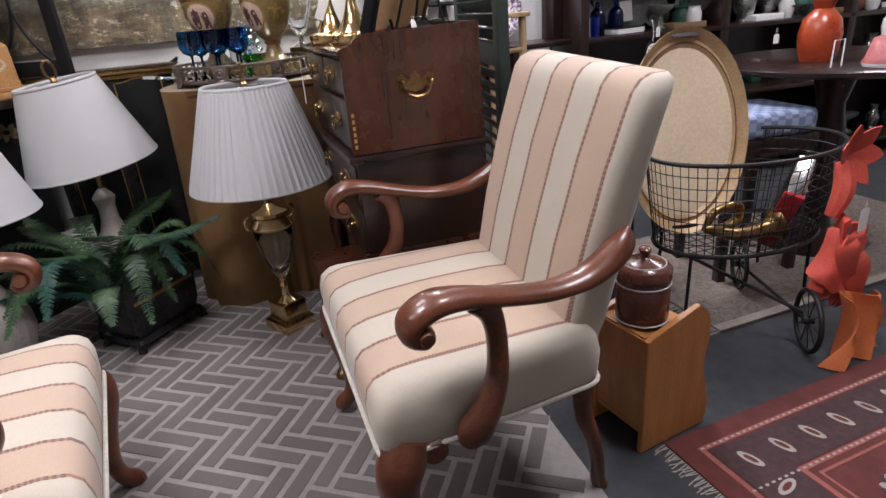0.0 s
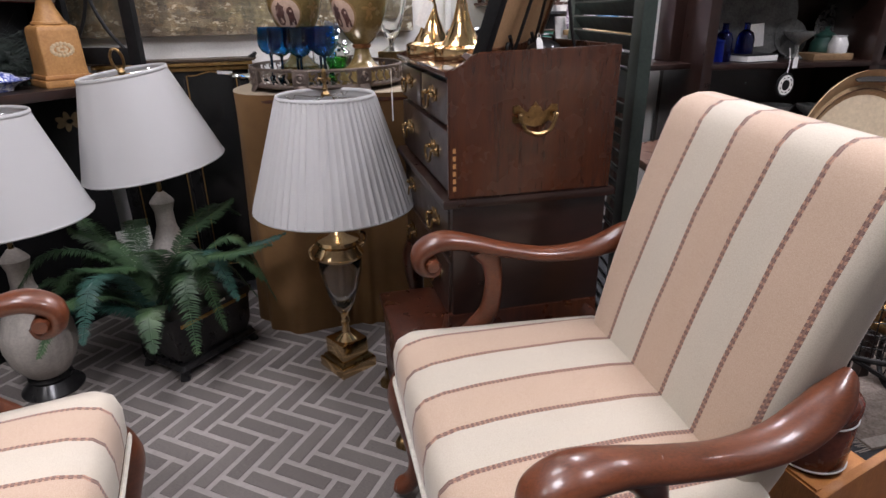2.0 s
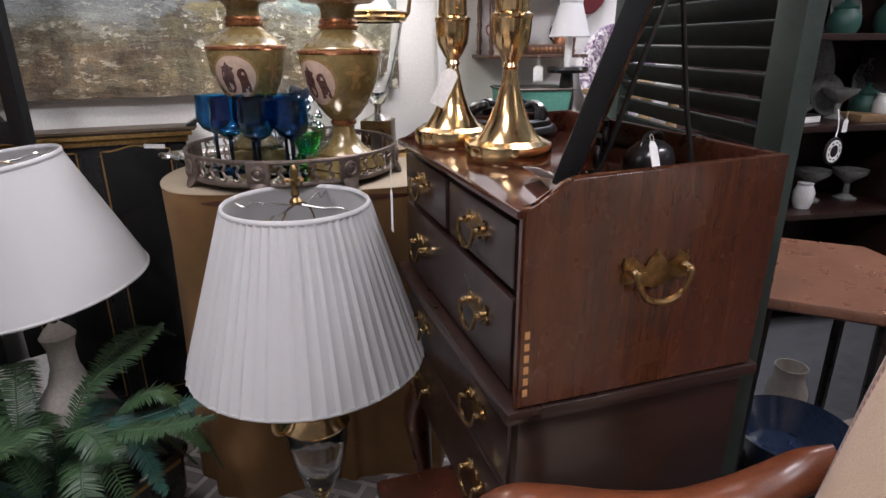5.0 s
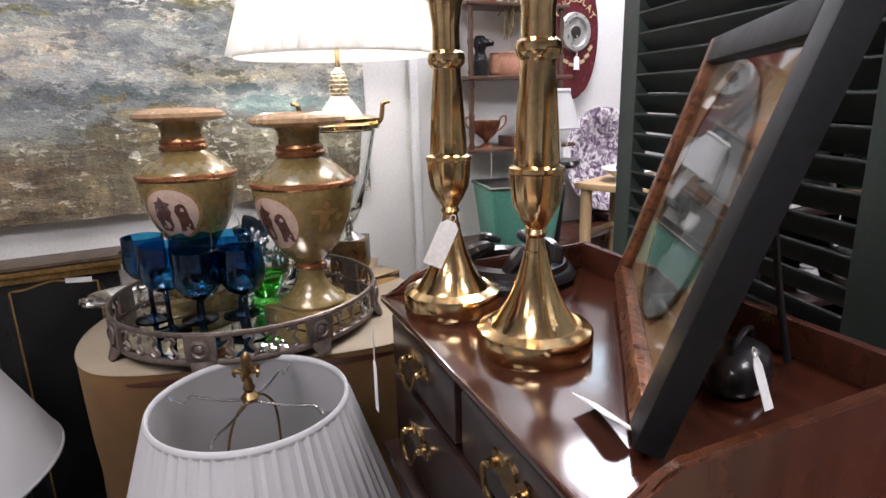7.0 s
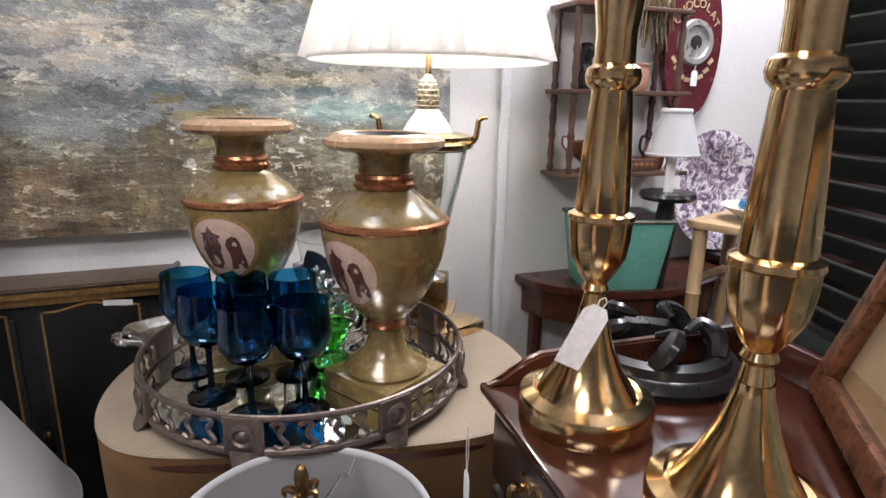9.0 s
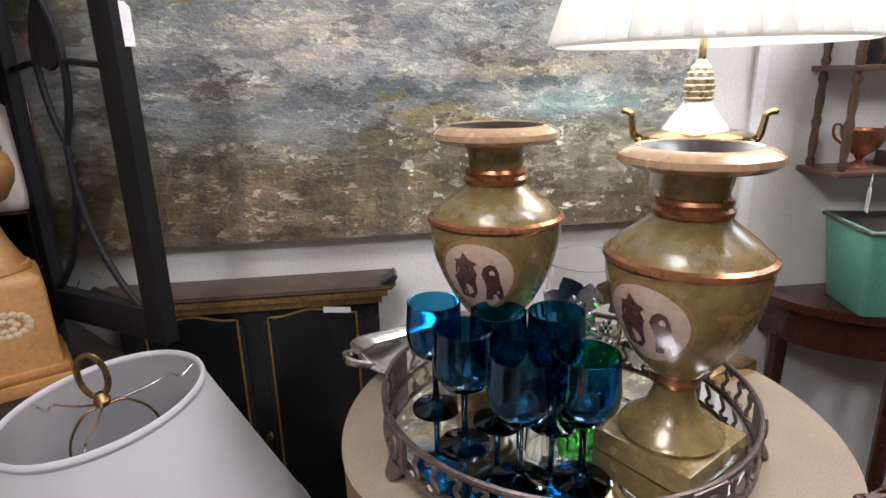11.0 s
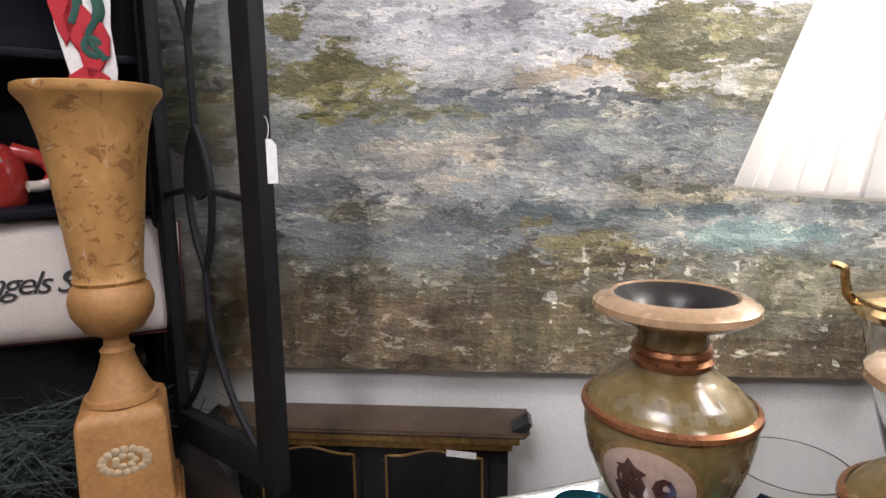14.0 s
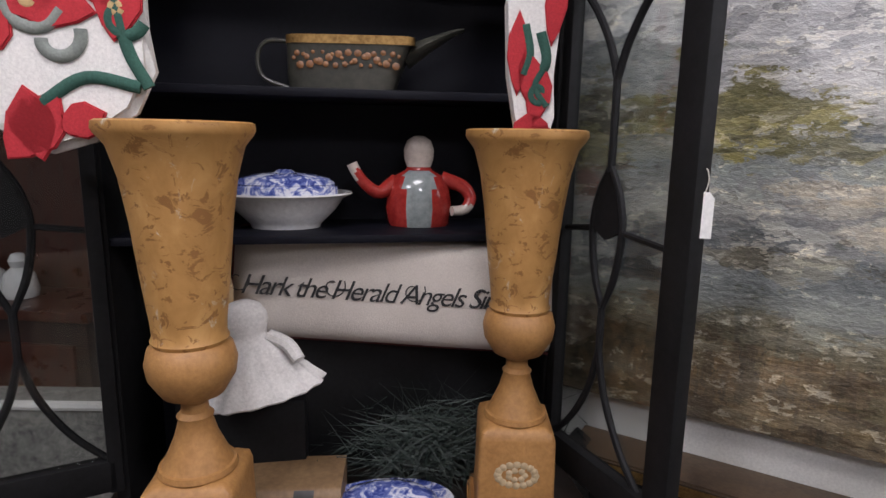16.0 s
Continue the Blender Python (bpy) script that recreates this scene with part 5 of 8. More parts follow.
def worn_paint():
    m, nt, b = material("worn_ochre")
    base = ramp(nt, noise_of(nt, 16, 5, 0.65, (1, 1, 0.8), 0.5), [(0.3, (0.31, 0.155, 0.042)), (0.55, (0.43, 0.225, 0.068)), (0.75, (0.52, 0.30, 0.105))])
    flake = ramp(nt, noise_of(nt, 34, 4, 0.7, (1, 1, 1.4), 1.2), [(0.40, (1, 1, 1)), (0.44, (0, 0, 0))])
    base = mix(nt, flake, base, (0.24, 0.11, 0.03))
    pale = ramp(nt, noise_of(nt, 22, 5, 0.7, (1, 1, 0.6), 1.0), [(0.62, (0, 0, 0)), (0.70, (1, 1, 1))])
    base = mix(nt, pale, base, (0.55, 0.50, 0.40))
    nt.links.new(base, b.inputs["Base Color"])
    b.inputs["Roughness"].default_value = 0.55
    bumped(nt, b, noise_of(nt, 34, 4, 0.7, (1, 1, 1.4), 1.2), 0.25, 0.002)
    return m


worn_ochre = worn_paint()
urn(pose(-0.77, 0.65, 0.9, 0, 0, 30), "ochre painted turned wooden urn on square pedestal")
urn(pose(-1.065, 0.265, 0.9, 0, 0, 38), "ochre painted turned wooden urn with worn paint")

# cloth Christmas ornaments in the urns: white with red petals and green scrolls
white_felt = surface("white_felt", (0.66, 0.64, 0.6), (0.78, 0.76, 0.72), 14, 0.9, bump=0.3, fine=300)
red_felt = surface("red_felt", (0.34, 0.012, 0.02), (0.52, 0.03, 0.04), 14, 0.85, bump=0.3, fine=300)
green_felt = surface("green_felt", (0.012, 0.055, 0.04), (0.035, 0.11, 0.08), 14, 0.85, bump=0.3, fine=300)
grey_felt = surface("grey_felt", (0.16, 0.18, 0.16), (0.26, 0.28, 0.25), 14, 0.85, bump=0.3, fine=300)
gold_felt = surface("gold_felt", (0.42, 0.28, 0.12), (0.55, 0.38, 0.18), 14, 0.8, bump=0.3, fine=300)


def petal(length, width):
    half = [(0, 0), (width * 0.5, length * 0.3), (width * 0.55, length * 0.55), (width * 0.3, length * 0.82), (0, length)]
    return half + [(-x, z) for x, z in half[-2:0:-1]]


def christmas_cloth(m, outline, petals, scrolls, label):
    c = thing("stocking_ornament", label, "ornament", m, "cloth Christmas ornaments")
    part("cloth", slab(outline, 0.03, 0.010), white_felt, c, "stiff white cloth")
    for x, z, a, l, w in petals:
        part("petal", slab(petal(l, w), 0.006, 0.002), red_felt, c, "red felt petal", m=pose(x, -0.0165, z, 0, a, 0))
    for pts, mat_ in scrolls:
        part("scroll", sweep([(x, -0.0165, z, 0.0075, 0.004) for x, z in pts], 8, 5, side=(0, 1, 0)), mat_, c)
    return c


def spiral(cx, cz, r0, r1, a0, a1, n=9):
    return [(cx + (r0 + (r1 - r0) * k / n) * math.cos(a0 + (a1 - a0) * k / n), cz + (r0 + (r1 - r0) * k / n) * math.sin(a0 + (a1 - a0) * k / n)) for k in range(n + 1)]


big = [(-0.15, 0.30), (-0.16, 0.16), (-0.15, 0.06), (-0.11, -0.02), (-0.05, -0.05), (0.0, -0.035), (0.05, 0.0), (0.075, 0.05), (0.065, 0.10), (0.055, 0.16), (0.075, 0.24), (0.085, 0.34)]
ornament = christmas_cloth(pose(-1.148, 0.213, 1.56, 0, 0, 40), big,
                           [(0.02, 0.22, 200, 0.10, 0.06), (0.0, 0.20, 160, 0.09, 0.05), (-0.08, 0.13, 100, 0.1, 0.05), (-0.09, 0.11, 60, 0.09, 0.05), (-0.12, 0.06, 30, 0.08, 0.05), (-0.10, 0.20, 290, 0.09, 0.055), (-0.11, 0.17, 250, 0.08, 0.05), (0.03, 0.21, 120, 0.08, 0.05), (-0.03, 0.02, 220, 0.10, 0.06), (-0.07, 0.03, 170, 0.09, 0.05), (0.02, 0.0, 250, 0.06, 0.04), (-0.12, 0.27, 200, 0.12, 0.07), (-0.02, 0.29, 150, 0.12, 0.07), (0.05, 0.17, 190, 0.09, 0.05), (-0.14, 0.11, 180, 0.10, 0.055), (0.05, 0.28, 210, 0.10, 0.06)],
                           [(spiral(-0.055, 0.125, 0.012, 0.036, 0, 6.0), grey_felt), (spiral(-0.03, 0.085, 0.015, 0.03, 3.3, 6.6), grey_felt), ([(0.03, 0.18), (0.04, 0.12), (0.05, 0.07), (0.07, 0.03)], green_felt), (spiral(0.045, 0.11, 0.01, 0.025, 2, 6), green_felt), ([(0.06, 0.03), (0.0, 0.04), (-0.05, 0.01)], green_felt),
                            (spiral(-0.055, 0.125, 0.003, 0.006, 0, 6), gold_felt), (spiral(0.04, 0.12, 0.003, 0.006, 0, 6), gold_felt)],
                           "white cloth ornament with red poinsettias standing in the urn")
slim = [(-0.035, 0.32), (-0.045, 0.2), (-0.04, 0.1), (-0.025, 0.02), (-0.02, -0.02), (0.025, -0.02), (0.03, 0.04), (0.026, 0.1), (0.035, 0.2), (0.045, 0.32)]
slim_one = christmas_cloth(pose(-0.765, 0.655, 1.53, 0, 0, 36), slim,
                [(0.012, 0.115, 190, 0.09, 0.035), (-0.018, 0.14, 170, 0.09, 0.035), (-0.005, 0.05, 180, 0.06, 0.05), (-0.028, 0.19, 180, 0.12, 0.03), (0.03, 0.26, 185, 0.12, 0.03), (-0.005, 0.03, 150, 0.04, 0.04), (0.0, 0.25, 20, 0.08, 0.05)],
                [(spiral(0.004, 0.075, 0.004, 0.016, 0, 5), green_felt), ([(0.004, 0.16), (0.014, 0.12), (-0.002, 0.085), (0.016, 0.055)], green_felt), ([(-0.02, 0.17), (-0.012, 0.13), (-0.02, 0.10)], green_felt)],
                "slim white and red cloth ornament standing in the urn")


def on_hutch(x, y, z, turn=0):
    return HUT @ pose(x, y, z, 0, 0, turn)


# the toleware pitcher
tole = surface("tole_green", (0.03, 0.032, 0.026), (0.075, 0.07, 0.055), 14, 0.4, bump=0.06)
tole_gold = surface("tole_gold", (0.15, 0.06, 0.022), (0.27, 0.12, 0.042), 60, 0.45, bump=0.06)
pit = thing("toleware_pitcher", "dark toleware watering pitcher with gilt flowers", "pitcher", on_hutch(-0.25, 0.21, 1.6125, -8))
part("body", loft([[(x * sx + o, y * sy, z) for x, y in rounded(1, 1, 0.3)] for sx, sy, z, o in ((0.088, 0.045, 0.0, -0.02), (0.094, 0.047, 0.03, -0.016), (0.106, 0.05, 0.084, -0.004), (0.108, 0.051, 0.09, -0.002), (0.1, 0.045, 0.088, -0.002))]), tole, pit, "flaring dark green body")
part("band", loft([[(x * 0.108 - 0.003, y * 0.0515, z) for x, y in rounded(1, 1, 0.3)] for z in (0.076, 0.09)], caps=False), gilt, pit, "gilt rim band")
fl = bmesh.new()
for k in range(34):
    r = 0.0035 + 0.0016 * (k % 3)
    lathe([(0, 0.0012), (r * 0.8, 0.0007), (r, 0)], 7, at=(-0.092 + 0.0053 * k, 0.011 * math.sin(k * 2.3), 0), bm=fl)
part("flower_band", fl, tole_gold, pit, "band of gilt flowers", m=pose(-0.004, -0.0495, 0.052, 86, 0, 0))
part("handle", sweep([(-0.10, 0, 0.083, 0.004), (-0.15, 0, 0.085, 0.004), (-0.168, 0, 0.06, 0.004), (-0.16, 0, 0.025, 0.004), (-0.12, 0, 0.008, 0.004), (-0.105, 0, 0.006, 0.004)], 8, 5), tole, pit)
part("spout", sweep([(0.085, 0, 0.06, 0.03, 0.02), (0.13, 0, 0.085, 0.024, 0.012), (0.17, 0, 0.104, 0.016, 0.006), (0.19, 0, 0.11, 0.01, 0.003)], 10, 4), tole, pit)

# the blue and white tureen
transfer, _nt, _b = material("blue_transfer")
_c = ramp(_nt, noise_of(_nt, 42, 5, 0.65, (1, 1, 1), 1.5), [(0.40, (0.04, 0.06, 0.24)), (0.50, (0.16, 0.2, 0.45)), (0.58, (0.66, 0.67, 0.72))])
_nt.links.new(_c, _b.inputs["Base Color"])
_b.inputs["Roughness"].default_value, _b.inputs["Coat Weight"].default_value = 0.2, 0.5
china = surface("white_china", (0.62, 0.62, 0.61), (0.72, 0.72, 0.71), 9, 0.2, bump=0.0, coat=0.5)
tur = thing("covered_tureen", "blue and white transferware covered vegetable dish", "tureen", on_hutch(-0.375, 0.205, 1.3765))


def oval_lathe(profile, ky, n=48):
    bm = lathe(profile, n)
    bmesh.ops.scale(bm, vec=(1, ky, 1), verts=bm.verts)
    return bm


part("bowl", oval_lathe([(0, 0), (0.06, 0), (0.062, 0.006), (0.066, 0.01), (0.088, 0.032), (0.102, 0.052), (0.118, 0.060), (0.117, 0.063), (0.098, 0.06), (0, 0.058)], 0.7), china, tur, "white oval bowl")
part("lid", oval_lathe([(0.093, 0.060), (0.092, 0.073), (0.086, 0.076), (0.088, 0.078), (0.078, 0.087), (0.05, 0.094), (0.02, 0.097), (0, 0.098)], 0.7), transfer, tur, "blue patterned lid")
part("knob", lathe([(0.020, 0.095), (0.016, 0.099), (0.012, 0.102), (0, 0.103)], 16), transfer, tur)

# the figural teapot: a stout gentleman in a red coat, one plain shape
red_glaze = surface("red_glaze", (0.26, 0.015, 0.014), (0.42, 0.045, 0.035), 14, 0.18, bump=0.03, coat=0.5)
fig = bmesh.new()
oval_body = lathe([(0, 0), (0.055, 0), (0.058, 0.006), (0.062, 0.035), (0.058, 0.07), (0.046, 0.092), (0.026, 0.102), (0.022, 0.108), (0.027, 0.122), (0.028, 0.14), (0.022, 0.156), (0.01, 0.164), (0, 0.165)], 32)
bmesh.ops.scale(oval_body, vec=(1, 0.75, 1), verts=oval_body.verts)
sweep([(0.042, 0, 0.086, 0.016), (0.080, -0.005, 0.074, 0.013), (0.096, -0.01, 0.052, 0.012), (0.084, -0.02, 0.032, 0.010), (0.06, -0.03, 0.030, 0.009)], 10, 4, bm=oval_body)
sweep([(-0.042, 0, 0.08, 0.016), (-0.072, -0.02, 0.062, 0.013), (-0.096, -0.03, 0.077, 0.011), (-0.113, -0.035, 0.10, 0.010), (-0.120, -0.035, 0.114, 0.010)], 10, 4, bm=oval_body)
me = finish(oval_body, "figural_teapot", red_glaze, 60)
for mt in (surface("grey_glaze", (0.20, 0.23, 0.23), (0.33, 0.36, 0.35), 40, 0.2, coat=0.5, bump=0.03), surface("pale_glaze", (0.5, 0.42, 0.35), (0.62, 0.54, 0.47), 20, 0.22, coat=0.5, bump=0.02)):
    me.materials.append(mt)
for p in me.polygons:
    c = p.center
    if c.z > 0.106 or (c.x < -0.112 and c.z > 0.085) or (c.x > 0.055 and c.y < -0.018 and c.z < 0.04):
        p.material_index = 2
    elif abs(c.x) < 0.026 and c.y < -0.01 and c.z < 0.098:
        p.material_index = 1
tagged(new("figural_teapot", me), "glazed figural teapot shaped as a stout red-coated gentleman", "teapot").matrix_world = on_hutch(-0.135, 0.215, 1.3765, -6)

# the lettered pillow on a dark box, with greenery, book, rag doll and platter
solo("storage_box", box((0.62, 0.11, 0.285), (0, 0, 0.1425), 0.004), black_paint, "plain black box at the back of the ledge", "box", on_hutch(-0.27, 0.245, 0.901))
linen = surface("linen", (0.50, 0.45, 0.40), (0.62, 0.57, 0.51), 12, 0.9, bump=0.35, fine=420)
pil = thing("lettered_pillow", "long cream linen pillow with black script lettering", "pillow", on_hutch(-0.175, 0.155, 1.266, -10) @ pose(0, 0, 0, -6, 3, 0))
rows = []
for k in range(17):
    t = -1 + 2 * k / 16
    hw = 0.30
    e = (1 - abs(t) ** 5) ** 0.5
    rows.append([(hw * t, y * max(e, 0.06), z * (0.93 + 0.07 * e)) for y, z in ((0.034 * math.sin(a) * abs(math.sin(a)) ** 0.0, 0.098 * (1 if math.cos(a) > 0 else -1) * abs(math.cos(a)) ** 0.45) for a in np.linspace(0, 2 * math.pi, 25)[:-1])])
part("cushion", loft(rows), linen, pil, smooth=80)
edge_line = [(x * 0.301, 0, z * 0.099) for x, z in ((-1, -0.9), (-1, 0.9), (-0.95, 1), (0.95, 1), (1, 0.9), (1, -0.9), (0.95, -1), (-0.95, -1), (-1, -0.9))]
part("piping", sweep([(*p, 0.0025) for p in edge_line], 6, 0), surface("maroon_cord", (0.08, 0.012, 0.015), (0.14, 0.03, 0.03), 60, 0.8), pil, "dark red cord edge")
words = bpy.data.curves.new("lettering", "FONT")
words.body, words.size, words.align_x, words.align_y = "Hark the Herald Angels Sing", 0.0495, "CENTER", "CENTER"
words.shear, words.extrude, words.space_character = 0.36, 0.0006, 0.84
ink = surface("black_thread", (0.01, 0.01, 0.01), (0.03, 0.03, 0.03), 60, 0.7)
words.materials.append(ink)
letters = new("lettering", words)
letters.parent = pil
letters.matrix_local = pose(-0.045, -0.0352, -0.003, 90, 0, 0)
# flourishes round the capitals
for cx in (-0.282, -0.115, 0.025, 0.15):
    part("flourish", sweep([(x, -0.0352, z, 0.0011) for x, z in spiral(cx, 0.004, 0.008, 0.022, 1.2, 6.8, 12)], 5, 3), ink, pil)

needle = surface("dark_needles", (0.006, 0.012, 0.009), (0.02, 0.035, 0.026), 30, 0.6)
bush = bmesh.new()
rng = random.Random(4)
for k in range(900):
    a, e = rng.uniform(0, 6.283), rng.uniform(-0.35, 1.1)
    cx, cy = rng.gauss(0, 0.08), rng.gauss(0, 0.025)
    l = rng.uniform(0.07, 0.19)
    d = Vector((math.cos(a) * math.cos(e), math.sin(a) * math.cos(e) * 0.45, math.sin(e)))
    p0 = Vector((cx, cy, 0.09 + rng.gauss(0, 0.03)))
    p1 = p0 + d * l + Vector((0, 0, -0.4 * l))
    p1.z = max(p1.z, 0.004)
    w = d.orthogonal().normalized() * 0.0011
    vs = [bush.verts.new(q) for q in (p0 - w, p0 + w, p1)]
    bush.faces.new(vs)
for k in range(14):
    a = rng.uniform(0, 6.283)
    sweep([(0.08 * math.cos(a), 0.02 * math.sin(a), 0.0, 0.003), (0.09 * math.cos(a), 0.02 * math.sin(a), 0.06, 0.003), (0.03 * math.cos(a), 0.01, 0.12, 0.002)], 5, 3, bm=bush)
solo("needle_garland", bush, needle, "dark feathery evergreen garland bunched on the ledge", "garland", on_hutch(-0.10, 0.115, 0.902), smooth=0)

leather = surface("book_leather", (0.13, 0.075, 0.035), (0.24, 0.15, 0.075), 18, 0.55)
bk = thing("old_book", "thick brown leather-bound book with dark spine label", "book", on_hutch(-0.385, 0.065, 0.901, -6))
part("cover", loft([[(x, y, z) for y, z in [(-0.045 + 0.02 * math.cos(a) - 0.0, 0.04 + 0.038 * math.sin(a)) for a in np.linspace(math.pi / 2, 3 * math.pi / 2, 10)] + [(0.05, 0.002), (0.05, 0.078)]] for x in (-0.105, 0.105)]), leather, bk)
part("spine_label", loft([[(x, -0.045 + 0.0206 * math.cos(a), 0.04 + 0.0392 * math.sin(a)) for a in np.linspace(0.62 * math.pi, 1.38 * math.pi, 9)] for x in (0.03, 0.062)], caps=False), surface("label_black", (0.01, 0.01, 0.01), (0.03, 0.025, 0.02), 40, 0.4), bk, "black spine label")
for k in range(3):
    solo("book", box((0.045, 0.12, 0.035), (0, 0, 0.0175), 0.003), surface("paper_tan", (0.33, 0.22, 0.11), (0.46, 0.33, 0.18), 30, 0.7) if k == 0 else bpy.data.materials["paper_tan"], "small tan book lying in a stack", "book", on_hutch(-0.49, 0.17, 1.186 + 0.0352 * k, 6 * k), group="stacked tan books")
lace = surface("doll_cotton", (0.55, 0.53, 0.5), (0.70, 0.68, 0.65), 26, 0.9, bump=0.5, fine=180)
doll = lathe([(0, 0), (0.095, 0.0), (0.098, 0.004), (0.08, 0.03), (0.055, 0.07), (0.036, 0.105), (0.028, 0.118), (0.03, 0.128), (0.036, 0.145), (0.036, 0.16), (0.03, 0.178), (0.014, 0.19), (0, 0.192)], 48,
             wave=lambda a, r, z: r * (1 + (0.05 * math.sin(14 * a) if z < 0.1 else 0)))
bmesh.ops.scale(doll, vec=(1, 0.62, 1), verts=doll.verts)
for s in (1, -1):
    sweep([(0.028 * s, 0, 0.112, 0.013), (0.055 * s, -0.01, 0.09, 0.012), (0.07 * s, -0.03, 0.062, 0.010)], 8, 4, bm=doll)
solo("rag_doll", doll, lace, "white cotton rag doll in a ruffled gown", "doll", on_hutch(-0.405, 0.055, 1.128, 0) @ pose(0, 0, 0, 0, -12, 0) @ Matrix.Diagonal((1, 1, 0.83, 1)))
solo("wooden_block", box((0.15, 0.07, 0.19), (0, 0, 0.095), 0.004), black_paint, "black block under the rag doll", "block", on_hutch(-0.42, 0.135, 0.901))
pl = thing("oval_platter", "blue transferware oval dish on the hutch ledge", "platter", on_hutch(-0.215, 0.02, 0.901))
part("dish", oval_lathe([(0, 0.006), (0.06, 0.006), (0.062, 0), (0.066, 0), (0.07, 0.010), (0.098, 0.024), (0.118, 0.03), (0.119, 0.033), (0.115, 0.034), (0.09, 0.028), (0.066, 0.014), (0, 0.011)], 0.62, 64), transfer, pl)
part("cover", oval_lathe([(0.092, 0.028), (0.09, 0.036), (0.07, 0.05), (0.04, 0.058), (0, 0.06)], 0.62, 48), transfer, pl)

# ---- shutter, leaning picture, iron easel and stand on the chest ----
sh = thing("louvred_shutter", "tall dark green louvred wooden shutter behind the chest", "shutter", pose(0.715, -0.43, 0, 0, 0, 72.8))
SW, SH = 0.745, 1.85
for x in (0.036, SW - 0.036):
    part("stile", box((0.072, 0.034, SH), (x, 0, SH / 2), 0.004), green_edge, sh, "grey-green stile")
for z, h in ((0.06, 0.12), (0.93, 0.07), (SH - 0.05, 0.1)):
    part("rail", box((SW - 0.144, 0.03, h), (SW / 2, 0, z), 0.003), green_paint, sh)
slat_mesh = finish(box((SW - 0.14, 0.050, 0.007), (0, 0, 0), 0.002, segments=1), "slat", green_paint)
z = 0.15
while z < SH - 0.12:
    if abs(z - 0.93) > 0.05:
        ob = new("slat", slat_mesh)
        ob.parent = sh
        ob.matrix_local = pose(SW / 2, 0, z, 52, 0, 0)
    z += 0.042

PX, PY = Vector((0.262, -0.458, 1.012)), Vector((0.592, -0.083, 1.012))
ang = math.degrees(math.atan2(PY.y - PX.y, PY.x - PX.x))
PW, PH = (PY - PX).length, 0.385
pic = thing("oval_picture", "framed oval picture in a tan mat, black wooden frame", "picture", pose(PX.x, PX.y, PX.z, 0, 0, ang) @ pose(0, 0, 0, 18, 0, 0))
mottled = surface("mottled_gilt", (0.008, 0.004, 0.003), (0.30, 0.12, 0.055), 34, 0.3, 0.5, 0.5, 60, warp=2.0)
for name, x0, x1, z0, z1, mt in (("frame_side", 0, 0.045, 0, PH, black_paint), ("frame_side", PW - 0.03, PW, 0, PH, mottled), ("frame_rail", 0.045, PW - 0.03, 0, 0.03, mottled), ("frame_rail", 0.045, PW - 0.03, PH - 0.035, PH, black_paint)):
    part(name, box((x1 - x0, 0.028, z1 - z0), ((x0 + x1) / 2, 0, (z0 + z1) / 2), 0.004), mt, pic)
inner = (0.045, PW - 0.03, 0.03, PH - 0.035)
part("mat_board", box((inner[1] - inner[0], 0.004, inner[3] - inner[2]), ((inner[0] + inner[1]) / 2, -0.006, (inner[2] + inner[3]) / 2)), surface("tan_mat", (0.36, 0.20, 0.09), (0.49, 0.295, 0.15), 8, 0.8), pic, "tan mat board")
part("print", slab([((inner[0] + inner[1]) / 2 + x, (inner[2] + inner[3]) / 2 + z) for x, z in oval(0.15, 0.15, 40)], 0.002), surface("print_grey", (0.05, 0.055, 0.055), (0.32, 0.33, 0.33), 7, 0.6, warp=1.0, bump=0.02), pic, "grey oval print", m=pose(0, -0.0025, 0))
figure_ink = surface("figure_ink", (0.016, 0.018, 0.014), (0.055, 0.06, 0.045), 20, 0.6, bump=0.02)
PCX, PCZ = (inner[0] + inner[1]) / 2, (inner[2] + inner[3]) / 2
for dx, dz, rx, rz, turn in ((0.085, -0.055, 0.030, 0.024, 0.4), (0.055, -0.075, 0.028, 0.022, 0.0), (0.03, -0.06, 0.026, 0.02, 0.3), (0.06, -0.10, 0.03, 0.018, 0.2), (0.0, -0.03, 0.035, 0.018, 0.9), (-0.03, 0.01, 0.03, 0.02, 0.7), (-0.06, 0.03, 0.028, 0.034, 0.2), (0.07, -0.03, 0.012, 0.03, -0.4)):
    part("figure", slab([(PCX + dx + x, PCZ + dz + z) for x, z in oval(rx, rz, 16, turn)], 0.001), figure_ink, pic, m=pose(0, -0.001 + 0.0002 * dx, 0))
part("oval_edge", sweep([((inner[0] + inner[1]) / 2 + x, 0.0, (inner[2] + inner[3]) / 2 + z, 0.002) for x, z in oval(0.151, 0.151, 40) + oval(0.151, 0.151, 40)[:1]], 6, 0), old_brass, pic)
part("glass", box((inner[1] - inner[0], 0.002, inner[3] - inner[2]), ((inner[0] + inner[1]) / 2, 0.004, (inner[2] + inner[3]) / 2)), pane, pic).visible_shadow = False
es = thing("iron_easel", "small black scrolled iron easel holding the picture", "easel", pose(0.43, -0.30, 1.001, 0, 0, ang))
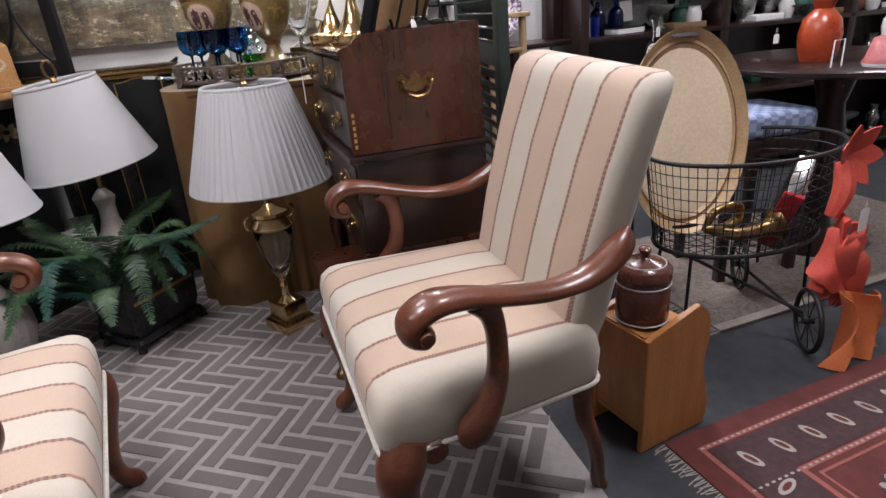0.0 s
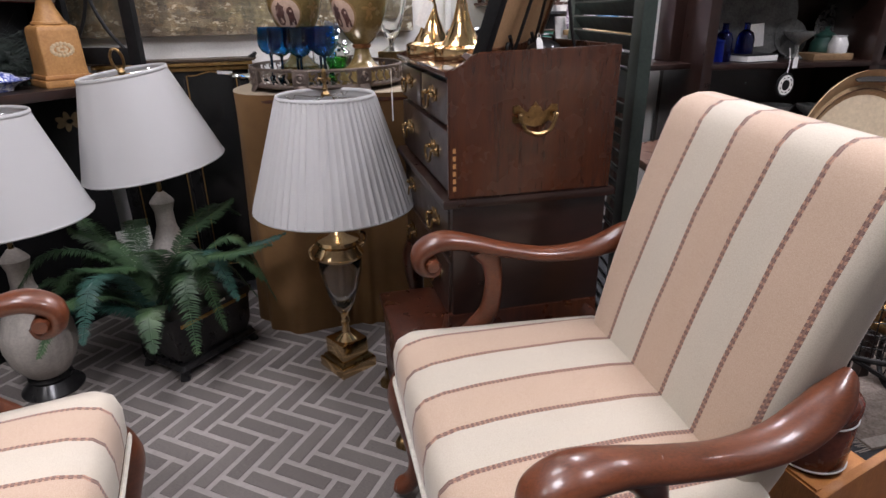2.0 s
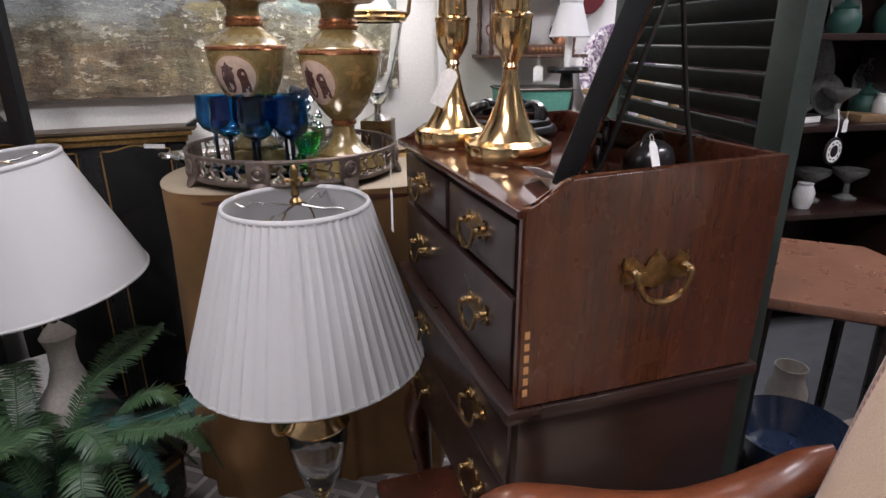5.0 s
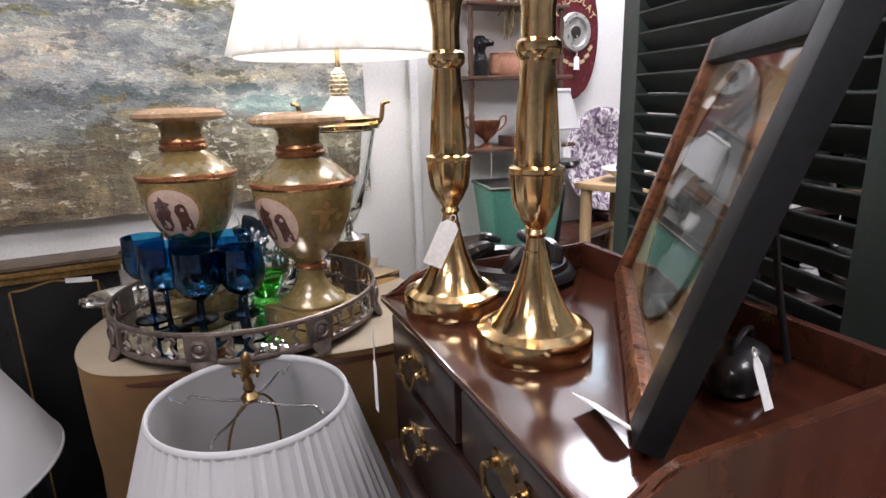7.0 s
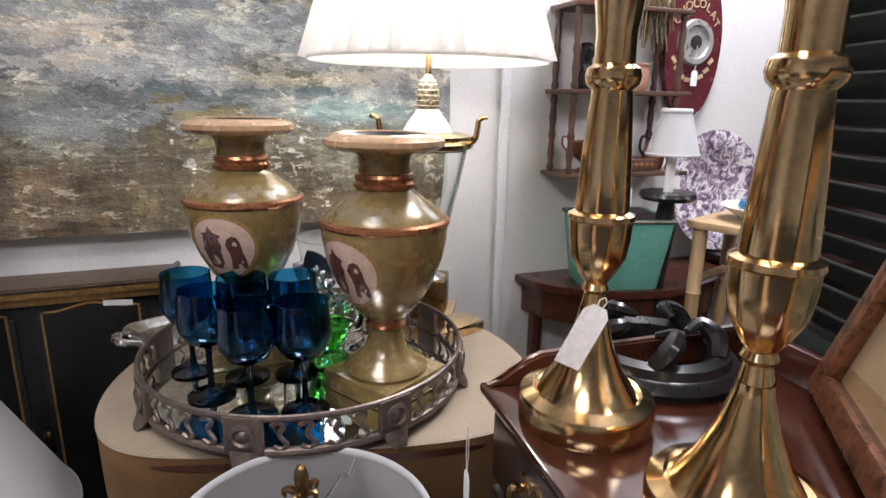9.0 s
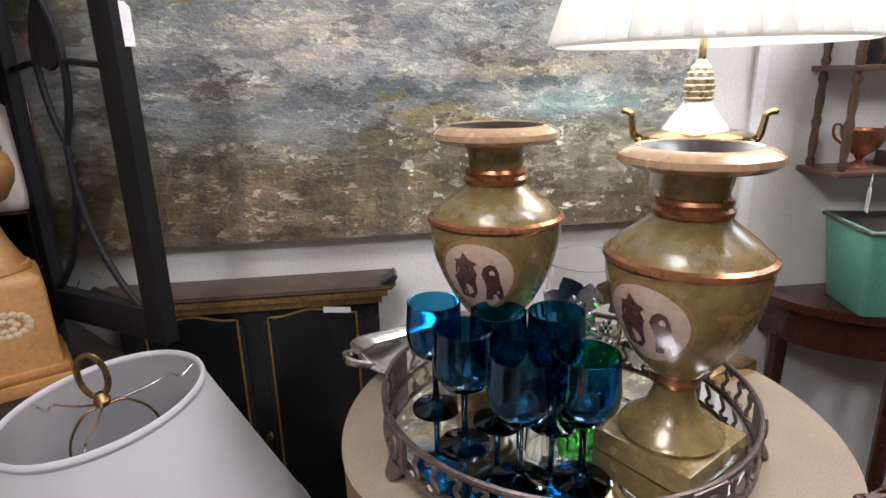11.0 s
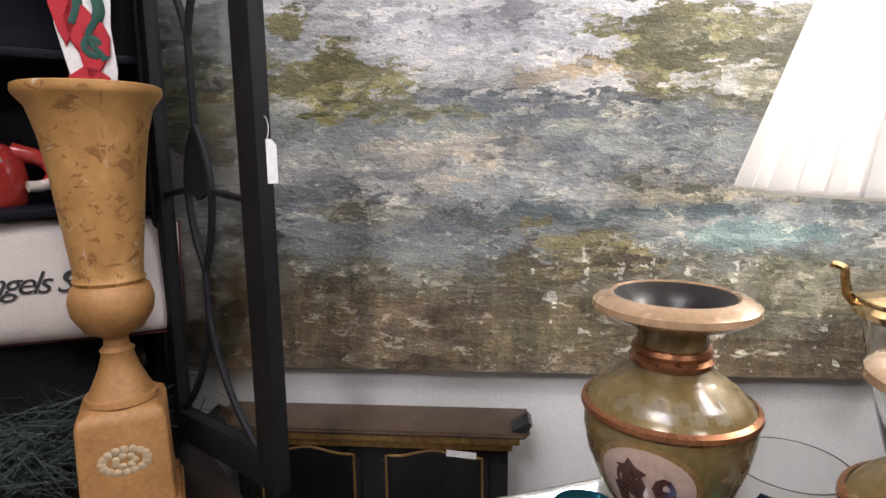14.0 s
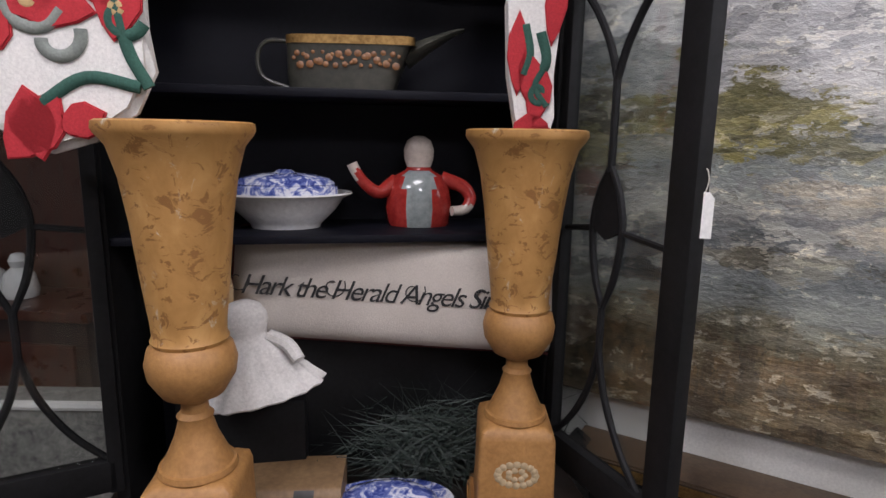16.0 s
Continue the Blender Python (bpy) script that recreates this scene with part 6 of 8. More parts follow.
for s in (1, -1):
    part("scroll", sweep([(x * 1.0 + 0.10 * s, -0.012, zz + 0.02, 0.0045) for x, zz in spiral(0.0, 0.014, 0.006, 0.026, 1.0, 7.5, 12)], 8, 3), iron, es)
    part("leg", sweep([(0.10 * s, 0.0, 0.005, 0.004), (0.09 * s, -0.02, 0.02, 0.004), (0.06 * s, -0.06, 0.16, 0.004), (0.0, -0.10, 0.29, 0.004)], 8, 4), iron, es)
part("brace", sweep([(0.0, -0.10, 0.29, 0.004), (0.0, -0.13, 0.1, 0.004), (0.0, -0.15, 0.004, 0.004)], 8, 4), iron, es)
paper_tag("price_tag", pose(0.265, -0.425, 1.024, 78, 30, -20), 0.075, 0.03, "cream paper tag tied to the picture", 0.012)
paper_tag("price_tag", pose(0.293, -0.052, 1.14, 0, 25, -20), 0.07, 0.028, "white paper tag tied to a candlestick", 0.01)
paper_tag("price_tag", pose(0.205, 0.06, 0.90, 0, 0, -95), 0.09, 0.018, "white paper tag tied to a drawer pull", 0.06)
st = thing("carved_stand", "dark carved wooden display stand on the chest", "display stand", pose(0.47, 0.06, 1.0, 0, 0, 15))
part("ring", lathe([(0.07, 0), (0.108, 0), (0.112, 0.01), (0.105, 0.02), (0.098, 0.022), (0.094, 0.032), (0.08, 0.036), (0.07, 0.03), (0.068, 0.015), (0.07, 0)], 40), black_lacquer, st, "moulded black ring")
for k in range(5):
    a = 2 * math.pi * k / 5
    part("carved_leaf", sweep([(0.08 * math.cos(a), 0.08 * math.sin(a), 0.03, 0.012), (0.075 * math.cos(a + 0.2), 0.075 * math.sin(a + 0.2), 0.05, 0.014), (0.055 * math.cos(a + 0.4), 0.055 * math.sin(a + 0.4), 0.062, 0.010), (0.04 * math.cos(a), 0.04 * math.sin(a), 0.055, 0.005)], 8, 4), black_lacquer, st)

# ---- glass and silver on the table ----
pt = thing("crystal_pitcher", "clear glass pitcher with silver grape leaves", "pitcher", pose(0.135, 0.50, TRAYZ))
part("body", lathe([(0, 0.0), (0.05, 0.0), (0.053, 0.006), (0.05, 0.02), (0.058, 0.07), (0.062, 0.12), (0.058, 0.16), (0.064, 0.19), (0.0615, 0.19), (0.055, 0.16), (0.059, 0.12), (0.055, 0.07), (0.046, 0.024), (0, 0.018)], 40), crystal, pt)
part("handle", sweep([(0.058, 0.0, 0.165, 0.006), (0.095, 0.0, 0.165, 0.006), (0.105, 0.0, 0.12, 0.006), (0.09, 0.0, 0.07, 0.006), (0.056, 0.0, 0.05, 0.006)], 8, 5), crystal, pt)
grapes = bmesh.new()
rng = random.Random(8)
for k in range(46):
    a = -1.9 + rng.uniform(-0.55, 0.55)
    zz = rng.uniform(0.06, 0.15)
    lathe([(0, -0.007), (0.005, -0.005), (0.007, 0), (0.005, 0.005), (0, 0.007)], 8, at=(0.066 * math.cos(a), 0.066 * math.sin(a), zz), bm=grapes)
tagged(part("grape_ornament", grapes, silver, pt, "tarnished silver grape cluster"), kind="stuff")
for k in range(5):
    a = -2.3 + 0.22 * k
    part("leaf", slab(petal(0.045, 0.035), 0.002), silver, pt, m=pose(0.067 * math.cos(a), 0.067 * math.sin(a), 0.13 + 0.012 * (k % 2), 0, -60 + 30 * k, math.degrees(a) + 90))
gb = lathe([(0, 0), (0.03, 0), (0.034, 0.006), (0.03, 0.012), (0.024, 0.02), (0.034, 0.045), (0.04, 0.065), (0.0375, 0.065), (0.031, 0.045), (0.02, 0.024), (0, 0.02)], 32, wave=lambda a, r, z: r * (1 + 0.05 * math.cos(7 * a) * (z > 0.03)))
solo("green_glass_dish", gb, green_glass, "small vivid green glass dish on the mirror tray", "glass dish", pose(0.105, 0.405, TRAYZ))
gt = lathe([(0, 0), (0.028, 0), (0.03, 0.004), (0.034, 0.10), (0.0315, 0.10), (0.027, 0.012), (0, 0.01)], 32)
solo("crystal_tumbler", gt, crystal, "thick clear cut-glass tumbler on the tray", "tumbler", pose(0.065, 0.45, TRAYZ))
stv = thing("silver_tray", "oblong silver tray with scrolled shell handles", "tray", pose(-0.085, 0.665, TZ, 0, 0, 22))
part("dish", loft([[(x, y, z) for x, y in rounded(a, b, 0.04, 6)] for a, b, z in ((0.09, 0.05, 0.0025), (0.12, 0.07, 0.004), (0.135, 0.082, 0.02), (0.138, 0.084, 0.022), (0.132, 0.08, 0.021), (0.118, 0.068, 0.008))]), silver, stv)
part("handle", sweep([(-0.13, -0.03, 0.02, 0.006), (-0.155, -0.02, 0.026, 0.007), (-0.163, 0.0, 0.027, 0.008), (-0.155, 0.02, 0.026, 0.007), (-0.13, 0.03, 0.02, 0.006)], 8, 5), silver, stv, "scrolled silver handle")
solo("gilt_box", box((0.13, 0.07, 0.022), (0, 0, 0.011), 0.003), brass, "flat gilt metal box on the table edge", "box", pose(0.36, 0.50, TZ, 0, 0, 20))

# ---- floor pieces by the lamps: planter, fern, low chest, lacquer box ----
plm = pose(-0.465, 0.30, 0, 0, 0, 41)
planter = thing("planter_box", "black carved chinoiserie planter box on paw feet", "planter", plm)
part("body", loft([[(x, y, z) for x, y in rounded(a, b, 0.012, 3)] for a, b, z in ((0.135, 0.085, 0.045), (0.15, 0.098, 0.10), (0.155, 0.10, 0.19), (0.165, 0.108, 0.215), (0.165, 0.108, 0.228), (0.15, 0.094, 0.226), (0.14, 0.085, 0.16))]), black_lacquer, planter, "flared black box")
part("gilt_edge", box((0.27, 0.004, 0.012), (0, -0.104, 0.195), 0.001), gilt, planter, "rubbed gilt edge line")
part("moulding", loft([[(x, y, z) for x, y in rounded(a, b, 0.012, 3)] for a, b, z in ((0.15, 0.10, 0.03), (0.158, 0.106, 0.04), (0.15, 0.098, 0.055))]), black_lacquer, planter)
for sx in (1, -1):
    for sy in (1, -1):
        part("foot", sweep([(0.135 * sx, 0.085 * sy, 0.035, 0.02), (0.145 * sx, 0.092 * sy, 0.018, 0.016), (0.148 * sx, 0.095 * sy, 0.004, 0.017), (0.148 * sx, 0.095 * sy, 0.0, 0.014)], 10, 3, side=(0, 1, 0)), black_lacquer, planter)
part("soil", box((0.27, 0.165, 0.01), (0, 0, 0.205)), dark_inside, planter)
solo("price_label", slab([(-0.012, -0.004), (0.012, -0.003), (0.012, 0.004), (-0.012, 0.003)], 0.001), white_card, "tiny white price label on the planter rim", "label", plm @ pose(0.03, -0.1095, 0.222, -8, 0, 0))
leaf_green, _nt, _b = material("fern_green")
_c = ramp(_nt, noise_of(_nt, 9, 3), [(0.3, (0.016, 0.042, 0.018)), (0.55, (0.04, 0.085, 0.034)), (0.75, (0.085, 0.14, 0.058))])
_nt.links.new(_c, _b.inputs["Base Color"])
_b.inputs["Roughness"].default_value = 0.5
leaf_teal = surface("fern_teal", (0.012, 0.05, 0.04), (0.03, 0.095, 0.07), 9, 0.5)
fern = thing("artificial_fern", "bushy artificial green fern growing from the planter", "fern", plm @ pose(-0.075, 0.035, 0.21))
rng = random.Random(11)
for k in range(30):
    a = 2 * math.pi * k / 30 + rng.uniform(-0.15, 0.15)
    reach, rise = rng.uniform(0.22, 0.42), rng.uniform(0.06, 0.27)
    drop = rng.uniform(0.04, 0.24) if k % 3 else -0.03
    bx, by = rng.uniform(-0.09, 0.09), rng.uniform(-0.05, 0.05)
    c, s = math.cos(a), math.sin(a)
    path = smooth_path([(bx, by, 0), (bx + 0.3 * reach * c, by + 0.3 * reach * s, rise * 0.8), (bx + 0.7 * reach * c, by + 0.7 * reach * s, rise), (bx + reach * c, by + reach * s, rise - drop)], 15)
    bm = sweep([(*p, 0.0018) for p in path], 5, 0)
    n = len(path)
    for i in range(4, n):
        t = i / n
        L = 0.043 * math.sin(math.pi * min(t * 0.9 + 0.12, 1)) ** 0.7 + 0.006
        p = Vector(path[i])
        d = (Vector(path[min(i + 1, n - 1)]) - Vector(path[i - 1])).normalized()
        side = d.cross(Vector((0, 0, 1)))
        side = side.normalized() if side.length > 1e-3 else Vector((1, 0, 0))
        for sg in (1, -1):
            for h in (0.0, 0.5):
                q = p.lerp(Vector(path[min(i + 1, n - 1)]), h)
                w = d * 0.0027
                tip = q + side * (sg * L * rng.uniform(0.85, 1.08)) + d * (0.35 * L) + Vector((0, 0, -0.18 * L + rng.uniform(-0.006, 0.006)))
                m_ = q.lerp(tip, 0.5) + Vector((0, 0, 0.003))
                vs = [bm.verts.new(v) for v in (q - w * 0.7, m_ - w, tip, m_ + w, q + w * 0.7)]
                bm.faces.new(vs)
    part("frond", bm, leaf_teal if k % 5 == 2 else leaf_green, fern, smooth=0)
card = thing("white_card_sheet", "white card leaning behind the ferns by the hutch", "card", pose(-0.66, 0.66, 0.0, -8, 0, 20))
part("sheet", box((0.12, 0.004, 0.36), (0, 0, 0.18), 0.001), white_card, card)

lc = thing("low_chest", "small mahogany low chest with brass paw feet", "chest", pose(0.175, -0.275, 0, 0, 0, -5))
part("body", box((0.17, 0.30, 0.25), (0, 0, 0.175), 0.008), mahogany, lc)
part("lid", box((0.19, 0.32, 0.03), (0, 0, 0.315), 0.010), mahogany, lc)
for sx in (1, -1):
    for sy in (1, -1):
        part("paw_foot", sweep([(0.07 * sx, 0.13 * sy, 0.065, 0.024), (0.076 * sx, 0.138 * sy, 0.035, 0.02), (0.084 * sx, 0.146 * sy, 0.014, 0.026), (0.09 * sx, 0.152 * sy, 0.0, 0.022)], 10, 4, side=(0, 1, 0)), old_brass, lc, "brass paw foot")
bb = thing("lacquer_box", "glossy black lacquered box under the chest", "box", pose(0.40, -0.20, 0, 0, 0, -5))
part("body", box((0.23, 0.34, 0.26), (0, 0, 0.13), 0.02), black_lacquer, bb)
part("lid", box((0.24, 0.35, 0.05), (0, 0, 0.285), 0.02), black_lacquer, bb)

# ---- rugs ----
rug_light = surface("rug_light", (0.25, 0.225, 0.21), (0.35, 0.32, 0.30), 40, 0.95, bump=0.6, fine=420)
rug_grey, _nt, _b = material("rug_grey")
_info = _nt.nodes.new("ShaderNodeNewGeometry")
_c = mix(_nt, _info.outputs["Random Per Island"], (0.112, 0.098, 0.090), (0.168, 0.148, 0.137))
_c = mix(_nt, 0.5, _c, ramp(_nt, noise_of(_nt, 130, 4, 0.6, (1, 6, 1)), [(0.3, (0.075, 0.065, 0.06)), (0.7, (0.215, 0.19, 0.176))]))
_nt.links.new(_c, _b.inputs["Base Color"])
_b.inputs["Roughness"].default_value = 0.95
bumped(_nt, _b, noise_of(_nt, 300, 3), 0.5, 0.002)
rug = thing("woven_rug", "pale grey woven rug with taupe herringbone blocks", "rug", pose(0.5, -1.02, 0, 0, 0, -9.4))
RWX, RY0, RY1 = -2.1, -0.24, 1.62
part("weave", box((-RWX, RY1 - RY0, 0.006), (RWX / 2, (RY0 + RY1) / 2, 0.002), 0.002), rug_light, rug)
blocks = bmesh.new()
W, GAP = 0.056, 0.014
c45, s45 = math.cos(radians(-33)), math.sin(radians(-33))
for i in range(-60, 61):
    for j in range(-14, 15):
        ox, oy = i * 1.0 + j * 3.0, i * 1.0 - j * 3.0
        for x0, y0, x1, y1 in ((0, 0, 3, 1), (3, -2, 4, 1)):
            cx, cy = (ox + (x0 + x1) / 2) * W, (oy + (y0 + y1) / 2) * W
            hx, hy = (x1 - x0) * W / 2 - GAP / 2, (y1 - y0) * W / 2 - GAP / 2
            wx, wy = c45 * cx - s45 * cy - 1.0, s45 * cx + c45 * cy + 0.7
            if RWX + 0.06 < wx < -0.06 and RY0 + 0.05 < wy < RY1 - 0.05:
                lo = [(wx + c45 * u - s45 * v, wy + s45 * u + c45 * v, 0.0035) for u, v in ((-hx, -hy), (hx, -hy), (hx, hy), (-hx, hy))]
                hi = [(wx + c45 * u - s45 * v, wy + s45 * u + c45 * v, 0.0068) for u, v in ((-hx + 0.002, -hy + 0.002), (hx - 0.002, -hy + 0.002), (hx - 0.002, hy - 0.002), (-hx + 0.002, hy - 0.002))]
                vl, vh = [blocks.verts.new(p) for p in lo], [blocks.verts.new(p) for p in hi]
                blocks.faces.new(vh)
                for k in range(4):
                    blocks.faces.new((vl[k], vl[(k + 1) % 4], vh[(k + 1) % 4], vh[k]))
tagged(part("pattern", blocks, rug_grey, rug, "taupe woven blocks", smooth=0), kind="stuff")
fr = bmesh.new()
rng = random.Random(5)


def fringe(bm, x, y0, y1, out, step=0.007, z=0.003):
    y = y0
    while y < y1:
        l = rng.uniform(0.025, 0.05)
        a = rng.uniform(-0.012, 0.012)
        vs = [bm.verts.new(p) for p in ((x, y, z), (x, y + 0.004, z), (x + out * l, y + a + 0.003, 0.002), (x + out * l, y + a, 0.0015))]
        bm.faces.new(vs)
        y += step


red_wool = surface("red_wool", (0.065, 0.013, 0.012), (0.125, 0.028, 0.022), 18, 0.95, bump=0.6, fine=420)
dark_wool = surface("dark_wool", (0.025, 0.012, 0.014), (0.07, 0.032, 0.032), 60, 0.95, bump=0.6, fine=420)
rose_wool = surface("rose_wool", (0.20, 0.06, 0.05), (0.30, 0.10, 0.08), 40, 0.95, bump=0.6, fine=420)
cream_wool = surface("cream_wool", (0.24, 0.21, 0.18), (0.38, 0.34, 0.30), 50, 0.95, bump=0.5, fine=420)
orr = thing("oriental_rug", "dark red oriental rug with octagon medallions and fringe", "rug", pose(0.705, -1.16, 0, 0, 0, -3.5))
OW, OL = 2.0, 1.3  # it runs to +x and -y
part("field", box((OW, OL, 0.008), (OW / 2, -OL / 2, 0.004), 0.002), red_wool, orr)
bm = bmesh.new()
for inset, w in ((0.055, 0.014), (0.21, 0.014), (0.24, 0.008)):
    for x0, x1, y0, y1 in ((inset, OW - inset, -inset - w, -inset), (inset, OW - inset, -OL + inset, -OL + inset + w), (inset, inset + w, -OL + inset + w, -inset - w), (OW - inset - w, OW - inset, -OL + inset + w, -inset - w)):
        box((x1 - x0, y1 - y0, 0.0015), ((x0 + x1) / 2, (y0 + y1) / 2, 0.0086), bm=bm)
part("guard_stripe", bm, rose_wool, orr)
bm = bmesh.new()
i0, w = 0.075, 0.13
for x0, x1, y0, y1 in ((i0, OW - i0, -i0 - w, -i0), (i0, i0 + w, -OL + i0, -i0 - w)):
    box((x1 - x0, y1 - y0, 0.0015), ((x0 + x1) / 2, (y0 + y1) / 2, 0.0084), bm=bm)
tagged(part("border", bm, dark_wool, orr, "dark patterned border"), kind="stuff")


def flat(bm, pts, z):
    bm.faces.new([bm.verts.new((x, y, z)) for x, y in pts])


bm, bm2, bm3 = bmesh.new(), bmesh.new(), bmesh.new()
for k in range(18):
    x = 0.14 + 0.105 * k
    flat(bm, oval(0.014, 0.034, 14, 0.3, x, -0.14), 0.0097)
    flat(bm2, oval(0.007, 0.02, 10, 0.3, x, -0.14), 0.0104)
    for d in (-0.03, 0.0, 0.03):
        flat(bm3, oval(0.006, 0.012, 6, 0.6, x + 0.052, -0.14 + d), 0.0097)
for k in range(10):
    y = -0.24 - 0.105 * k
    flat(bm, oval(0.034, 0.014, 14, 0.3, 0.14, y), 0.0097)
    flat(bm2, oval(0.02, 0.007, 10, 0.3, 0.14, y), 0.0104)
for k in range(95):
    for yy in (-0.062, -0.217):
        flat(bm, [(0.06 + 0.02 * k, yy - 0.003), (0.07 + 0.02 * k, yy - 0.003), (0.07 + 0.02 * k, yy + 0.003), (0.06 + 0.02 * k, yy + 0.003)], 0.0101)
for r in range(5):
    for k in range(10):
        cx, cy = 0.36 + 0.165 * k, -0.36 - 0.17 * r
        flat(bm3, oval(0.062, 0.05, 8, radians(22.5), cx, cy), 0.0092)
        for q in range(8):
            a = q * math.pi / 4
            flat(bm, oval(0.015, 0.011, 6, a, cx + 0.042 * math.cos(a), cy + 0.034 * math.sin(a)), 0.0099)
        flat(bm2, oval(0.022, 0.018, 6, 0, cx, cy), 0.0099)
        flat(bm, oval(0.009, 0.008, 6, 0, cx, cy), 0.0106)
        flat(bm3, [(cx + 0.083, cy + 0.02 - 0.085), (cx + 0.103, cy - 0.085), (cx + 0.083, cy - 0.02 - 0.085), (cx + 0.063, cy - 0.085)], 0.0092)
for b_, mt, nm in ((bm, cream_wool, "cream_motifs"), (bm2, red_wool, "red_motifs"), (bm3, dark_wool, "dark_motifs")):
    tagged(part(nm, b_, mt, orr, smooth=0), kind="stuff")
bm = bmesh.new()
fringe(bm, 0.0, -OL, 0.0, -1)
tagged(part("fringe", bm, cream_wool, orr, "short cream fringe", smooth=0), kind="stuff")
frr = thing("faded_rug", "faded beige and brown oriental rug under the cart", "rug", pose(1.26, -0.86, 0, 0, 0, -5))
part("carpet_field", box((1.6, 0.8, 0.007), (0.8, 0.4, 0.0035), 0.002), surface("faded_pile", (0.09, 0.065, 0.05), (0.30, 0.25, 0.21), 24, 0.95, bump=0.5, warp=2.0), frr)
part("border", box((1.6, 0.035, 0.003), (0.8, 0.018, 0.0075)), cream_wool, frr, "pale worn border")
bm = bmesh.new()
fringe(bm, 0.0, 0.0, 0.8, -1)
tagged(part("fringe", bm, cream_wool, frr, smooth=0), kind="stuff")

# ---- pine rack and jar ----
rack = thing("pine_rack", "orange pine magazine rack with wavy-edged side", "magazine rack", pose(0.633, -1.146, 0, 0, 0, 2))
side = [(0, 0), (0.225, 0), (0.235, 0.05), (0.228, 0.10), (0.205, 0.16), (0.20, 0.20), (0.215, 0.26), (0.215, 0.31), (0.20, 0.345), (0.17, 0.372), (0.09, 0.35), (0, 0.325)]
part("side_panel", slab(side, 0.016, 0.002), pine, rack, "pine side with an ogee edge", m=pose(0, 0, 0))
part("side_panel", slab(side, 0.016, 0.002), pine, rack, m=pose(0, 0.17, 0))
part("bottom", box((0.20, 0.155, 0.014), (0.105, 0.085, 0.06)), pine, rack)
part("top_rail", box((0.16, 0.155, 0.014), (0.08, 0.085, 0.318)), pine, rack)
part("back_panel", box((0.012, 0.155, 0.26), (0.01, 0.085, 0.2)), pine, rack)
brown_glaze = surface("brown_glaze", (0.07, 0.018, 0.010), (0.14, 0.038, 0.022), 12, 0.25, coat=0.4, bump=0.03)
jar = thing("lidded_jar", "glazed brown stoneware jar with cream rings and lid", "jar", pose(0.70, -1.06, 0.3255))
part("body", lathe([(0, 0), (0.058, 0), (0.062, 0.006), (0.064, 0.02), (0.064, 0.115), (0.06, 0.12), (0.05, 0.12), (0, 0.115)], 48), brown_glaze, jar)
part("lid", lathe([(0.062, 0.118), (0.066, 0.122), (0.066, 0.142), (0.06, 0.15), (0.04, 0.162), (0.014, 0.168), (0.009, 0.174), (0.014, 0.182), (0.016, 0.19), (0.01, 0.196), (0, 0.197)], 48), brown_glaze, jar)
for r, zz in ((0.0645, 0.012), (0.0648, 0.108), (0.05, 0.1565)):
    part("glaze_ring", lathe([(r + 0.0015 * math.cos(a), zz + 0.002 * math.sin(a)) for a in np.linspace(0, 2 * math.pi, 7)], 48), china, jar, "cream glaze ring")

# ---- wire cart with its contents ----
cart = thing("wire_cart", "black oval wire basket cart on spoked wheels", "wire basket", pose(1.40, -0.76, 0, 0, 0, -8))
AX, AY, Z0, Z1 = 0.34, 0.22, 0.30, 0.60
for zz, r, k in ((Z1, 0.007, 1.0), (Z0, 0.008, 0.86)):
    part("hoop", sweep([(x, y, zz, r) for x, y in oval(AX * k, AY * k, 48) + oval(AX * k, AY * k, 48)[:1]], 8, 0), iron, cart)
wires = bmesh.new()
for k in range(64):
    a = 2 * math.pi * k / 64
    sweep([(AX * math.cos(a), AY * math.sin(a), Z1, 0.0016), (AX * 0.86 * math.cos(a), AY * 0.86 * math.sin(a), Z0, 0.0016)], 4, 0, bm=wires)
for q in range(1, 8):
    f = q / 8
    k = 1 - 0.14 * f
    sweep([(x, y, Z1 - (Z1 - Z0) * f, 0.0016) for x, y in oval(AX * k, AY * k, 48) + oval(AX * k, AY * k, 48)[:1]], 4, 0, bm=wires)
for q in range(-7, 8):
    x = q * 0.038
    if abs(x) < AX * 0.84:
        h = AY * 0.86 * math.sqrt(1 - (x / (AX * 0.86)) ** 2)
        sweep([(x, -h, Z0, 0.0016), (x, h, Z0, 0.0016)], 4, 0, bm=wires)
for q in range(-4, 5):
    y = q * 0.04
    h = AX * 0.86 * math.sqrt(max(1 - (y / (AY * 0.86)) ** 2, 0))
    sweep([(-h, y, Z0, 0.0016), (h, y, Z0, 0.0016)], 4, 0, bm=wires)
tagged(part("wire_mesh", wires, iron, cart, "square-woven iron wire", smooth=0), kind="stuff")


def wheel(m, r):
    w_ = part("wheel", sweep([(r * math.cos(a), 0, r * math.sin(a), 0.008) for a in np.linspace(0, 2 * math.pi, 33)], 8, 0, side=(0, 1, 0)), iron, cart, m=m)
    for k in range(10):
        a = 2 * math.pi * k / 10
        part("spoke", sweep([(0, 0, 0, 0.002), (r * math.cos(a), 0, r * math.sin(a), 0.002)], 5, 0), iron, w_)
    part("hub", lathe([(0, -0.015), (0.012, -0.015), (0.012, 0.015), (0, 0.015)], 12), iron, w_, m=pose(0, 0, 0, 90, 0, 0))


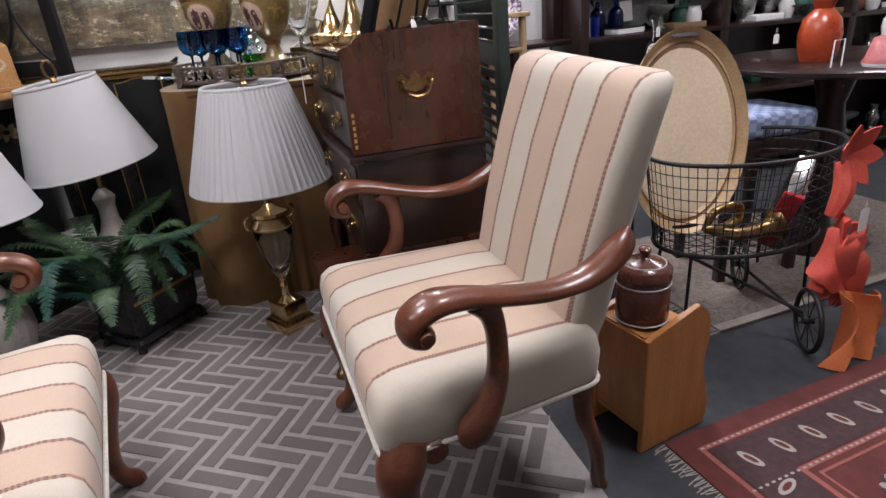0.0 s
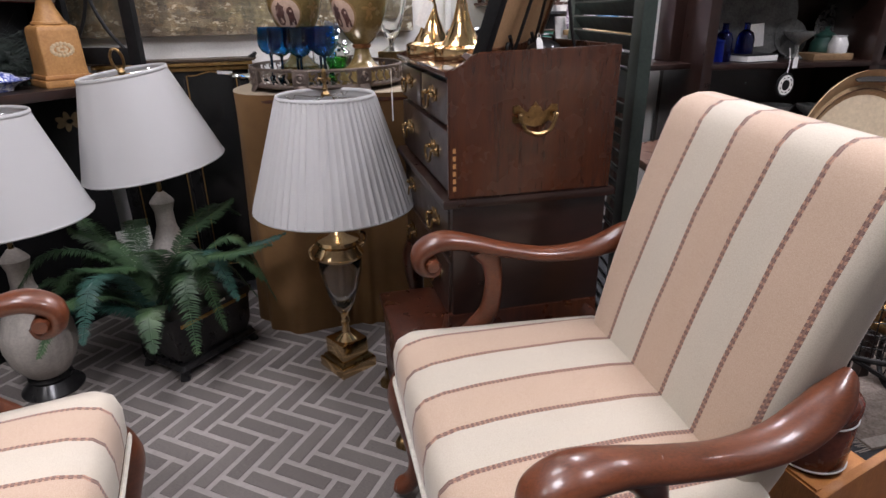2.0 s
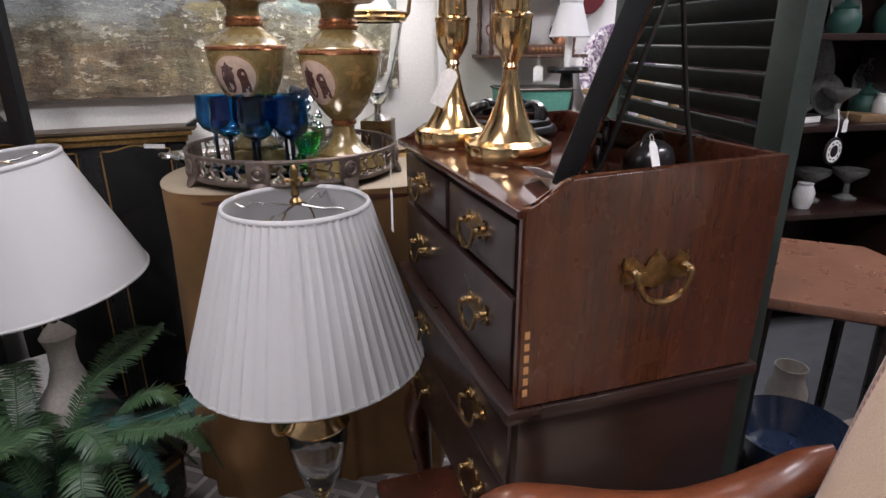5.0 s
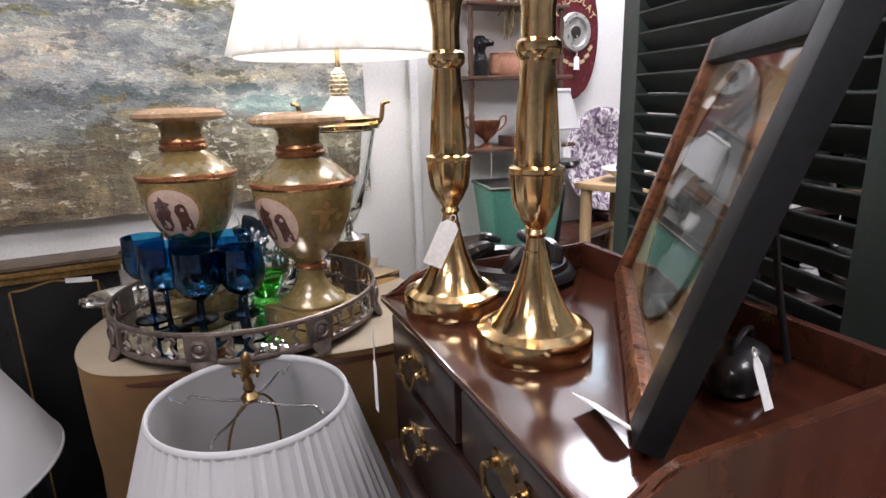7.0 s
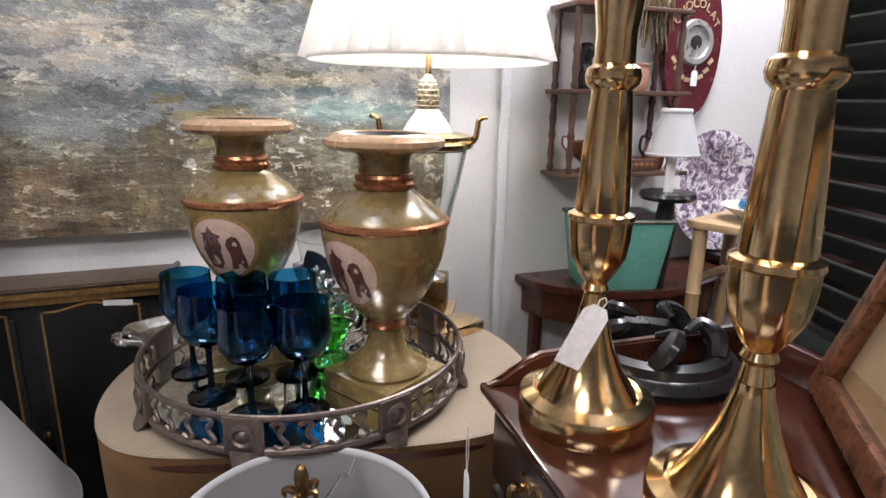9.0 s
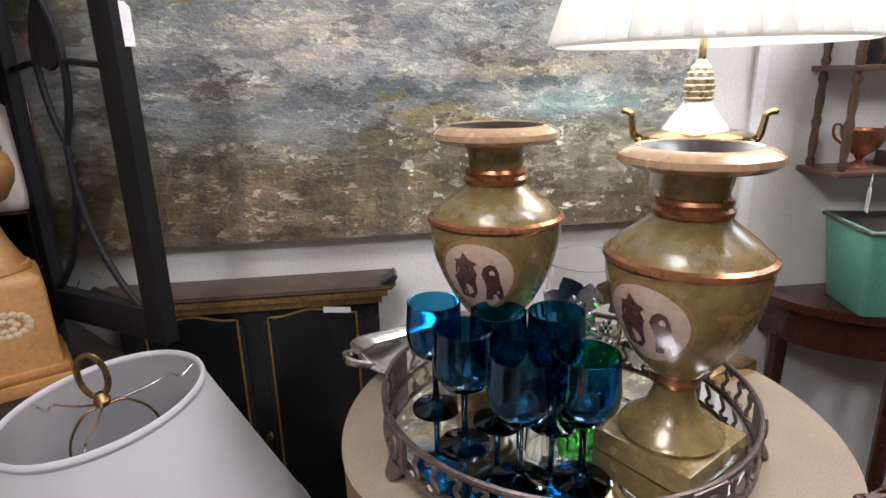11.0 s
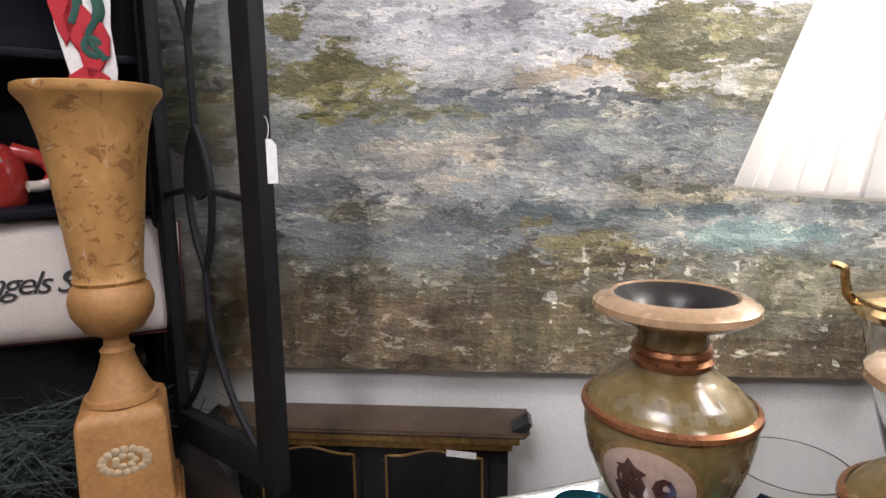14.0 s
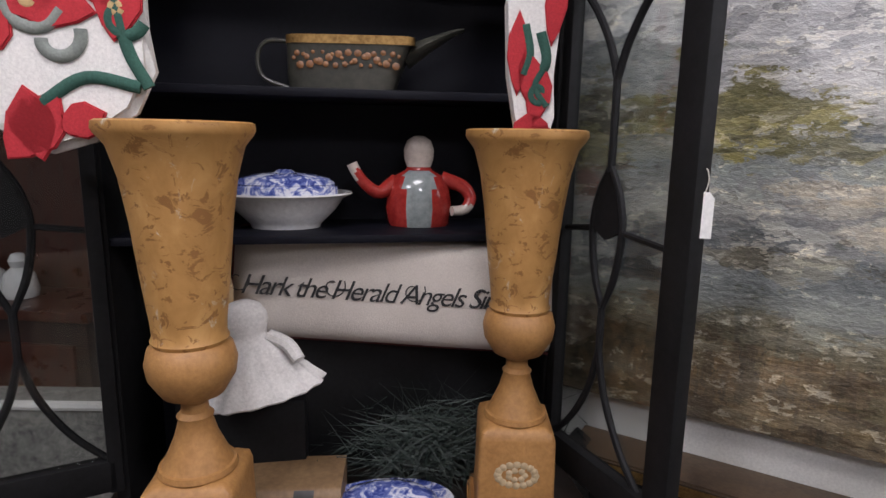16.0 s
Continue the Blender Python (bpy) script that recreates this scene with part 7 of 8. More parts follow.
wheel(pose(0.03, -0.30, 0.102, 0, 0, 62), 0.095)
wheel(pose(0.16, 0.12, 0.10, 0, 0, 62), 0.092)
for x, y in ((-0.24, -0.08), (-0.2, 0.12), (0.2, -0.12), (0.22, 0.1)):
    part("leg", sweep([(x, y, Z0, 0.006), (x * 1.03, y * 1.03, 0.10 if x > 0 else 0.0, 0.006)], 6, 0), iron, cart)
part("axle", sweep([(0.03, -0.29, 0.10, 0.006), (0.16, 0.12, 0.10, 0.006)], 6, 0), iron, cart)
part("draw_bar", sweep([(0.03, -0.28, 0.12, 0.006), (-0.2, 0.0, 0.26, 0.006)], 6, 0), iron, cart)
ot = thing("oval_tray", "large oval cream-lacquered tray with gilt rim standing upright", "tray", pose(1.245, -0.675, 0.312, -10, 0, -22))
HX, HZ = 0.205, 0.33
cream_lac = surface("cream_lacquer", (0.62, 0.50, 0.33), (0.72, 0.60, 0.43), 5, 0.4, bump=0.04)
gilt_tan = surface("gilt_tan", (0.40, 0.26, 0.13), (0.56, 0.40, 0.23), 12, 0.4, 0.2, bump=0.06)
part("floor", slab([(x, HZ + z) for x, z in oval(HX * 0.82, HZ * 0.82, 56)], 0.008), cream_lac, ot, "plain cream floor")
rim_rows = []
for kx, dy in ((0.82, -0.004), (0.86, -0.012), (0.9, -0.010), (0.97, -0.03), (1.0, -0.038), (1.0, -0.032), (0.9, -0.002), (0.82, 0.004)):
    rim_rows.append([(x * kx, dy, HZ + z * kx) for x, z in oval(HX, HZ, 56)])
part("rim", loft(rim_rows, caps=False), gilt_tan, ot, "raised tan gilt rim")
part("line", sweep([(x, -0.0125, HZ + z, 0.002) for x, z in oval(HX * 0.865, HZ * 0.865, 56) + oval(HX * 0.865, HZ * 0.865, 56)[:1]], 5, 0), surface("brown_line", (0.08, 0.04, 0.02), (0.14, 0.07, 0.03), 40, 0.5), ot)
for s in (1, -1):
    part("hand_slot", slab([(x, z) for x, z in rounded(0.045, 0.009, 0.008)], 0.004), dark_inside, ot, m=pose(0, -0.026, HZ + s * HZ * 0.935, -25 * s, 0, 0))
hornb = sweep([(-0.13, 0, 0.05, 0.012), (-0.10, 0.0, 0.11, 0.013), (-0.02, 0.0, 0.12, 0.014), (0.0, 0.01, 0.07, 0.015), (-0.06, 0.01, 0.045, 0.016), (-0.12, 0.0, 0.06, 0.018), (-0.04, -0.03, 0.035, 0.02), (0.06, -0.04, 0.045, 0.03), (0.10, -0.045, 0.055, 0.055)], 14, 6)
solo("brass_horn", hornb, old_brass, "tarnished brass hunting horn lying in the wire cart", "horn", pose(1.33, -0.83, Z0 + 0.012, 0, 0, -12), smooth=70)
bx = thing("gift_box", "silver quilted gift box with a red edge in the cart", "box", pose(1.53, -0.80, Z0 + 0.004, 0, 0, 0) @ pose(0, 0, 0.0, 18, -28, 25))
part("body", box((0.17, 0.05, 0.24), (0, 0, 0.14), 0.004), silver, bx)
for i in range(5):
    for j in range(7):
        part("quilt", lathe([(0.015, 0), (0.012, 0.005), (0, 0.009)], 4), silver, bx, m=pose(-0.066 + 0.033 * i, -0.0255, 0.04 + 0.033 * j, 90, 0, 0))
part("red_edge", box((0.014, 0.056, 0.25), (-0.09, 0, 0.14), 0.004), red_felt, bx, "red ribbon edge")
coral = surface("coral_cloth", (0.50, 0.05, 0.035), (0.66, 0.11, 0.07), 10, 0.7, bump=0.25, fine=260)
orange = surface("orange_cloth", (0.45, 0.10, 0.025), (0.60, 0.17, 0.05), 10, 0.65, bump=0.2, fine=260)
rb = thing("ribbon_bow", "crumpled coral ribbon bow tied to the wire cart", "ribbon", pose(1.46, -1.00, 0))
rng = random.Random(3)
for k in range(7):
    a = 2.4 * k
    rr = []
    for i in range(10):
        t = i / 9
        half = 0.055 * (0.6 + 0.6 * math.sin(math.pi * t)) * (1 + 0.25 * math.sin(7 * t + k))
        cx, cy, cz = 0.05 * math.sin(3 * t + a) * t + 0.02 * math.sin(k), -0.08 - 0.03 * math.cos(2 * t + a), 0.40 - 0.22 * t + 0.03 * math.sin(a + 5 * t)
        rr.append([(cx + half * math.cos(0.5 * a + t), cy + half * 0.5 * math.sin(0.5 * a + t), cz + 0.012 * math.sin(9 * t + k)), (cx, cy - 0.02, cz), (cx - half * math.cos(0.5 * a + t), cy - half * 0.5 * math.sin(0.5 * a + t), cz - 0.01), (cx, cy + 0.004, cz)])
    part("loop", loft(rr), coral, rb, smooth=80)
tail = [[(-0.05 + 0.11 * u + 0.02 * math.sin(4 * t), -0.15 + 0.04 * math.sin(6 * u) - 0.02 * t, 0.21 - 0.205 * t) for u in np.linspace(-0.1 - 0.5 * t, 1 + 0.6 * t, 9)] + [(-0.05 + 0.11 * u + 0.02 * math.sin(4 * t), -0.144 + 0.04 * math.sin(6 * u) - 0.02 * t, 0.21 - 0.205 * t) for u in np.linspace(1 + 0.6 * t, -0.1 - 0.5 * t, 9)] for t in np.linspace(0, 1, 8)]
part("tail", loft(tail), orange, rb, "orange ribbon tail", smooth=80)
part("knot", sweep([(0, -0.03, 0.42, 0.02), (0.02, -0.04, 0.5, 0.03), (0.03, -0.02, 0.58, 0.025)], 8, 4), coral, rb)
for a in (-70, -20, 40, 95, 150):
    part("point", slab(petal(0.11, 0.06), 0.003), coral, rb, "stiff pointed ribbon leaf", m=pose(0.03, -0.03, 0.60, 20, a, 0))
paper_tag("price_tag", pose(1.46, -1.12, 0.47), 0.07, 0.04, "white card tag on the coral ribbon", 0.02)

# ---- the wall shelf and what stands along the back wall ----
shelf_wood = surface("shelf_wood", (0.045, 0.022, 0.014), (0.12, 0.06, 0.038), 12, 0.4, stretch=(1, 5, 5), coat=0.2)
ws = thing("wall_shelf", "dark wooden tiered wall shelf with turned spindles", "shelf", pose(0.825, BACK, 0))
for zz, w in ((1.137, 0.42), (1.36, 0.40), (1.575, 0.38)):
    part("board", box((w, 0.13, 0.012), (w / 2, -0.067, zz), 0.003), shelf_wood, ws)
spin = [(0.007, 0), (0.011, 0.01), (0.007, 0.022), (0.010, 0.05), (0.0075, 0.085), (0.011, 0.10), (0.0075, 0.115), (0.010, 0.15), (0.007, 0.18), (0.011, 0.195), (0.007, 0.21)]
spin_mesh = finish(lathe(spin, 14), "spindle", shelf_wood)
for zz in (1.143, 1.366):
    for x, y in ((0.02, -0.115), (0.02, -0.02), (0.36, -0.115), (0.36, -0.02)):
        ob = new("spindle", spin_mesh)
        ob.parent = ws
        ob.matrix_local = pose(x, y, zz)
copper = surface("copper", (0.20, 0.075, 0.04), (0.40, 0.18, 0.10), 20, 0.35, 0.8, 0.08)
cup = thing("copper_cup", "two-handled dark copper loving cup on the shelf", "cup", pose(0.925, BACK - 0.07, 1.1435))
part("bowl", lathe([(0, 0), (0.022, 0), (0.02, 0.006), (0.006, 0.016), (0.012, 0.026), (0.032, 0.042), (0.045, 0.072), (0.047, 0.085), (0.044, 0.085), (0.04, 0.07), (0.02, 0.04), (0, 0.035)], 32), copper, cup)
for s in (1, -1):
    part("handle", sweep([(0.044 * s, 0, 0.075, 0.003), (0.06 * s, 0, 0.095, 0.003), (0.075 * s, 0, 0.095, 0.003), (0.072 * s, 0, 0.07, 0.003), (0.036 * s, 0, 0.045, 0.003)], 6, 5), copper, cup)
wb = thing("inlaid_box", "low dark wooden box with inlaid front", "box", pose(1.07, BACK - 0.075, 1.1435, 0, 0, 4))
part("body", box((0.16, 0.075, 0.034), (0, 0, 0.017), 0.003), shelf_wood, wb)
for k in range(7):
    part("inlay", lathe([(0.009, 0), (0.006, 0.002), (0, 0.003)], 6), tole_gold, wb, m=pose(-0.06 + 0.02 * k, -0.038, 0.016, 90, 0, 0))
jug = thing("copper_jug", "small copper jug with dark handle on the shelf", "jug", pose(1.165, BACK - 0.07, 1.1435))
part("body", lathe([(0, 0), (0.026, 0), (0.032, 0.02), (0.034, 0.045), (0.024, 0.07), (0.016, 0.08), (0.02, 0.095), (0, 0.094)], 28), copper, jug)
part("handle", sweep([(-0.018, 0, 0.09, 0.004), (-0.045, 0, 0.095, 0.004), (-0.05, 0, 0.06, 0.004), (-0.03, 0, 0.04, 0.004)], 6, 4), iron, jug)
terra = surface("terracotta", (0.34, 0.15, 0.09), (0.52, 0.27, 0.18), 14, 0.75, bump=0.25)
tp = oval_lathe([(0, 0), (0.075, 0), (0.085, 0.01), (0.083, 0.05), (0.08, 0.065), (0.084, 0.07), (0.08, 0.072), (0.074, 0.066), (0, 0.06)], 0.6)
solo("terracotta_dish", tp, terra, "oval terracotta baking dish on the upper shelf", "dish", pose(1.03, BACK - 0.067, 1.3665))
dogb = lathe([(0, 0), (0.024, 0), (0.026, 0.03), (0.02, 0.06), (0.016, 0.075), (0.022, 0.09), (0.024, 0.105), (0.014, 0.12), (0, 0.122)], 20)
sweep([(0.012, -0.005, 0.10, 0.014), (0.03, -0.012, 0.098, 0.010), (0.042, -0.014, 0.095, 0.006)], 8, 3, bm=dogb)
for s in (1, -1):
    sweep([(0.0, 0.02 * s, 0.11, 0.008), (-0.006, 0.026 * s, 0.09, 0.008), (-0.004, 0.026 * s, 0.07, 0.004)], 6, 3, bm=dogb)
solo("dog_figurine", dogb, black_lacquer, "small black seated dog figurine on the shelf", "figurine", pose(0.905, BACK - 0.07, 1.3665, 0, 0, -25), smooth=70)
tea = thing("red_teapot", "bright red glazed teapot on the top shelf", "teapot", pose(0.92, BACK - 0.07, 1.5815))
red_pot = surface("red_pot", (0.5, 0.03, 0.02), (0.65, 0.06, 0.04), 14, 0.25, coat=0.5, bump=0.02)
part("body", lathe([(0, 0), (0.034, 0), (0.05, 0.02), (0.056, 0.045), (0.045, 0.07), (0.03, 0.078), (0, 0.08)], 32), red_pot, tea)
part("spout", sweep([(-0.045, 0, 0.035, 0.012), (-0.075, 0, 0.055, 0.008), (-0.085, 0, 0.075, 0.006)], 8, 4), red_pot, tea)
part("lid", lathe([(0.03, 0.077), (0.02, 0.088), (0.006, 0.092), (0.009, 0.10), (0, 0.106)], 20), red_pot, tea)
reeds = bmesh.new()
rng = random.Random(21)
for k in range(60):
    x, l = rng.uniform(-0.05, 0.05), rng.uniform(0.28, 0.4)
    sweep([(x * 0.5, rng.uniform(-0.02, 0.02), 0.42, 0.003), (x * 1.3, rng.uniform(-0.03, 0.03), 0.42 - l * 0.6, 0.004), (x * 1.9, rng.uniform(-0.03, 0.03), 0.42 - l, 0.002)], 5, 3, bm=reeds)
straw = surface("straw_black", (0.012, 0.010, 0.008), (0.35, 0.27, 0.13), 60, 0.6, stretch=(6, 6, 0.3))
solo("tassel", reeds, straw, "hanging bundle of black and straw-coloured cords", "tassel", pose(1.06, BACK - 0.10, 1.45))
paper_tag("price_tag", pose(1.025, BACK - 0.14, 1.105), 0.055, 0.04, "white paper price tag hanging from the shelf", 0.035)
paper_tag("price_tag", pose(0.90, BACK - 0.14, 1.11, 0, 0, 60), 0.055, 0.03, "white paper price tag hanging from the shelf", 0.03)
paper_tag("price_tag", pose(1.20, BACK - 0.14, 1.13, 0, 0, 10), 0.055, 0.035, "white paper price tag hanging from the shelf", 0.03)

demi = thing("demilune_table", "half-round mahogany side table against the wall", "side table", pose(1.12, BACK - 0.002, -0.03))
half = [(0.36 * math.cos(a), -0.27 * math.sin(a)) for a in np.linspace(0, math.pi, 30)]
for z0, z1, k, nm in ((0.845, 0.866, 1.0, "top"), (0.755, 0.845, 0.93, "apron")):
    bm = loft([[(x * k, y * k - 0.001, z) for x, y in half] for z in (z0, z1)])
    part(nm, bm, mahogany, demi)
for a in (0.15, 1.1, 2.05, 2.99):
    x, y = 0.32 * math.cos(a), -0.235 * math.sin(a) - 0.02
    part("leg", sweep([(x, y, 0.76, 0.022), (x, y, 0.4, 0.017), (x, y, 0.03, 0.012)], 8, 2, side=(0, 1, 0)), mahogany, demi)
tin = thing("green_tin", "mint green metal tub with dark lining and bottles", "tub", pose(0.985, 0.80, 0.8365, 0, 0, -14))
part("tub", loft([[(x, y, z) for x, y in rounded(a, b, 0.012, 3)] for a, b, z in ((0.10, 0.075, 0.0), (0.102, 0.077, 0.004), (0.122, 0.098, 0.188), (0.126, 0.102, 0.19), (0.126, 0.102, 0.198), (0.117, 0.093, 0.198))], caps=False), teal_tin, tin, "tapering mint green tub")
part("lining", loft([[(x, y, z) for x, y in rounded(a, b, 0.012, 3)] for a, b, z in ((0.118, 0.094, 0.197), (0.112, 0.088, 0.11), (0.095, 0.07, 0.06))]), dark_inside, tin)
part("rim", sweep([(x, y, 0.195, 0.004) for x, y in rounded(0.126, 0.102, 0.014, 3) + rounded(0.126, 0.102, 0.014, 3)[:1]], 6, 0), tray_metal, tin, "rubbed dark metal rim")
for k in range(3):
    part("knob", lathe([(0, -0.012), (0.009, -0.008), (0.012, 0), (0.009, 0.008), (0, 0.012)], 12), teal_tin, tin, m=pose(-0.06 + 0.024 * k, -0.05, 0.17))

sg = thing("oval_sign", "maroon oval enamel shop sign with a small clock dial", "sign", pose(1.31, BACK - 0.02, 1.50))
maroon = surface("maroon_enamel", (0.07, 0.010, 0.014), (0.12, 0.02, 0.024), 8, 0.25, coat=0.4, bump=0.02)
part("plate", slab([(x, z) for x, z in oval(0.105, 0.215, 48)], 0.02, 0.006), maroon, sg)
part("dial", lathe([(0, 0.008), (0.02, 0.008), (0.022, 0.004), (0.045, 0.004), (0.048, 0.012), (0.062, 0.012), (0.064, 0.004), (0.066, 0)], 40), surface("dial_silver", (0.4, 0.4, 0.38), (0.6, 0.6, 0.57), 20, 0.3, 0.6), sg, "silvered round dial", m=pose(0, -0.010, 0.01, 90, 0, 0))
part("dial_centre", lathe([(0, 0.012), (0.019, 0.010), (0.021, 0.006)], 24), dark_inside, sg, m=pose(0, -0.011, 0.01, 90, 0, 0))
gold_letter = surface("gold_letter", (0.42, 0.30, 0.16), (0.55, 0.42, 0.25), 40, 0.5)
for k, ch_ in enumerate("CHOCOLAT"):
    a = radians(150 - 17.5 * k)
    tcurve = bpy.data.curves.new("letter", "FONT")
    tcurve.body, tcurve.size, tcurve.align_x, tcurve.align_y, tcurve.extrude = ch_, 0.034, "CENTER", "CENTER", 0.001
    tcurve.materials.append(gold_letter)
    ob = new("letter", tcurve)
    ob.parent = sg
    ob.matrix_local = pose(0.083 * math.cos(a), -0.0115, 0.02 + 0.098 * math.sin(a), 90, -(math.degrees(a) - 90) * 0.75, 0)
for k in range(8):
    a = radians(205 + 18.5 * k)
    part("bar", box((0.012, 0.002, 0.022), (0, 0, 0), 0.0006), gold_letter, sg, m=pose(0.078 * math.cos(a), -0.011, 0.0 + 0.098 * math.sin(a), 0, -(math.degrees(a) + 90) * 0.75, 0))
paper_tag("price_tag", pose(1.31, BACK - 0.045, 1.43), 0.045, 0.024, "white paper price tag hanging on the sign", 0.07)

sl = thing("candle_lamp", "small table lamp with white bell shade on a dark stand", "lamp", pose(1.08, 0.72, 0))
part("stand_top", lathe([(0, 1.085), (0.07, 1.085), (0.075, 1.095), (0.07, 1.105), (0, 1.105)], 28), black_lacquer, sl)
part("column", lathe([(0.10, 0), (0.10, 0.03), (0.03, 0.06), (0.018, 0.3), (0.028, 0.6), (0.016, 0.85), (0.03, 1.0), (0.02, 1.085)], 20), black_lacquer, sl, "dark turned column")
part("candle", lathe([(0.013, 1.105), (0.013, 1.21), (0, 1.21)], 14), white_card, sl)
pleated_shade(sl, 0.068, 1.205, 0.036, 1.315, plain_shade, 0, 6)

bs = thing("bamboo_stand", "bamboo plant stand with wrapped joints", "stand", pose(1.30, 0.62, 0, 0, 0, 20))
bamboo = surface("bamboo", (0.34, 0.22, 0.11), (0.52, 0.37, 0.2), 16, 0.45, stretch=(4, 4, 0.6))
part("top", box((0.26, 0.26, 0.022), (0, 0, 1.02), 0.006), bamboo, bs)
for sx in (1, -1):
    for sy in (1, -1):
        part("pole", lathe([(0.019, 0), (0.019, 0.2), (0.022, 0.205), (0.019, 0.21), (0.019, 0.5), (0.022, 0.505), (0.019, 0.51), (0.019, 0.82), (0.022, 0.825), (0.019, 0.83), (0.019, 1.01)], 14), bamboo, bs, m=pose(0.10 * sx, 0.10 * sy, 0))
    part("rail", sweep([(-0.1, 0.1 * sx, 0.86, 0.012), (0.1, 0.1 * sx, 0.86, 0.012)], 8, 0), bamboo, bs)
bd = thing("blue_bowl", "blue and white china bowl on the bamboo stand", "bowl", pose(1.30, 0.62, 1.031))
part("bowl", lathe([(0, 0), (0.04, 0), (0.045, 0.01), (0.08, 0.03), (0.095, 0.04), (0.093, 0.042), (0.07, 0.032), (0, 0.014)], 36), china, bd)
part("blue_pot", lathe([(0, 0.015), (0.04, 0.018), (0.05, 0.04), (0.045, 0.055), (0.035, 0.058), (0.02, 0.066), (0, 0.068)], 28), surface("blue_glaze", (0.02, 0.10, 0.22), (0.05, 0.2, 0.36), 12, 0.2, coat=0.5), bd)
bp = thing("transfer_charger", "large purple transferware charger leaning against the wall", "plate", pose(1.46, BACK - 0.06, 0.872, -10, 0, 0))
charger, _nt, _b = material("charger_print")
_c = ramp(_nt, noise_of(_nt, 30, 5, 0.65, (1, 1, 1), 1.5), [(0.40, (0.10, 0.06, 0.11)), (0.5, (0.33, 0.26, 0.32)), (0.57, (0.68, 0.66, 0.64))])
_nt.links.new(_c, _b.inputs["Base Color"])
_b.inputs["Roughness"].default_value = 0.25
part("plate", lathe([(0, 0.004), (0.12, 0.004), (0.135, 0.012), (0.19, 0.022), (0.192, 0.026), (0.188, 0.027), (0.13, 0.017), (0.12, 0.01), (0, 0.01)], 56), charger, bp, m=pose(0, 0, 0.192, 90, 0, 0))
sideb = thing("console_table", "dark mahogany console table against the back wall", "console table", pose(1.66, 0.79, 0))
part("top", box((0.48, 0.30, 0.025), (0, 0, 0.858), 0.005), mahogany_dark_shaded, sideb)
for sx in (1, -1):
    for sy in (1, -1):
        part("leg", box((0.04, 0.04, 0.845), (0.21 * sx, 0.12 * sy, 0.4225), 0.004), mahogany_dark_shaded, sideb)
pc = thing("pedestal_column", "tall dark wooden pedestal with square capital", "pedestal", pose(1.80, 0.80, 0.871))
part("shaft", box((0.11, 0.11, 0.55), (0, 0, 0.275), 0.006), mahogany_dark_shaded, pc)
part("capital", box((0.15, 0.13, 0.03), (0, 0, 0.565), 0.008), mahogany_dark_shaded, pc)

# ---- far right: dark cabinets, tables and wares ----
cc = thing("china_cabinet", "long dark mahogany open cabinet crowded with wares", "cabinet", pose(3.05, 0.45, 0, 0, 0, -12))
for x in (-1.25, -0.42, 0.42, 1.25):
    part("post", box((0.05, 0.36, 2.0), (x, 0, 1.0), 0.005), mahogany_dark_shaded, cc)
for zz in (0.10, 0.50, 0.86, 1.2, 1.55, 1.99):
    part("shelf", box((2.5, 0.36, 0.025), (0, 0, zz), 0.004), mahogany_dark_shaded, cc)
part("back", box((2.5, 0.015, 2.0), (0, 0.185, 1.0)), mahogany_dark_shaded, cc)
CCM = pose(3.05, 0.45, 0, 0, 0, -12)
smoky = surface("smoky_glass", (0.10, 0.105, 0.10), (0.24, 0.245, 0.235), 18, 0.15, coat=0.5, bump=0.02)
plate_bm = finish(lathe([(0, 0.004), (0.05, 0.004), (0.056, 0.01), (0.088, 0.018), (0.09, 0.021), (0.056, 0.014), (0, 0.009)], 32), "plate", smoky)
rng = random.Random(31)
for zz in (0.873, 1.2135):
    for k in range(6):
        ob = tagged(new("plate", plate_bm), "smoky grey glass plate propped on the dark cabinet shelf", "plate", "propped plates")
        ob.matrix_world = CCM @ pose(-1.1 + 0.42 * k + rng.uniform(-0.05, 0.05), 0.09, zz + 0.09, 78, 0, rng.uniform(-8, 8))
cobalt = glass("cobalt", (0.01, 0.03, 0.35), 0.05)
for k, (x, y, zz) in enumerate(((-1.12, -0.06, 0.873), (-1.0, -0.04, 0.873), (-0.2, -0.05, 0.513))):
    solo("blue_bottle", lathe([(0, 0), (0.036, 0), (0.04, 0.01), (0.04, 0.10), (0.032, 0.125), (0.014, 0.14), (0.013, 0.165), (0.017, 0.17), (0, 0.172)], 24), cobalt, "cobalt blue glass bottle on the cabinet shelf", "bottle", CCM @ pose(x, y, zz), group="blue bottles")
for k in range(7):
    x = -0.85 + 0.3 * k
    solo("white_jar", lathe([(0, 0), (0.03, 0), (0.04, 0.03), (0.042, 0.07), (0.03, 0.10), (0.033, 0.108), (0, 0.11)], 24), china, "small white china jar on the dark shelf", "jar", CCM @ pose(x, -0.08, 0.873 if k % 2 else 0.513), group="white jars")
for k in range(4):
    solo("stacked_book", box((0.2, 0.14, 0.03), (0, 0, 0.015), 0.003), white_card if k % 2 else leather, "old book lying flat on the cabinet shelf", "book", CCM @ pose(-0.6 + 0.5 * k, -0.06, 0.873, 0, 0, 6 * k), group="shelf books")


# wares crowded on the far cabinet's shelves
def on_cabinet(x, y, z, turn=0):
    return CCM @ pose(x, y, z, 0, 0, turn)


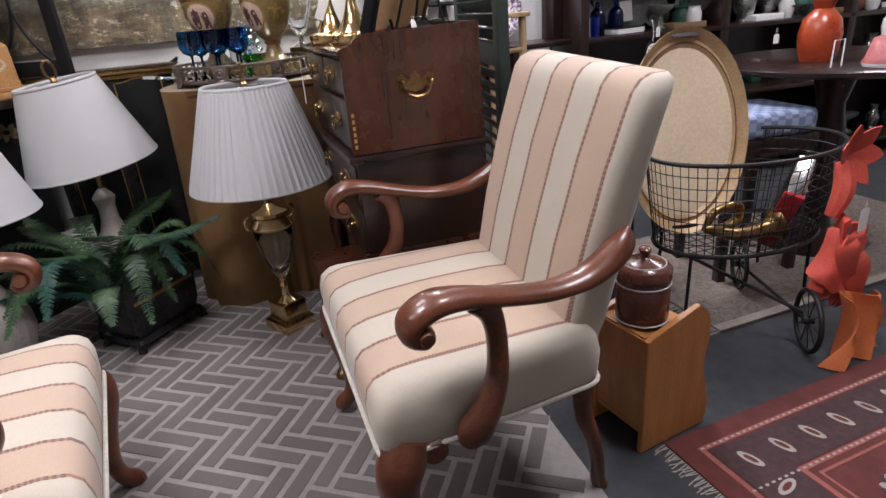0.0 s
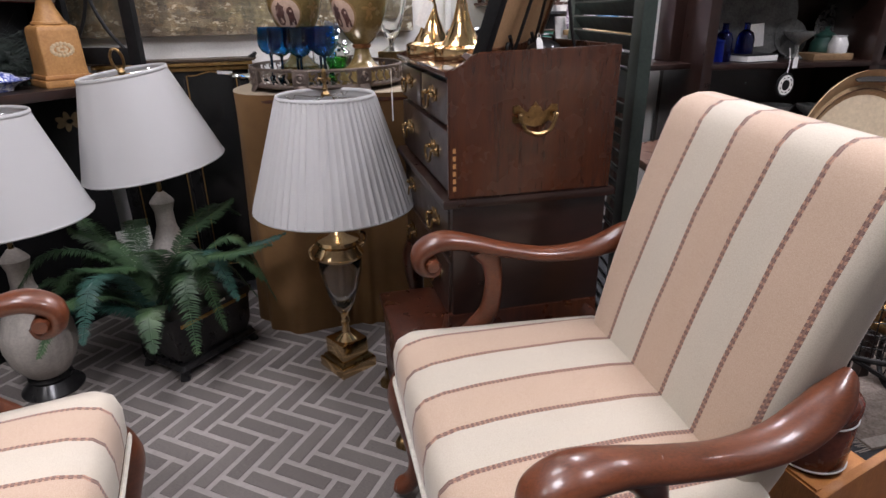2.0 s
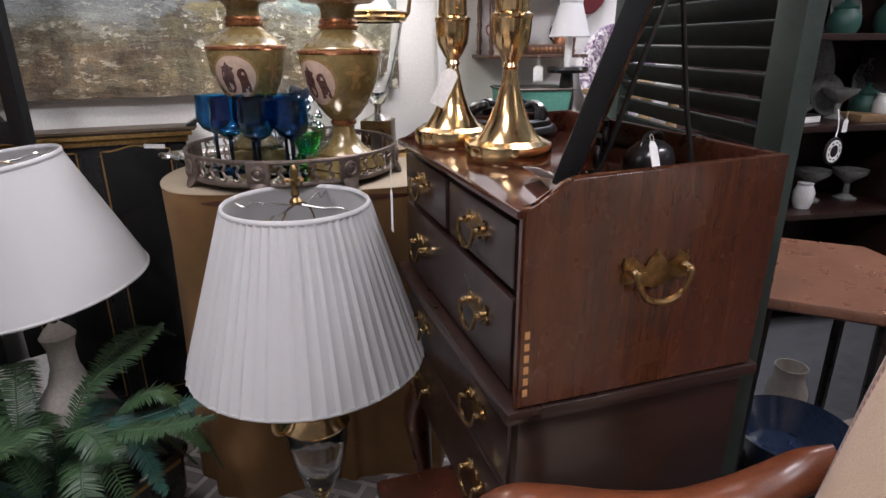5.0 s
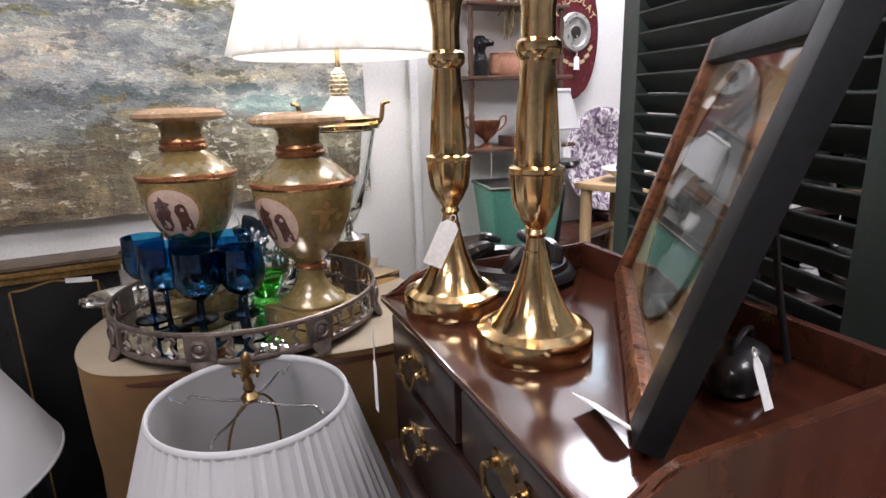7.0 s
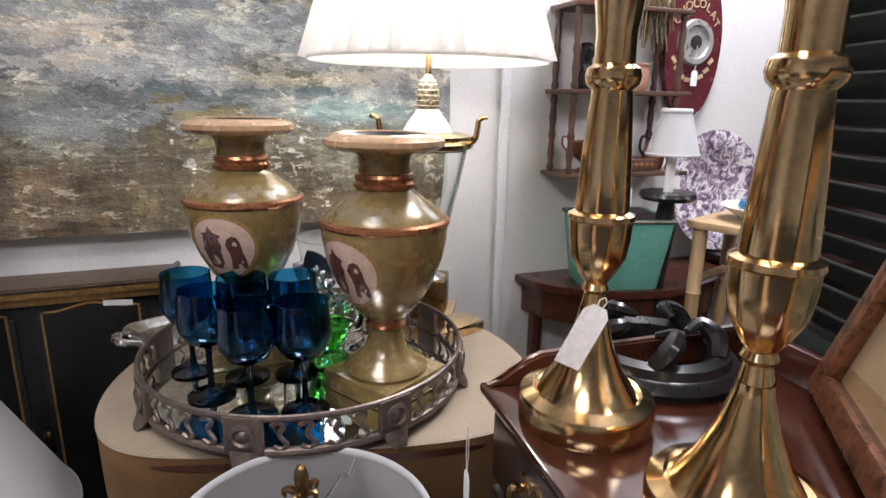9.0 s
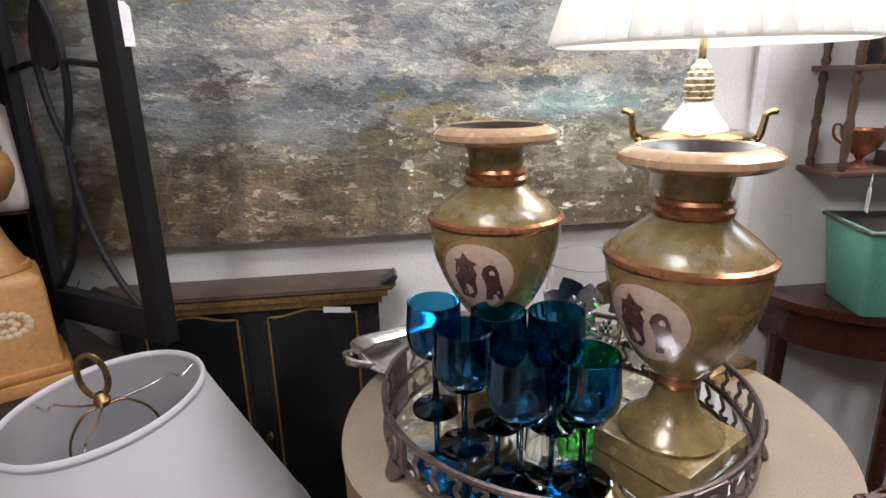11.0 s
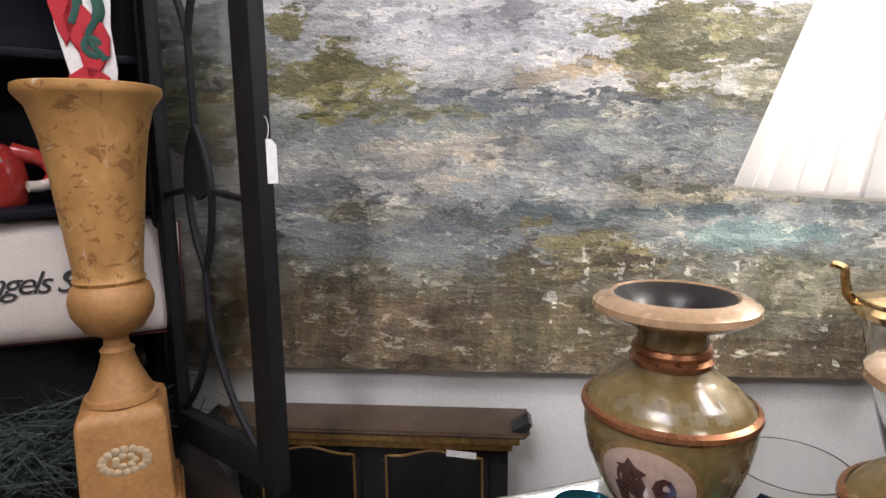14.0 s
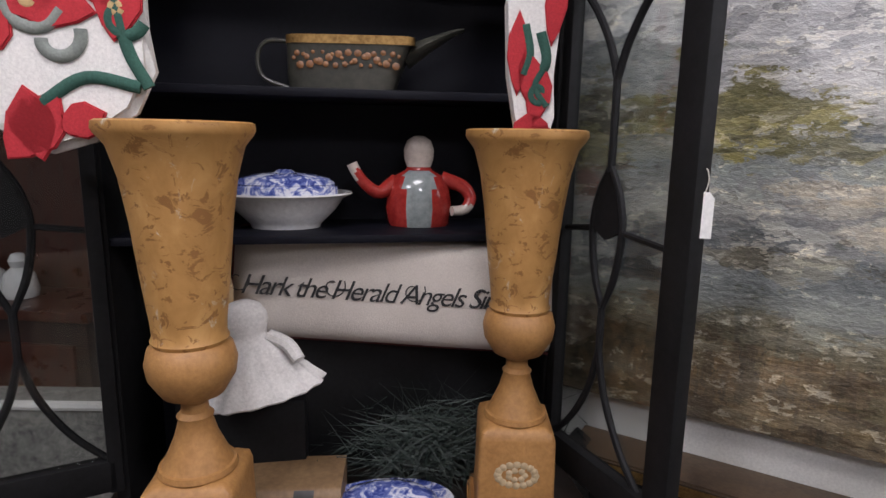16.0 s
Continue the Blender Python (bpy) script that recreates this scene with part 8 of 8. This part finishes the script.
pewter = surface("pewter", (0.16, 0.16, 0.155), (0.42, 0.42, 0.40), 24, 0.28, 0.9, 0.08)
charger_dish = lathe([(0, 0.004), (0.07, 0.004), (0.085, 0.012), (0.118, 0.02), (0.12, 0.024), (0.116, 0.025), (0.082, 0.018), (0, 0.01)], 40)
solo("silver_charger", charger_dish, pewter, "round silver-rimmed charger propped in the dark cabinet", "plate", on_cabinet(-0.44, 0.11, 0.995) @ pose(0, 0, 0, 78, 0, 0))
great = lathe([(0, 0.004), (0.13, 0.004), (0.15, 0.014), (0.205, 0.026), (0.207, 0.03), (0.15, 0.02), (0, 0.011)], 48)
solo("glass_platter", great, smoky, "large clear glass platter leaning at the back of the shelf", "platter", on_cabinet(-0.87, 0.12, 1.08) @ pose(0, 0, 0, 80, 0, 0))
solo("price_card", slab([(-0.04, 0), (0.045, 0.004), (0.05, 0.11), (-0.035, 0.105)], 0.001), white_card, "white price card standing before the glass platter", "card", on_cabinet(-0.90, 0.02, 0.93, 12) @ pose(0, 0, 0, -12, 0, 0))
lb = thing("boxed_book", "black book with white page edges lying on the shelf", "book", on_cabinet(-0.97, -0.06, 0.873, 18))
part("page_block", box((0.20, 0.13, 0.026), (0, 0, 0.016), 0.002), white_card, lb)
part("cover", box((0.205, 0.135, 0.004), (0, 0, 0.031), 0.001), black_paint, lb)
part("cover", box((0.205, 0.135, 0.003), (0, 0, 0.0015), 0.001), black_paint, lb)
cd = thing("lidded_can", "white enamel lidded can with a wire handle", "can", on_cabinet(-1.14, -0.03, 0.873))
part("body", lathe([(0, 0), (0.036, 0), (0.038, 0.004), (0.037, 0.085), (0, 0.085)], 28), china, cd)
part("lid", lathe([(0.039, 0.084), (0.039, 0.092), (0.02, 0.10), (0.006, 0.104), (0.008, 0.112), (0, 0.115)], 28), china, cd)
part("handle", sweep([(0.038, 0, 0.07, 0.003), (0.062, 0, 0.065, 0.003), (0.06, 0, 0.03, 0.003), (0.038, 0, 0.02, 0.003)], 6, 4), iron, cd)
hat = thing("black_box", "black japanned six-sided box on the dark shelf", "box", on_cabinet(-1.13, -0.02, 0.513))
part("body", lathe([(0, 0), (0.10, 0), (0.10, 0.02), (0.085, 0.025), (0.08, 0.13), (0, 0.13)], 6), black_lacquer, hat)
part("lid", lathe([(0.086, 0.128), (0.088, 0.15), (0.06, 0.165), (0, 0.17)], 6), black_lacquer, hat)
md = thing("round_medallion", "round dark medallion with white ring hanging on a ribbon", "medallion", on_cabinet(-0.871, -0.2, 0.776, 14))
part("disc", lathe([(0, 0.004), (0.052, 0.004), (0.056, 0.0), (0.052, -0.004), (0, -0.004)], 36), black_paint, md, m=pose(0, 0, 0, 90, 0, 0))
part("ring", lathe([(0.024, 0.0055), (0.044, 0.0055), (0.044, 0.0042), (0.024, 0.0042)], 36), white_card, md, "white lettered ring", m=pose(0, 0, 0, 90, 0, 0))
for k in range(9):
    a = 2 * math.pi * k / 9
    part("letter_bar", box((0.010, 0.001, 0.0045), (0, 0, 0)), black_paint, md, m=pose(0.034 * math.cos(a), -0.0062, 0.034 * math.sin(a), 0, 90 - math.degrees(a), 0))
part("ribbon", sweep([(0, 0, 0.055, 0.002), (0.008, 0.004, 0.10, 0.002), (0.004, 0.015, 0.16, 0.002)], 6, 4), white_card, md)
paper_tag("price_tag", on_cabinet(-0.845, -0.205, 0.90, 14), 0.05, 0.03, "white paper price tag beside the medallion", 0.03)
paper_tag("price_tag", on_cabinet(-0.10, -0.2, 0.80), 0.05, 0.035, "white paper price tag hanging on the dark cabinet", 0.03)
sb = lathe([(0, 0), (0.05, 0), (0.045, 0.008), (0.02, 0.02), (0.05, 0.04), (0.095, 0.06), (0.10, 0.066), (0.09, 0.062), (0.04, 0.044), (0, 0.036)], 32)
solo("silver_bowl", sb, pewter, "footed silver bowl on the dark cabinet shelf", "bowl", on_cabinet(0.12, -0.06, 0.873))
rng = random.Random(77)
compote = [(0, 0), (0.04, 0), (0.042, 0.006), (0.012, 0.02), (0.010, 0.06), (0.03, 0.075), (0.06, 0.10), (0.064, 0.115), (0.058, 0.112), (0.03, 0.085), (0, 0.08)]
ewer = [(0, 0), (0.035, 0), (0.03, 0.012), (0.045, 0.05), (0.05, 0.09), (0.03, 0.13), (0.022, 0.16), (0.032, 0.185), (0.028, 0.185), (0.018, 0.16), (0, 0.15)]
pot = [(0, 0), (0.05, 0), (0.062, 0.03), (0.06, 0.07), (0.042, 0.095), (0.046, 0.105), (0.02, 0.12), (0.008, 0.13), (0.012, 0.142), (0, 0.145)]
WARES = ((compote, "glass_compote", "grey glass footed compote on the cabinet shelf", "compote", smoky), (ewer, "silver_ewer", "slim tarnished silver ewer on the cabinet shelf", "ewer", pewter), (pot, "copper_pot", "lidded copper pot on the cabinet shelf", "pot", copper), (pot, "teal_pot", "dark teal glazed ginger pot on the shelf", "pot", leaf_teal))
ware_mesh = [finish(lathe(prof, 28), nm, mt) for prof, nm, lab, cat, mt in WARES]
for zz in (0.113, 0.513, 0.873, 1.2135):
    for k in range(11):
        i = rng.randrange(4)
        ob = tagged(new(WARES[i][1], ware_mesh[i]), WARES[i][2], WARES[i][3], "wares in the dark cabinet")
        ob.matrix_world = on_cabinet(-0.72 + 0.185 * k + rng.uniform(-0.03, 0.03), rng.uniform(-0.03, 0.05), zz) @ Matrix.Scale(rng.uniform(0.8, 1.25), 4)

hx = thing("hexagonal_table", "brown hexagonal occasional table on dark legs", "table", pose(1.10, -0.27, 0, 0, 0, 12))
six = [(0.26 * math.cos(radians(60 * k)), 0.26 * math.sin(radians(60 * k))) for k in range(6)]
part("top", loft([[(x * s, y * s, z) for x, y in six] for s, z in ((0.98, 0.675), (1.0, 0.68), (1.0, 0.695), (0.985, 0.70))]), surface("table_brown", (0.07, 0.03, 0.018), (0.15, 0.07, 0.042), 8, 0.3, coat=0.3), hx, "polished brown top")
for x, y in six:
    part("leg", sweep([(x * 0.8, y * 0.8, 0.675, 0.014), (x * 0.86, y * 0.86, 0.0, 0.012)], 8, 0), black_lacquer, hx)
part("shelf", loft([[(x * 0.8, y * 0.8, z) for x, y in six] for z in (0.22, 0.235)]), black_lacquer, hx)
solo("blue_basin", lathe([(0, 0), (0.09, 0), (0.10, 0.02), (0.13, 0.09), (0.135, 0.092), (0.13, 0.096), (0.09, 0.02), (0, 0.012)], 36), surface("navy_enamel", (0.01, 0.016, 0.04), (0.03, 0.05, 0.1), 10, 0.2, coat=0.4), "navy enamel basin on the lower shelf", "basin", pose(1.05, -0.33, 0.236))
solo("cream_jug", lathe([(0, 0), (0.04, 0), (0.05, 0.03), (0.05, 0.08), (0.035, 0.12), (0.04, 0.15), (0.037, 0.15), (0, 0.02)], 28), cream_ceramic, "cream ceramic jug beside the basin", "jug", pose(1.20, -0.20, 0.236))

rd = thing("pedestal_table", "round dark pedestal table in the far corner", "table", pose(2.2, -0.52, 0))
part("top", lathe([(0, 0.75), (0.43, 0.75), (0.45, 0.76), (0.45, 0.772), (0.44, 0.78), (0, 0.78)], 56), mahogany_dark_shaded, rd)
part("column", lathe([(0.22, 0), (0.22, 0.03), (0.08, 0.08), (0.05, 0.2), (0.08, 0.4), (0.05, 0.6), (0.09, 0.75)], 24), mahogany_dark_shaded, rd)
solo("orange_vase", lathe([(0, 0), (0.07, 0), (0.085, 0.04), (0.095, 0.12), (0.08, 0.19), (0.05, 0.225), (0.035, 0.24), (0.055, 0.27), (0.05, 0.27), (0, 0.1)], 36), surface("orange_glaze", (0.30, 0.032, 0.01), (0.46, 0.075, 0.02), 9, 0.3, coat=0.4), "large orange-red glazed vase on the dark table", "vase", pose(2.06, -0.52, 0.78) @ Matrix.Scale(0.8, 4))
sn = lathe([(0, 0), (0.075, 0), (0.08, 0.012), (0.07, 0.03), (0.055, 0.09), (0.035, 0.10), (0.04, 0.125), (0.038, 0.15), (0.02, 0.175), (0, 0.18)], 28)
me = finish(sn, "holiday_figurine", surface("pink_paint", (0.4, 0.1, 0.1), (0.52, 0.17, 0.16), 12, 0.5), 60)
me.materials.append(china)
for p in me.polygons:
    p.material_index = 1 if p.center.z < 0.02 or p.center.z > 0.10 else 0
tagged(new("holiday_figurine", me), "pink and white painted holiday figurine on the table", "figurine").matrix_world = pose(2.02, -0.80, 0.78)
wl = thing("wire_stand", "small white wire plate stand on the dark table", "plate stand", pose(1.93, -0.68, 0.78))
part("wire", sweep([(-0.03, 0, 0, 0.003), (-0.028, 0, 0.09, 0.003), (0.028, 0, 0.09, 0.003), (0.03, 0, 0, 0.003)], 6, 0), white_card, wl)
ck, _nt, _b = material("blue_check")
_w = _nt.nodes.new("ShaderNodeTexChecker")
_w.inputs["Color1"].default_value, _w.inputs["Color2"].default_value, _w.inputs["Scale"].default_value = (0.08, 0.14, 0.33, 1), (0.42, 0.47, 0.58, 1), 34
_t = _nt.nodes.new("ShaderNodeTexCoord")
_nt.links.new(_t.outputs["Object"], _w.inputs["Vector"])
_nt.links.new(mix(_nt, noise_of(_nt, 200, 2), _w.outputs["Color"], (0.25, 0.3, 0.42)), _b.inputs["Base Color"])
_b.inputs["Roughness"].default_value = 0.9
oto = thing("checked_stool", "dark stool with blue checked cushion", "stool", pose(1.74, -0.50, 0, 0, 0, -12))
part("cushion", box((0.36, 0.30, 0.09), (0, 0, 0.60), 0.03, segments=4), ck, oto, "blue and white checked cushion")
part("frame", box((0.37, 0.31, 0.05), (0, 0, 0.53), 0.005), mahogany_dark_shaded, oto)
for sx in (1, -1):
    for sy in (1, -1):
        part("leg", box((0.035, 0.035, 0.505), (0.16 * sx, 0.13 * sy, 0.2525), 0.004), mahogany_dark_shaded, oto)

# ---- far left, past the hutch's open door ----
dr = thing("dresser", "dark red-brown wooden dresser beyond the hutch", "dresser", pose(-2.55, 0.62, 0, 0, 0, 25))
part("body", box((0.9, 0.42, 1.02), (0, 0, 0.51), 0.006), mahogany_dark_shaded, dr)
part("top", box((0.94, 0.46, 0.03), (0, 0, 1.035), 0.006), mahogany, dr)
for k in range(3):
    d = part("drawer", box((0.82, 0.02, 0.26), (0, -0.212, 0.22 + 0.3 * k), 0.006), mahogany, dr)
    for s in (1, -1):
        part("knob", lathe([(0.008, 0), (0.008, 0.012), (0.016, 0.02), (0, 0.03)], 12), old_brass, d, m=pose(0.25 * s, -0.222, 0.22 + 0.3 * k, 90, 0, 0))
part("upper_cupboard", box((0.88, 0.2, 1.0), (0, 0.11, 1.55), 0.006), mahogany, dr, "tall dark cupboard top")
DRM = pose(-2.55, 0.62, 0, 0, 0, 25)
for k, x in enumerate((-0.05, 0.06, 0.16)):
    solo("white_figurine", lathe([(0, 0), (0.045, 0), (0.05, 0.02), (0.04, 0.07), (0.02, 0.09), (0.026, 0.11), (0.016, 0.13), (0, 0.135)], 20), china, "small white china figurine on the dresser", "figurine", DRM @ pose(x, -0.1, 1.051), group="white figurines")
sf = thing("floral_settee", "settee in faded grey floral fabric with white piping", "settee", pose(-1.95, 0.28, 0, 0, 0, 32))
floral = surface("floral_cloth", (0.10, 0.10, 0.095), (0.36, 0.35, 0.32), 26, 0.9, bump=0.3, warp=1.5)
part("seat", box((0.6, 0.34, 0.2), (0, 0, 0.36), 0.04, segments=4), floral, sf)
part("backrest", box((0.6, 0.12, 0.50), (0, 0.13, 0.66), 0.04, segments=4), floral, sf)
part("piping", sweep([(-0.29, 0.07, 0.905, 0.012), (0.29, 0.07, 0.905, 0.012)], 8, 0), white_card, sf)
for sx in (1, -1):
    for sy in (1, -1):
        part("leg", box((0.04, 0.04, 0.27), (0.25 * sx, 0.12 * sy, 0.135), 0.004), mahogany_dark_shaded, sf)

# a dark leather pouch lying behind the picture
pou = thing("leather_pouch", "small black leather pouch on the chest top", "pouch", pose(0.455, -0.40, 1.0, 0, 0, 20) @ Matrix.Diagonal((0.85, 0.85, 0.7, 1)))
part("bag", loft([[(x * k, y * k * 0.6, z) for x, y in oval(0.06, 0.06, 20)] for k, z in ((0.7, 0.0), (1.0, 0.012), (1.05, 0.03), (0.9, 0.055), (0.5, 0.07), (0.2, 0.074))]), black_lacquer, pou, smooth=80)
part("strap", sweep([(-0.04, 0, 0.05, 0.004), (-0.02, 0.0, 0.085, 0.004), (0.03, 0.0, 0.085, 0.004), (0.045, 0.0, 0.05, 0.004)], 8, 5), black_lacquer, pou)
paper_tag("price_tag", pose(0.42, -0.44, 1.058, -25, 10, 10), 0.05, 0.018, "white paper tag on the leather pouch", 0.01)
